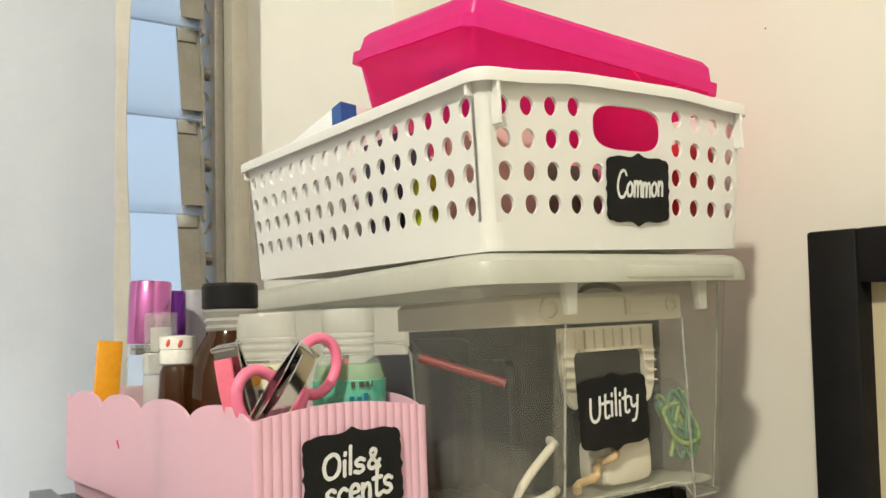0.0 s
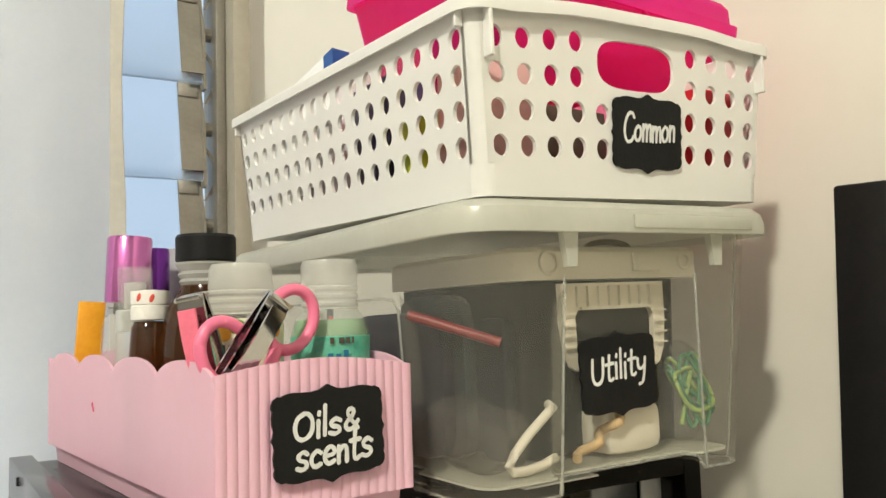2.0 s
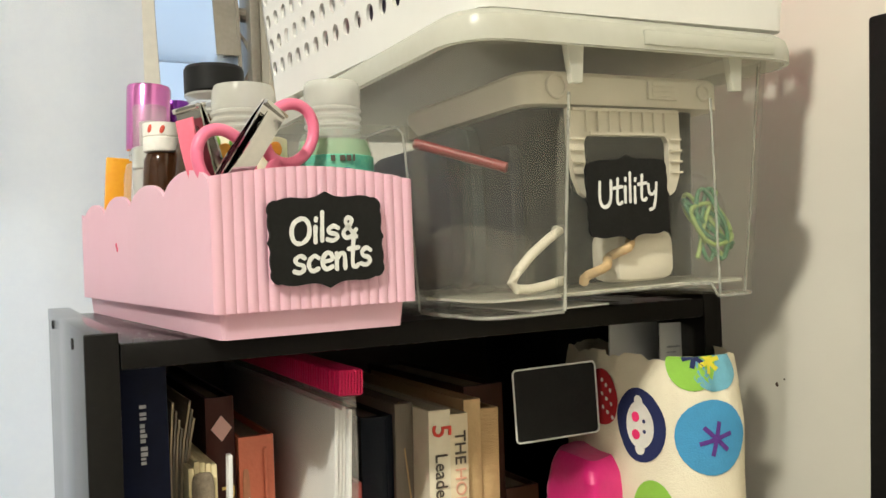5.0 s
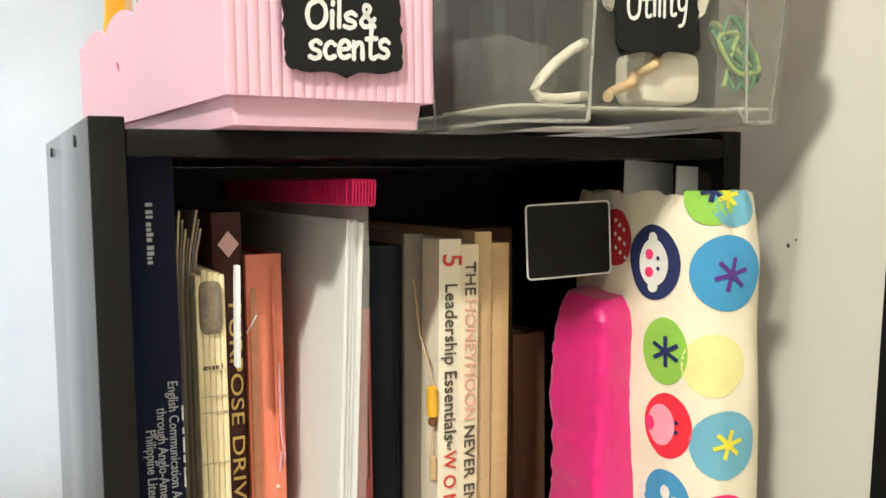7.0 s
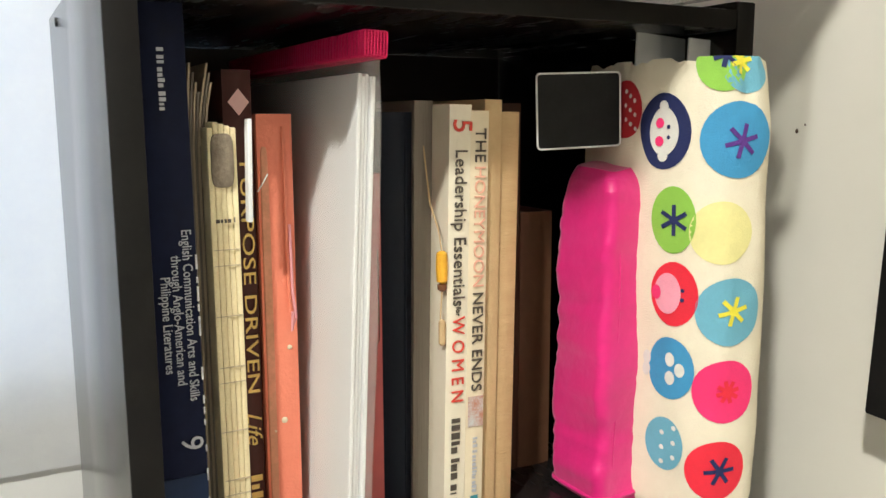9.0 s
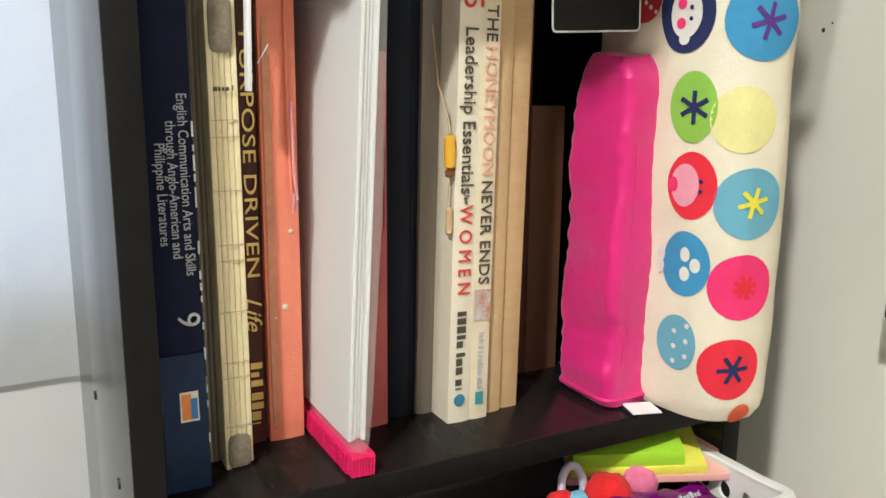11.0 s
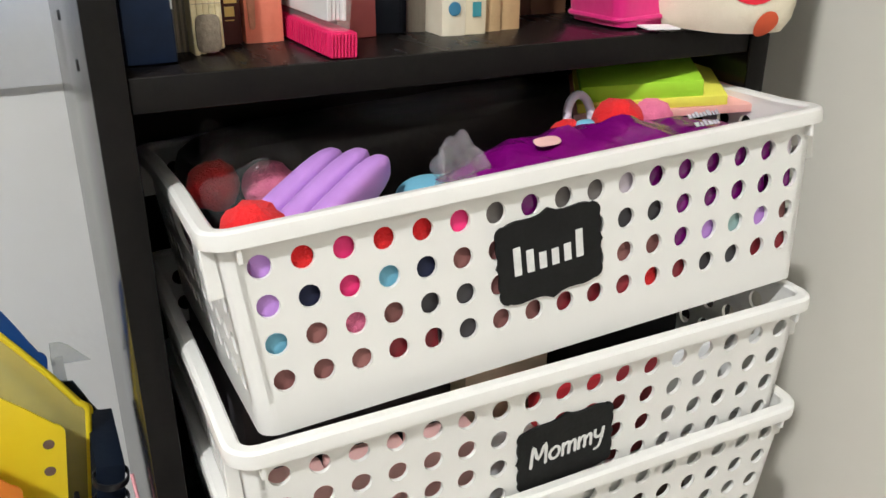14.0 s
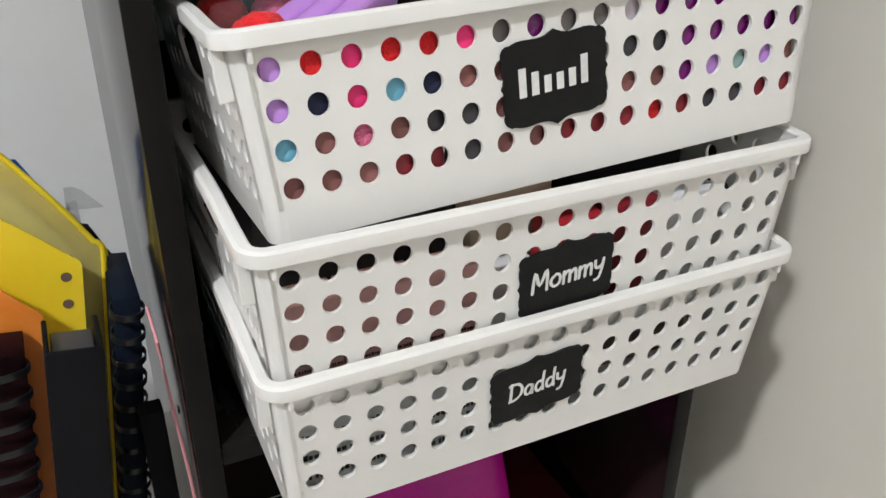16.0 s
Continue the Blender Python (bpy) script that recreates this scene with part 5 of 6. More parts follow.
for k in range(7):
    z = rnd.uniform(0.09, 0.16)
    part("worn_edge", boxed(-0.0003, 0.0005, -0.0007, 0.0002, z, z + rnd.uniform(0.002, 0.008)), PAPER, navy)

nb = thing("notebook", "worn grey notebook with curled torn pages", "notebook", pose(0.1170, 0.396, ZB), BOOKS)
for k in range(7):
    x = 0.0006 + 0.0011 * k
    bm = bmesh.new()
    rings = []
    for j in range(14):
        z = 0.232 * j / 13 - (0.004 * ((k * 5) % 4) if j == 13 else 0)
        bend = 0.0045 * max(0, (z - 0.19) / 0.04) ** 2 * (0.4 + 0.15 * k)
        rings.append([(x + bend, -0.003 * ((k * 3) % 3) * 0.6, z), (x + 0.0009 + bend, -0.003 * ((k * 3) % 3) * 0.6, z), (x + 0.0009 + bend, 0.15, z), (x + bend, 0.15, z)])
    loft(bm, rings)
    part("leaf", bm, GREYPAGES if k % 2 else PAGES, nb)

cr = thing("coverless_book", "old book without cover, its bare cream spine torn and glued", "book", pose(0.1240, 0.3850, ZB, 0, -0.2, 0), BOOKS)
for k in range(5):
    part("section", boxed(0.0025 * k, 0.0025 * k + 0.0024, -0.0006 * math.sin(1 + k * 1.3), 0.14, 0.0005 * k, 0.205 + 0.0008 * ((k * 3) % 4), 0.0006), GAUZE, cr)
part("glue_patch", lumpy(0.0012, 0.0108, -0.0018, 0.0008, 0.180, 0.2025, 0.12, 200, 5, 5, 1), OLDGLUE, cr, "dried brown glue patch")
part("glue_patch", lumpy(0.0012, 0.0112, -0.0016, 0.0008, 0.001, 0.016, 0.12, 200, 5, 5, 2), OLDGLUE, cr)
part("loose_strip", boxed(0.0112, 0.0132, -0.003, 0.002, 0.165, 0.209, 0.0004), PAPER, cr, "loose white paper strip", pose(0, 0, 0, 0, 1.5, 0))
for k in range(9):
    z = 0.020 + 0.0173 * k + 0.006 * math.sin(k * 2.1)
    part("sewing_nick", boxed(0.0005 + (k % 3) * 0.0002, 0.0121, -0.00075, -0.0002, z, z + 0.0003), PAGES, cr)
bars("pencil_note", [(0.002, 0, 0.008, 0.0022)], TEXT_DK, cr, turned(0, -0.0014, 0.166), 2)

pd = book("paperback", "maroon hardback with gold spine lettering", 0.1362, 0.1492, 0.408, 0.9755, BROWN, PAGES, 0.14)
lettering("letter", "PURPOSE DRIVEN", 0.0082, TEXT_GOLD, pd, spine(0.0086, -0.0016, 0.135), fit=0.108)
lettering("letter", "Life", 0.0105, TEXT_GOLD, pd, spine(0.0080, -0.0016, 0.064), fit=0.016, shear=0.4)
bars("author_line", [(0, 0, 0.03, 0.0055)], TEXT_GOLD, pd, spine(0.0086, -0.0016, 0.040), 12)
part("emblem", prism(bmesh.new(), [(0, 0.006), (0.0048, 0), (0, -0.006), (-0.0048, 0)], -0.0002, 0.0003, turned(0.0068, -0.0014, 0.216)), PALEPINK, pd, "pale diamond emblem")

og = book("planner", "coral cloth-covered planner with a loose ribbon and scuffed spine", 0.1503, 0.1668, 0.4055, 0.956, ORANGE, PAGES, 0.14, 0.0, bulge=0.0006)
part("worn_strip", lumpy(0.0010, 0.0048, -0.0011, 0.0002, 0.006, 0.196, 0.5, 160, 10, 6, 5), WORN, og, "scuffed bare board")
part("spine_fold", tube(bmesh.new(), [(0.0118, -0.0012, 0.205), (0.0120, -0.0016, 0.15), (0.0128, -0.0022, 0.118)], 0.0008, 6), ORANGE, og)
part("ribbon", tube(bmesh.new(), [(0.0135, -0.0020, 0.160), (0.0137, -0.0032, 0.128), (0.0148, -0.004, 0.116), (0.0125, -0.0045, 0.110), (0.0132, -0.004, 0.119)], 0.0007, 6), PINKCORD, og)
for k, (z, r) in enumerate(((0.100, 0.0012), (0.064, 0.0016), (0.060, 0.0009))):
    part("chip", lumpy(0.0110 - 0.004 * k, 0.0110 - 0.004 * k + 2 * r, -0.0012, -0.0002, z, z + 2 * r, 0.2, 500, 2, 2), IVORY2, og)
part("loose_thread", tube(bmesh.new(), [(-0.0015, -0.004, 0.176), (0.0005, -0.006, 0.180), (0.0030, -0.0055, 0.184)], 0.0003, 5), PAPER, og)

# zip envelope, standing on edge and leaning
env = thing("zip_envelope", "clear vinyl zip envelope full of white papers, with hot pink zips", "envelope", pose(0.1700, 0.3535, ZB + 0.0002, 0, 2.6, 0))
bm = bmesh.new()
rings = [[(0.0055 + x, 0.110 + y, z) for x, y in rounded(0.0055 + g, 0.1090, 0.003, 3)] for z, g in ((0.009, -0.0015), (0.03, 0.0), (0.12, 0.0012), (0.21, 0.0), (0.2345, -0.0015))]
loft(bm, rings)
part("sleeve", bm, SLEEVE, env, "clear vinyl sleeve")
bm = bmesh.new()
for k in range(4):
    box(bm, 0.0012 + k * 0.0021, 0.0030 + k * 0.0021, 0.0065 + 0.0012 * (k % 3), 0.21, 0.0135, 0.2275 - 0.001 * (k % 2), 0.0004, 1)
part("paper_block", bm, PAPER, env, "stack of white papers")
for z0, z1 in ((0.0, 0.0105), (0.2335, 0.2450)):
    bm = box(bmesh.new(), -0.0005, 0.0115, -0.0015, 0.2150, z0, z1, 0.0015)
    for k in range(8):
        box(bm, -0.0002 + 0.0014 * k, 0.0005 + 0.0014 * k, -0.0024, -0.0012, z0 + 0.001, z1 - 0.001)
    for k in range(60):
        box(bm, -0.0012, -0.0002, 0.002 + 0.0034 * k, 0.0040 + 0.0034 * k, z0 + 0.001, z1 - 0.001)
    part("zip", bm, ZIP, env, "hot pink zip")

rb = book("notebook", "dusty red clothbound notebook", 0.1900, 0.2085, 0.4000, 0.9275, REDBOOK, PAGES, 0.14)
part("inked_line", tube(bmesh.new(), [(0.0165, -0.0006, 0.145), (0.0168, -0.0006, 0.10), (0.0150, -0.0006, 0.098)], 0.0003, 4), TEXT_DK, rb)
n2 = book("bible", "thick dark blue book with a rounded spine", 0.2105, 0.2290, 0.4080, 0.957, NAVY2, GREYPAGES, 0.14, 0.002, bulge=0.003)
part("joint", tube(bmesh.new(), [(0.0125, -0.0026, 0.002), (0.0125, -0.0026, 0.21)], 0.0005, 6), NAVY2, n2)
gb = book("paperback", "grey-brown paperback with darkened pages", 0.2265, 0.2365, 0.4040, 0.9625, GREYPAGES, GREYPAGES, 0.14, 0.003)
mk = thing("beaded_bookmark", "yellow wooden bead on a bookmark cord hanging from a book", "bookmark", pose(0.2350, 0.3865, 0.882))
part("bead", lathe(bmesh.new(), [(0.0012, -0.0085), (0.0027, -0.0075), (0.0030, 0.0), (0.0027, 0.0065), (0.0012, 0.0075)], 14), mat("yellow_bead", (0.78, 0.42, 0.03), 0.4), mk)
part("bead", lathe(bmesh.new(), [(0.0012, -0.0125), (0.0023, -0.0115), (0.0023, -0.0092), (0.0012, -0.0087)], 14), mat("brown_bead", (0.16, 0.06, 0.02), 0.4), mk)
part("bead", lathe(bmesh.new(), [(0.0010, -0.040), (0.0018, -0.039), (0.0018, -0.028), (0.0010, -0.027)], 12), TAN, mk)
part("cord", tube(bmesh.new(), [(0.0, 0.0, 0.0075), (-0.0008, 0.002, 0.018), (-0.0012, 0.010, 0.030), (-0.0012, 0.022, 0.0805)], 0.0004, 5), TAN, mk)
part("cord", tube(bmesh.new(), [(0, 0, -0.0125), (-0.0004, 0.001, -0.027)], 0.0004, 5), TAN, mk)

ld = book("paperback", "ivory paperback titled 5 Leadership Essentials for WOMEN", 0.2350, 0.2470, 0.3860, 0.9605, IVORY, PAGES, 0.14, 0.0045, bulge=0.0006)
lettering("letter", "5", 0.0150, TEXT_RED, ld, spine(0.0062, -0.0010, 0.2050))
lettering("letter", "Leadership Essentials", 0.0095, TEXT_DK, ld, spine(0.0060, -0.0010, 0.1550), fit=0.077)
lettering("letter", "for", 0.0040, TEXT_DK, ld, spine(0.0060, -0.0010, 0.1135))
lettering("letter", "W O M E N", 0.0098, TEXT_RED, ld, spine(0.0060, -0.0010, 0.0885), fit=0.044)
bars("author_line", [(0, 0, 0.040, 0.0048)], TEXT_DK, ld, spine(0.0058, -0.0010, 0.0580), 13)
part("publisher_mark", lathe(bmesh.new(), [(0.0032, 0), (0.0030, 0.0003)], 18, turned(0.0060, -0.0008, 0.0120)), mat("blue_globe", (0.05, 0.22, 0.38), 0.5), ld, "small blue globe mark")
hn = book("paperback", "cream paperback titled THE HONEYMOON NEVER ENDS", 0.2472, 0.2576, 0.3860, 0.9575, IVORY2, PAGES, 0.14, 0.0038, bulge=0.0006)
lettering("letter", "THE", 0.0085, TEXT_DK, hn, spine(0.0052, -0.0010, 0.1955), fit=0.0165)
lettering("letter", "HONEYMOON", 0.0085, TEXT_PINK, hn, spine(0.0052, -0.0010, 0.1550), fit=0.060)
lettering("letter", "NEVER ENDS", 0.0085, TEXT_DK, hn, spine(0.0052, -0.0010, 0.0965), fit=0.051)
part("printed_photo", boxed(0.0008, 0.0096, -0.0011, -0.0008, 0.052, 0.068), mat("beach_photo", (0.55, 0.55, 0.55), 0.5, (0.45, 0.16, 0.08), 160, 0.5), hn, "small printed beach photo")
bars("author_line", [(0, 0, 0.030, 0.0026)], TEXT_SILV, hn, spine(0.0052, -0.0010, 0.046), 14)
part("publisher_mark", boxed(0.0030, 0.0074, -0.0011, -0.0008, 0.008, 0.0145), mat("teal_mark", (0.05, 0.30, 0.36), 0.5), hn)
book("paper_wrapped_book", "book wrapped in tan kraft paper", 0.2580, 0.2678, 0.3900, 0.9630, TAN, PAGES, 0.14, 0.0036, bulge=0.0008)
book("paper_wrapped_book", "book wrapped in ribbed tan kraft paper", 0.2682, 0.2795, 0.3920, 0.9570, TAN2, PAGES, 0.14, 0.0036, bulge=0.0008)
book("hardback", "dark brown hardback set back on the shelf", 0.2850, 0.3105, 0.4320, 0.962, COCOA, PAGES, 0.14)
book("hardback", "brown hardback set back on the shelf", 0.3110, 0.3330, 0.4320, 0.900, COCOA2, PAGES, 0.14)

# ---- pouches and bag ----
def satin_pouch():
    p = thing("satin_pouch", "hot magenta satin pouch with stitched seams standing upright", "pouch", pose(0.3318, 0.3850, ZB + 0.001, 0, 0.6, 2))
    bm, rings, n = bmesh.new(), [], 60
    for j in range(n + 1):
        v = j / n
        z = 0.182 * v
        a = 0.0160 * (0.90 + 0.12 * math.sin(math.pi * min(1, v * 1.15))) * (1 - 0.30 * max(0, (v - 0.93) / 0.07) ** 2)
        d = 0.0225 * (0.92 + 0.06 * math.sin(math.pi * v)) * (1 - 0.30 * max(0, (v - 0.93) / 0.07) ** 2)
        ring = []
        for x, y in rounded(a, d, 0.0065, 9):
            q = Vector((x, y, z))
            k = 0.0034 * noise.noise(Vector((x * 70, y * 70, z * 38))) + 0.0020 * noise.noise(Vector((x * 90 + z * 60, y * 90, z * 150)))
            ring.append((x * (1 + k / 0.02), y * (1 + k / 0.04), z + 0.004 * noise.noise(Vector((x * 40, y * 40, 3))) * (v > 0.97)))
        rings.append(ring)
    loft(bm, rings)
    part("body", bm, SATIN, p)
    part("seam", tube(bmesh.new(), [(-0.0060 - 0.0005 * math.sin(k), -0.0217 + 0.0008 * abs(k - 8) / 8, 0.008 + 0.0205 * k / 2) for k in range(17)], 0.0006, 6), SATIN, p)
    part("piping", tube(bmesh.new(), [(x, y, 0.004 + 0.001 * math.sin(40 * x)) for x, y in rounded(0.0152, 0.0212, 0.0055, 5)], 0.0014, 6, True), SATIN, p)
    part("care_tag", boxed(0.002, 0.018, -0.036, -0.0215, 0.0006, 0.0012), PAPER, p, "white care tag", pose(0, 0, 0, 0, 0, -18))


satin_pouch()


def print_bag():
    b = thing("cotton_bag", "cream cotton drawstring bag printed with coloured circles and stars", "bag")
    cx, cy, A, D, E = 0.3685, 0.3735, 0.0290, 0.0550, 2.6
    dense = []
    for k in range(720):
        t = 2 * math.pi * k / 720
        c, s = math.cos(t), math.sin(t)
        dense.append((math.copysign(abs(c) ** (2 / E), c), math.copysign(abs(s) ** (2 / E), s)))
    lens = [0.0]
    for (x, y), (x2, y2) in zip(dense, dense[1:] + dense[:1]):
        lens.append(lens[-1] + math.hypot((x2 - x) * A, (y2 - y) * D))

    def at(s, z, off=0.0):
        """The skin at a distance s round the bag and a height z."""
        s %= lens[-1]
        k = int(np.searchsorted(lens, s, side="right")) - 1
        f = (s - lens[k]) / max(1e-9, lens[k + 1] - lens[k])
        (x, y), (x2, y2) = dense[k % 720], dense[(k + 1) % 720]
        x, y = x + (x2 - x) * f, y + (y2 - y) * f
        z = min(z, ZB + 0.2375)
        v = (z - ZB) / 0.238
        g = 1 + 0.03 * math.sin(v * 3) - (0.10 * max(0, (0.05 - v) / 0.05) ** 2) - 0.05 * max(0, (v - 0.9) / 0.1) ** 2
        r = 0.0016 * noise.noise(Vector((x * 2.2, y * 3.0, z * 28))) + 0.0024 * noise.noise(Vector((x * 5, y * 8, z * 60))) * max(0, (v - 0.80) / 0.2)
        nx, ny = abs(x) ** (E - 1) * math.copysign(1, x) / A, abs(y) ** (E - 1) * math.copysign(1, y) / D
        q = math.hypot(nx, ny)
        return Vector((cx + 0.002 * (1 - v) + x * A * g + nx / q * (r + off), cy + y * D * g + ny / q * (r + off), z))
    total, rings = lens[-1], []
    for j in range(41):
        z = ZB + 0.0008 + 0.236 * j / 40
        rings.append([at(total * k / 96, z + (0.0016 * math.sin(k * 0.6) + 0.0008 * math.sin(k * 1.9) if j == 40 else 0)) for k in range(96)])
    bm = loft(bmesh.new(), rings, True, False)
    part("cloth", bm, CANVAS, b)
    # where along the skin a point with that x on the front side lies
    def along(x):
        best = min(range(720), key=lambda k: abs(cx + dense[k][0] * A - x) + (10 if dense[k][1] > -0.02 else 0))
        return lens[best]

    def disc(x, z, r, material, name="printed_circle", off=0.0005, squash=1.0, n=28, back=0.0):
        s0 = along(x) - back
        bm = bmesh.new()
        mid = bm.verts.new(at(s0, z, off))
        rows = []
        for f in (0.25, 0.5, 0.75, 1.0):
            rows.append([bm.verts.new(at(s0 + f * r * squash * math.cos(2 * math.pi * k / n), z + f * r * math.sin(2 * math.pi * k / n), off)) for k in range(n)])
        for k in range(n):
            bm.faces.new((mid, rows[0][k], rows[0][(k + 1) % n]))
            for a, c in zip(rows, rows[1:]):
                bm.faces.new((a[k], c[k], c[(k + 1) % n], a[(k + 1) % n]))
        return part(name, bm, material, b)

    def star(x, z, r, material, arms=3, turn=15):
        s0 = along(x)
        bm = bmesh.new()
        for i in range(arms):
            a = radians(turn + 180 * i / arms)
            c, s = math.cos(a), math.sin(a)
            prev = None
            for j in range(7):
                f = -1 + 2 * j / 6
                w = 0.0011
                row = [bm.verts.new(at(s0 + f * r * c - w * s * q, z + f * r * s + w * c * q, 0.0010)) for q in (-1, 1)]
                if prev:
                    bm.faces.new((prev[0], row[0], row[1], prev[1]))
                prev = row
        part("printed_star", bm, material, b)
    ink = {n: mat("print_" + n, c, 0.85, None, 60, 0.8, 0.3, 1100) for n, c in dict(
        green=(0.28, 0.55, 0.07), blue=(0.06, 0.30, 0.56), navy=(0.012, 0.02, 0.10), teal=(0.16, 0.42, 0.55), pink=(0.86, 0.03, 0.17), red=(0.80, 0.02, 0.045),
        yellow=(0.80, 0.74, 0.32), sun=(0.80, 0.72, 0.05), violet=(0.10, 0.03, 0.24), white=(0.78, 0.76, 0.70), orange=(0.78, 0.12, 0.04), rose=(0.85, 0.35, 0.45)).items()}
    left, right = 0.3414, 0.3605
    disc(right, 0.9430, 0.0185, ink["blue"]), star(right + 0.001, 0.9425, 0.0085, ink["violet"])
    disc(right - 0.006, 0.8980, 0.0155, ink["yellow"])
    disc(right - 0.001, 0.8585, 0.0172, ink["teal"]), star(right, 0.8590, 0.0075, ink["sun"])
    disc(right - 0.002, 0.8175, 0.0165, ink["pink"]), star(right - 0.001, 0.8175, 0.0060, ink["red"], 4)
    disc(right - 0.004, 0.7755, 0.0160, ink["red"]), star(right - 0.003, 0.7755, 0.0078, ink["navy"], 3, 5)
    disc(right + 0.004, 0.9780, 0.0130, ink["teal"]), star(right + 0.001, 0.9800, 0.0060, ink["sun"])
    disc(left + 0.012, 0.9790, 0.0130, ink["green"]), star(left + 0.013, 0.9830, 0.0060, ink["navy"])
    disc(left - 0.0005, 0.9470, 0.0190, ink["navy"], squash=0.80), disc(left - 0.0005, 0.9470, 0.0120, ink["white"], "printed_shape", 0.0009, 0.74)
    for z in (0.9510, 0.9420):
        disc(left - 0.0005, z, 0.0026, ink["pink"], "printed_shape", 0.0013, n=12, back=0.0022)
    for z in (0.9492, 0.9440):
        disc(left - 0.0005, z, 0.0011, ink["navy"], "printed_shape", 0.0013, n=8, back=-0.0032)
    for z in (0.9592, 0.9348):
        disc(left - 0.0005, z, 0.0030, ink["white"], "printed_shape", 0.0011, n=10)
    disc(left + 0.0008, 0.9030, 0.0170, ink["green"], squash=0.72), star(left + 0.001, 0.9030, 0.0078, ink["navy"], 3, 30)
    disc(left + 0.0012, 0.8655, 0.0165, ink["red"], squash=0.78), disc(left + 0.0005, 0.8655, 0.0105, ink["rose"], "printed_shape", 0.0009, 0.7)
    for z in (0.8680, 0.8632):
        disc(left + 0.0028, z, 0.0011, ink["navy"], "printed_shape", 0.0013, n=8)
    disc(left - 0.0006, 0.8655, 0.0038, ink["pink"], "printed_shape", 0.0012, 0.7, 12)
    disc(left + 0.0010, 0.8265, 0.0165, ink["blue"], squash=0.78)
    for k in range(5):
        disc(left + 0.0005 + 0.0022 * math.cos(k * 1.257), 0.8265 + 0.0052 * math.sin(k * 1.257), 0.0038, ink["white"], "printed_shape", 0.0009, 0.7, 12)
    disc(left + 0.0005, 0.7850, 0.0145, ink["teal"], squash=0.78)
    for k in range(6):
        disc(left + 0.0002 + 0.0018 * (k % 2), 0.7750 + 0.0040 * k, 0.0014, ink["white"], "printed_shape", 0.0009, 1, 8)
    disc(right + 0.004, 0.7505, 0.0060, ink["orange"])
    disc(left, 0.9580, 0.0150, REDDOT, squash=0.9, back=0.030)
    for k in range(9):
        disc(left, 0.9480 + 0.0024 * k, 0.0012, ink["white"], "printed_shape", 0.0009, 1, 8, 0.0215 + 0.0035 * (k % 3))


print_bag()
bm = boxed(-0.0200, 0.0200, -0.0006, 0.0006, 0, 0.150, 0.0002)
thing("paper_sheet", "white printed sheet standing in the cotton bag", "paper", pose(0.3640, 0.385, 0.8480, 0, 3, 6), bm=bm, material=PAPER)
pp = thing("paper_sheet", "folded white receipt standing in the cotton bag", "paper", pose(0.3790, 0.368, 0.8480, 0, 2, 4), bm=boxed(-0.0110, 0.0110, -0.0005, 0.0005, 0, 0.147, 0.0002), material=PAPER)
bars("receipt_print", [(-0.006, 0, 0.010, 0.0012), (-0.006, -0.003, 0.007, 0.001)], TEXT_SILV, pp, turned(0, -0.0008, 0.134), 15)
tagm = pose(0.3130, 0.3830, 0.9575, 90, 0, -9) @ pose(0, 0, 0, 0, 0, 2)
tg = thing("chalkboard_tag", "small blank black chalkboard tag with a white edge", "tag", tagm)
part("board", prism(bmesh.new(), rounded(0.0235, 0.0185, 0.002, 4), 0, 0.002), SLATE, tg)
part("white_edge", tube(bmesh.new(), [(x, y, 0.002) for x, y in rounded(0.0240, 0.0190, 0.0022, 4)], 0.0005, 6, True), CHALK, tg)
part("clip", boxed(0.0125, 0.0185, -0.006, 0.006, -0.0245, -0.0001, 0.001), TAN, tg, "wooden clip on the back")


# ---- in the shelf's baskets ----
def pompom(name, label, x, y, z, r, material):
    bm = bmesh.new()
    bmesh.ops.create_icosphere(bm, subdivisions=3, radius=r)
    rr = random.Random(int(x * 1e4))
    for v in bm.verts:
        v.co *= 1 + rr.uniform(-0.07, 0.07)
    return thing(name, label, "pompom", pose(x, y, z), "wool pompoms", bm=bm, material=material)


for x, y, z, r, c, l in ((0.1265, 0.3215, 0.6905, 0.0125, RED, "red"), (0.1490, 0.3120, 0.6860, 0.0120, RED, "red"), (0.1500, 0.385, 0.6860, 0.0120, ROSE, "pink"), (0.1280, 0.398, 0.6860, 0.0115, RED, "red"),
                      (0.3120, 0.3520, 0.7040, 0.0120, RED, "bright red"), (0.3385, 0.3590, 0.7025, 0.0105, ROSE, "pink"), (0.2920, 0.3640, 0.6960, 0.009, RED, "red")):
    pompom("pompom", l + " fluffy wool pompom among the craft supplies", x, y, z, r, c)
clay = thing("clay_bar", "lilac modelling clay bar with rounded ridges", "clay", pose(0.1590, 0.3380, 0.6900, 0, -14, 38))
for k in range(3):
    part("ridge", lumpy(-0.040, 0.036 - 0.003 * abs(k - 1), -0.0170 + 0.0115 * k, -0.0055 + 0.0115 * k, -0.004, 0.0125, 0.03, 60, 6, 3.2, k), LILAC, clay)
bm = lump(bmesh.new(), 0.196, 0.232, 0.322, 0.372, 0.660, 0.6915, 0.06, 40, 6, 2.4, 2)
thing("foam_toy", "light blue foam shape in the basket", "foam", bm=bm, material=SKYBL)
bm = lump(bmesh.new(), 0.203, 0.211, 0.3195, 0.326, 0.684, 0.698, 0.05, 40, 4, 3.0, 2)
thing("foam_chip", "yellow foam chip in the basket", "foam", bm=bm, material=LEMON)
wp = thing("purple_packet", "shiny purple plastic packet lying across the basket", "packet")
bm = bmesh.new()
rings = []
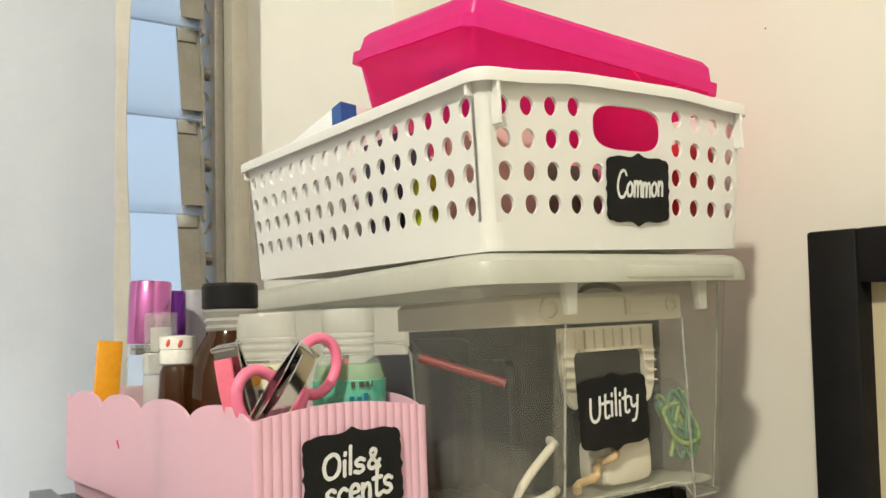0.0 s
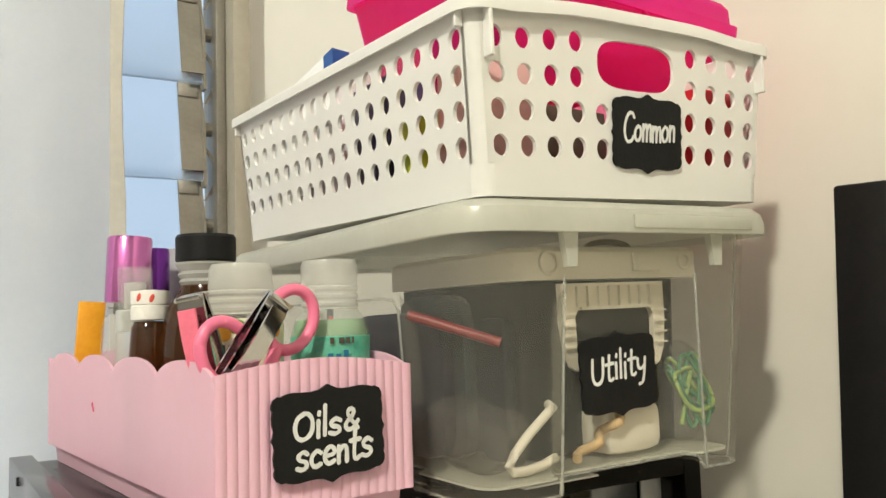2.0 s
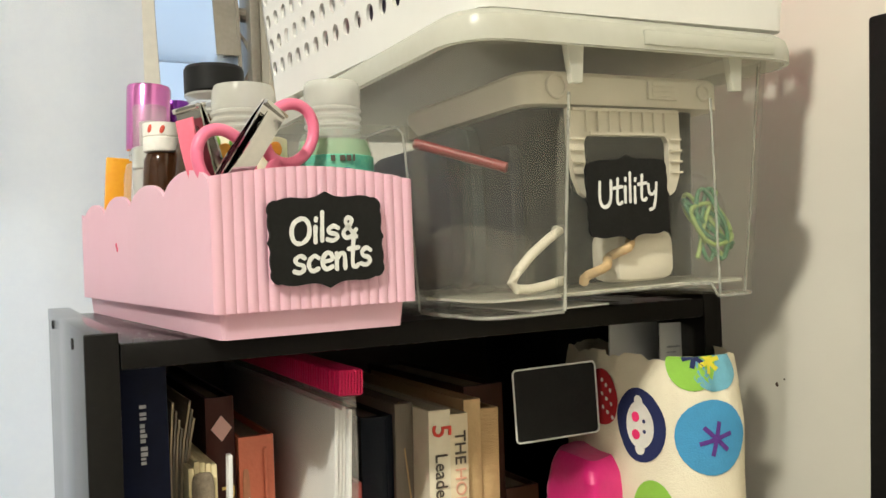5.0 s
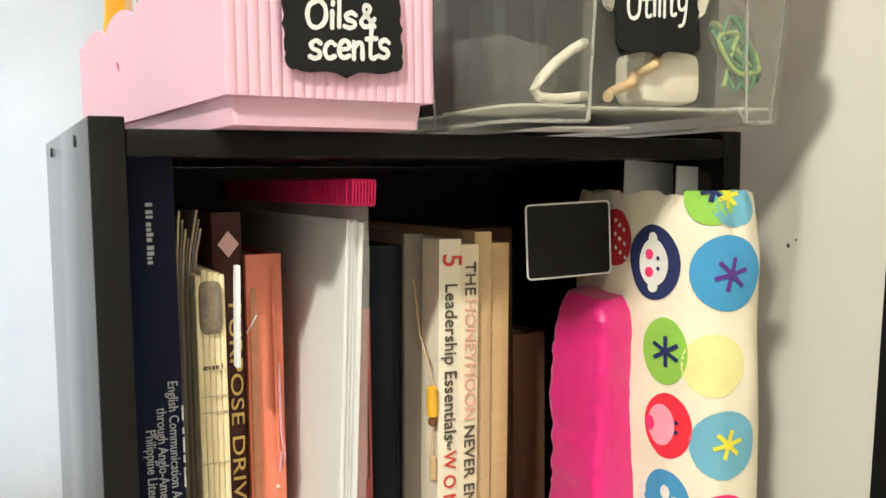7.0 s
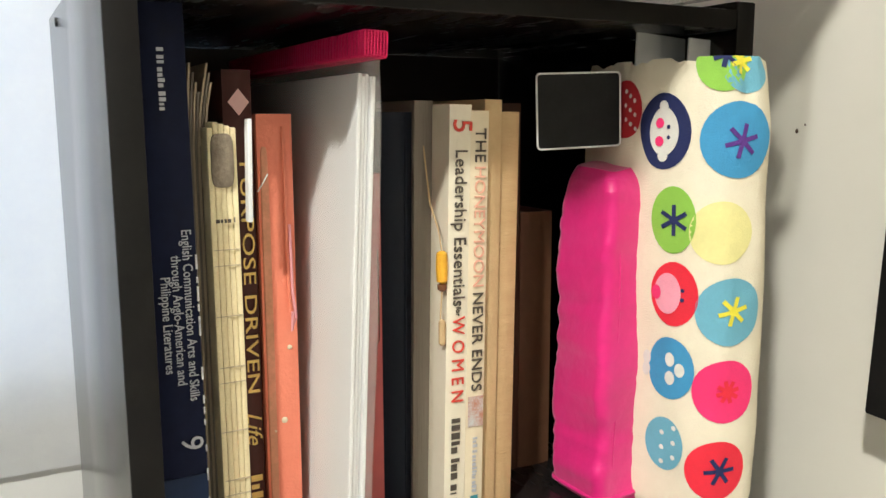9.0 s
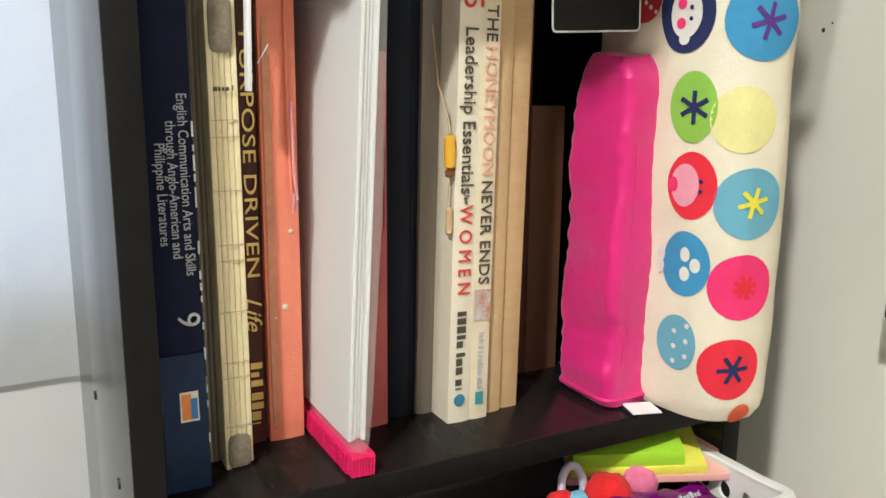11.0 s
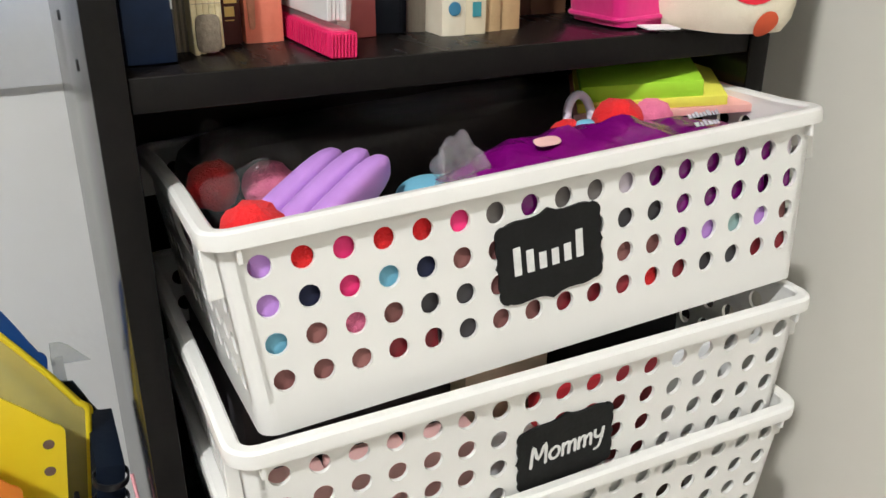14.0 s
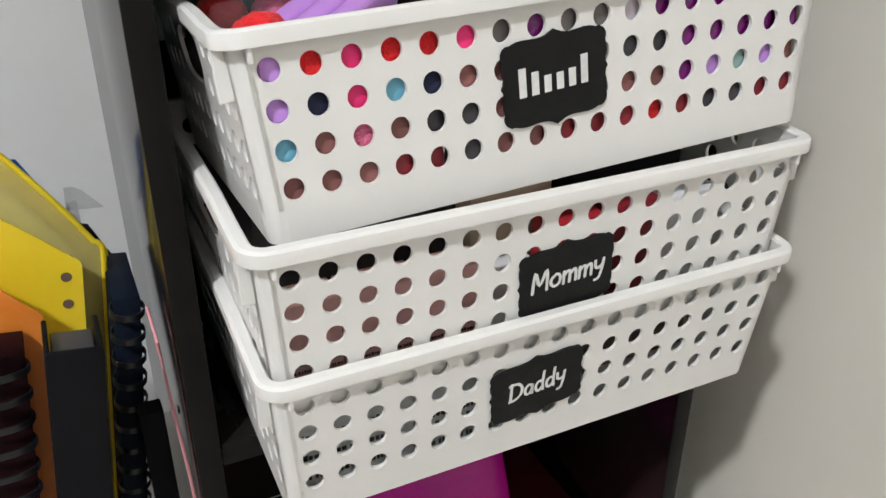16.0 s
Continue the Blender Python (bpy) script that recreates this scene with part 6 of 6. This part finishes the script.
for i in range(29):
    u = i / 28
    x = 0.212 + 0.158 * u
    h = 0.0125 * (math.sin(math.pi * min(1, u * 1.02)) ** 0.55) + 0.0006
    d = 0.0215 * (0.55 + 0.45 * math.sin(math.pi * min(1, 0.15 + u * 0.7)))
    ring = []
    for k in range(20):
        t = 2 * math.pi * k / 20
        p = Vector((x, 0.331 + d * math.cos(t), 0.6945 + 0.003 * u + h * math.sin(t) * (1 if math.sin(t) > 0 else 0.6)))
        p.z += 0.005 * noise.noise(p * 48) + 0.003 * noise.noise(p * 120)
        p.y += 0.002 * noise.noise(p * 90)
        ring.append(p)
    rings.append(ring)
loft(bm, rings)
part("wrapper", bm, PURPLE, wp)
bars("printed_words", [(0, 0.004, 0.018, 0.003), (0.001, -0.001, 0.014, 0.003)], TEXT_SILV, wp, pose(0.326, 0.3165, 0.7105, 38, 0, 2), 16)
part("printed_mark", lumpy(-0.007, 0.007, -0.003, 0.003, -0.0004, 0.0006, 0.1, 60, 4, 3), PALEPINK, wp, "pale pink printed mark", pose(0.256, 0.3270, 0.7080, 25, 0, 6))
part("crimped_end", lumpy(0.207, 0.226, 0.318, 0.346, 0.686, 0.714, 0.75, 170, 18, 1.6, 6), CRINKLE, wp, "crinkled clear film end")
bm = lump(bmesh.new(), 0.118, 0.165, 0.345, 0.455, 0.640, 0.706, 0.8, 60, 14, 2.0, 8)
thing("film_bag", "crinkled clear bag over pompoms in the basket", "bag", bm=bm, material=BAGFILM)
bm = lump(bmesh.new(), 0.195, 0.295, 0.392, 0.470, 0.700, 0.722, 0.35, 45, 12, 3.4, 9)
thing("film_pack", "long clear plastic pack of supplies lying at the back", "packet", bm=bm, material=BAGFILM)
pad = thing("sticky_notes", "thick pad of neon green, yellow and pink paper squares", "notepad", pose(0.3670, 0.3800, 0.7075, 6, -5.0, -32))
for k, (c, h) in enumerate(((BLUSH, 0.004), (LEMON, 0.005), (LIME, 0.008))):
    z = (0, 0.0041, 0.0092)[k]
    part("paper_block", boxed(-0.052 + 0.002 * k, 0.034 - 0.0115 * k, -0.036 + 0.001 * k, 0.034, z, z + h, 0.0004), c, pad)
bm = tube(bmesh.new(), [(0.3010 + 0.007 * math.cos(t), 0.368 + 0.002 * math.sin(t), 0.7045 + 0.0105 * math.sin(t)) for t in [2 * math.pi * k / 24 for k in range(24)]], 0.0022, 8, True)
thing("hair_ring", "pale lilac plastic ring standing in the basket", "ring", bm=bm, material=mat("pale_lilac", (0.70, 0.66, 0.78), 0.35))
bm = lump(bmesh.new(), 0.2915, 0.3075, 0.351, 0.366, 0.692, 0.7055, 0.05, 40, 4, 2.4, 2)
thing("foam_ball", "light blue foam ball in the basket", "foam", bm=bm, material=SKYBL)
EB = 0.6265
scrap_look = {"L": (LILAC, "lilac clay"), "R": (RED, "red felt"), "H": (HOTPINK, "hot pink foam"), "P": (ROSE, "pink felt"), "G": (mat("grey_felt", (0.20, 0.18, 0.17), 0.8), "grey felt"),
              "D": (DKGREY, "dark grey card"), "U": (PURPLE, "purple film"), "N": (mat("navy_felt", (0.015, 0.02, 0.06), 0.8), "navy felt"), "B": (SKYBL, "light blue foam"),
              "O": (mat("dull_rose_card", (0.30, 0.12, 0.11), 0.7), "dull rose card"), "M": (MAROON, "dark red card"), "T": (mat("pale_teal_film", (0.35, 0.52, 0.50), 0.5), "pale teal film"), "W": (mat("pale_film", (0.62, 0.55, 0.62), 0.4), "pale film")}
rnd = random.Random(5)
for r, line in enumerate(("OOOMMDOOMMMRMDDMM", "BOPODDODDDOOULTLO", "LNHBNOODDDDDUUUUU", "LRHRRHGUGGWUUUUUW")):
    lo, hi = ((0.0024, 0.0288), (0.0290, 0.0438), (0.0440, 0.0590), (0.0592, 0.0745))[r]
    wall = -0.0960 + 0.005 * (1 - (lo + hi) / 0.160) + 0.0021
    for c, key in enumerate(line):
        look_of, words_of = scrap_look[key]
        x, w, d = (c - 8) * 0.0151 + rnd.uniform(-0.002, 0.002), rnd.uniform(0.0070, 0.0080), rnd.uniform(0.009, 0.013)
        if abs(x) > 0.119:
            w = 0.0060
            x = math.copysign(0.1195, x)
        thing("craft_scrap", words_of + " scrap packed in the craft basket", "craft scrap", CRAFT, "scraps packed in the craft basket",
              bm=lump(bmesh.new(), x - w, x + w, wall + 0.0002 + rnd.uniform(0, 0.0015), wall + d + 0.003, lo, hi, 0.06, 90, 3, 5.0, c + r * 20), material=look_of)
# Dark block added for the deep shade at the basket's back, hiding its wall.
thing("supply_bag", "added dark block standing in for shade at the back of the craft basket", "bag", CRAFT, bm=lump(bmesh.new(), -0.126, 0.126, 0.020, 0.0875, 0.0024, 0.089, 0.06, 30, 10, 7.0, 3), material=mat("shade_filler_black", (0.012, 0.010, 0.012), 0.4, (0.03, 0.024, 0.022), 40, 0.9, 0.8, 60, spec=0.3))
# The dark grey block behind the cards is added filler, darkening the upper holes.
for x, y, sx, sy, sz, c, l in ((0.1435, 0.3195, 0.024, 0.018, 0.0440, PALEPINK, "pale pink card"), (0.174, 0.3195, 0.034, 0.018, 0.0440, PALEPINK, "pale pink card"), (0.208, 0.3195, 0.030, 0.018, 0.0440, PALEPINK, "pink printed card"),
                            (0.240, 0.327, 0.034, 0.018, 0.030, PAPER, "white printed card"), (0.276, 0.327, 0.030, 0.018, 0.050, mat("red_card", (0.45, 0.02, 0.03), 0.5), "red card"), (0.310, 0.327, 0.028, 0.018, 0.052, MAROON, "dark red box"), (0.345, 0.328, 0.034, 0.018, 0.050, PAPER, "white packet"),
                            (0.183, 0.42, 0.10, 0.12, 0.070, DKGREY, "added dark filler block"), (0.255, 0.410, 0.045, 0.13, 0.066, IVORY2, "beige notebook"), (0.315, 0.400, 0.065, 0.13, 0.071, BINDER, "black flat case")):
    mem = block("card_pack", l + " in the basket of cards", "packet", 0, 0, 0, sx, sy, sz, c)
    mem.matrix_basis = Matrix.Translation((0, 0, -BASE)) @ MOM @ pose(x - 0.2540, y - 0.3920, 0.0025)
    if c is PALEPINK:
        bars("printed_code", [(-0.012, -0.004 * k, 0.024, 0.0016) for k in range(4)], TEXT_DK, mem, turned(0, -sy / 2 - 0.0003, sz * 0.45), int(x * 1000))
for x, y, sx, sy, sz, c, l in ((0.162, 0.322, 0.06, 0.012, 0.044, PAPER, "white printed papers"), (0.226, 0.322, 0.06, 0.012, 0.038, PAPER, "white papers"), (0.31, 0.345, 0.12, 0.02, 0.018, BROWNSTUFF, "brown packet"), (0.24, 0.43, 0.20, 0.11, 0.030, DKGREY, "dark box")):
    mem = block("paper_pack", l + " in the basket of papers", "papers", 0, 0, 0, sx, sy, sz, c)
    mem.matrix_basis = Matrix.Translation((0, 0, -BASE)) @ DAD @ pose(x - 0.2570, y - 0.3920, 0.0025)
    if sx == 0.06:
        bars("printed_lines", [(-0.025, 0.010 - 0.006 * k, 0.045, 0.003) for k in range(5)], TEXT_DK, mem, turned(0, -sy / 2 - 0.0003, sz * 0.45), int(x * 1000))

bm = lump(bmesh.new(), 0.165, 0.292, 0.362, 0.50, 0.2255, 0.4230, 0.16, 18, 12, 3.0, 5)
thing("magenta_bag", "shiny magenta plastic bag in the shelf's lowest space", "bag", bm=bm, material=MAGBAG)
thing("red_box", "red box in the shelf's lowest space", "box", bm=boxed(0.296, 0.385, 0.375, 0.56, 0.2255, 0.250, 0.003), material=mat("crimson_box", (0.11, 0.004, 0.014), 0.5))


# ---- files beside the shelf ----
TIP = 7.0        # they all lean towards the shelf


def stood(x, y, top, rz=0.0):
    """A pose on the floor for a leaning file, with the x that it has at the height top."""
    return pose(x - (top - 0.2002) * math.tan(radians(TIP)), y, 0.2010, 0, TIP, rz)


def leaf(name, label, category, xr, y, top, slope, material, thick=0.0011, run=0.045, w=0.17, turn=0, edge=None):
    """An upright sheet that stands on the floor: its right edge at xr, a rounded corner at top, rising to the left along a worn slope."""
    h, r, n = (top - 0.2002) / math.cos(radians(TIP)), 0.006, 8
    rim = [(0, h - r)] + [(-r + r * math.cos(radians(75 * k / n)), h - r + r * math.sin(radians(75 * k / n))) for k in range(1, n + 1)]
    rim += [(-r - run * k / 4, h + slope * run * (k / 4) ** 0.85) for k in range(1, 5)]
    out = [(-w, 0.012), (0, 0.012)] + rim + [(-w, h + slope * run + 0.004)]
    f = thing(name, label, category, stood(xr, y, top, turn), bm=prism(bmesh.new(), out, -thick / 2, thick / 2, pose(0, 0, 0, 90, 0, 0)), material=material)
    if edge:
        part("edge_strip", tube(bmesh.new(), [(0, 0, 0.02)] + [(x, 0, z) for x, z in rim], 0.0016, 8), edge, f, "yellow welded edge")
    return f


yf = leaf("plastic_folder", "yellow plastic spiral-bound folder with punched holes", "folder", 0.0500, 0.418, 0.572, 0.75, YELLOW)
for z in (0.360, 0.345):
    part("punched_hole", lathe(bmesh.new(), [(0.0026, -0.0008), (0.0026, 0.0008)], 14, pose(-0.0075, 0, z + 0.004, 90, 0, 0)), BROWNSTUFF, yf, "dark punched hole")
leaf("clear_folder", "clear yellow-edged plastic folder of papers", "folder", 0.0615, 0.4360, 0.570, 1.25, FOLDER, 0.0012, edge=YELLOW)
for k, (xr, top, sl) in enumerate(((0.0460, 0.572, 1.1), (0.0420, 0.575, 0.9), (0.0500, 0.566, 1.2))):
    leaf("paper_file", "white papers inside the clear folder", "papers", xr, 0.4400 + 0.002 * k, top, sl, PAPER, 0.0008, turn=k * 0.2)
leaf("plastic_folder", "yellow plastic folder back", "folder", 0.0640, 0.4530, 0.560, 1.2, YELLOW, 0.001)
leaf("orange_folder", "orange plastic folder with punched edge", "folder", 0.0290, 0.392, 0.562, 0.9, AMBERF)
leaf("blue_folder", "royal blue plastic folder behind the others", "folder", 0.0455, 0.518, 0.561, 1.7, BLUE, run=0.016)
leaf("dark_folder", "dark blue plastic folder standing behind the spiral notebook", "folder", 0.0700, 0.462, 0.548, 1.9, mat("dark_blue_sheet", (0.006, 0.014, 0.035), 0.35), run=0.010, w=0.05)
bm = prism(bmesh.new(), [(0, 0), (0.020, -0.004), (0.010, 0.009), (0.006, 0.012), (0.001, 0.013)], -0.0003, 0.0003, pose(0.0475, 0.479, 0.5725, 90, 0, 0) @ pose(0, 0, 0, 0, 14, 0))
bm.faces.ensure_lookup_table()
prism(bm, [(0, 0), (0.006, 0), (0.007, -0.375), (0.001, -0.375)], -0.0003, 0.0003, pose(0.0475, 0.4795, 0.5765, 90, 0, 0))
thing("film_wrap", "folded piece of clear film tucked behind the files", "film", bm=bm, material=mat("cloudy_film", (0.80, 0.82, 0.82), 0.2, (0.70, 0.72, 0.72), 60, 0.8, 0.3, 90, clear=0.62, through=0.4))
# black ring binder, and two spiral-bound notebooks
rb2 = thing("ring_binder", "black ring binder standing spine forward", "binder", stood(0.0280, 0.345, 0.5660))
part("spine_board", boxed(0, 0.0235, 0, 0.0025, 0.003, 0.3680, 0.001), BINDER, rb2)
part("cover_board", boxed(0, 0.0022, 0.0027, 0.030, 0.003, 0.3680, 0.0008), BINDER, rb2)
part("cover_board", boxed(0.0213, 0.0235, 0.0027, 0.030, 0.003, 0.3680, 0.0008), BINDER, rb2)
part("page_block", boxed(0.0030, 0.0205, 0.0040, 0.028, 0.006, 0.3620, 0.0006), DKGREY, rb2)


def spiral_book(label, x, y, w, d, top, material, r=0.0075):
    s = thing("spiral_notebook", label, "notebook", stood(x, y, top))
    h = (top - 0.2002) / math.cos(radians(TIP))
    part("cover", boxed(-w / 2, w / 2, 0.006, d, 0.008, h, 0.0006), material, s)
    for k in range(int((h - 0.012) / 0.0135)):
        z = h - 0.006 - 0.0135 * k
        bm = bmesh.new()
        loft(bm, [[((w / 2 + 0.002 + e) * math.cos(t), 0.006 + (r + e) * math.sin(t), z + u + 0.0016 * math.sin(t)) for t in [2 * math.pi * j / 18 for j in range(18)]] for u, e in ((-0.0018, 0), (0.0018, 0), (0.0018, -0.0006), (-0.0018, -0.0006), (-0.0018, 0))], False, False)
        part("coil_ring", bm, COIL, s)


spiral_book("black spiral-bound notebook beside the shelf", 0.0660, 0.396, 0.013, 0.060, 0.5520, mat("navy_notebook", (0.006, 0.010, 0.020), 0.5, None, 50, 0.8, 0.1, spec=0.1))
spiral_book("dark wine red spiral-bound notebook beside the binder", 0.0010, 0.362, 0.036, 0.028, 0.5560, mat("wine_cover", (0.014, 0.003, 0.005), 0.5, spec=0.1))
bm = tube(bmesh.new(), [(-0.006 + 0.012 * math.cos(t), 0.352 + 0.004 * math.sin(t * 2), 0.566 + 0.016 * math.sin(t)) for t in [2 * math.pi * k / 30 for k in range(30)]], 0.0035, 8, True)
thing("hair_tie", "hot pink hair tie hung over a notebook", "hair tie", bm=bm, material=HOTPINK)
bm = tube(bmesh.new(), [(0.0745, 0.398, 0.548), (0.0752, 0.384, 0.535), (0.0765, 0.375, 0.500), (0.0785, 0.371, 0.46), (0.0795, 0.370, 0.42), (0.078, 0.372, 0.33), (0.077, 0.376, 0.2015)], 0.0009, 6)
thing("cord", "thin pink cord hanging beside the shelf", "cord", bm=bm, material=PINKCORD)
bm = boxed(0.0600, 0.0720, 0.376, 0.388, 0.2002, 0.500, 0.001)
thing("black_pouch", "black flat case standing beside the shelf", "case", bm=bm, material=BINDER)
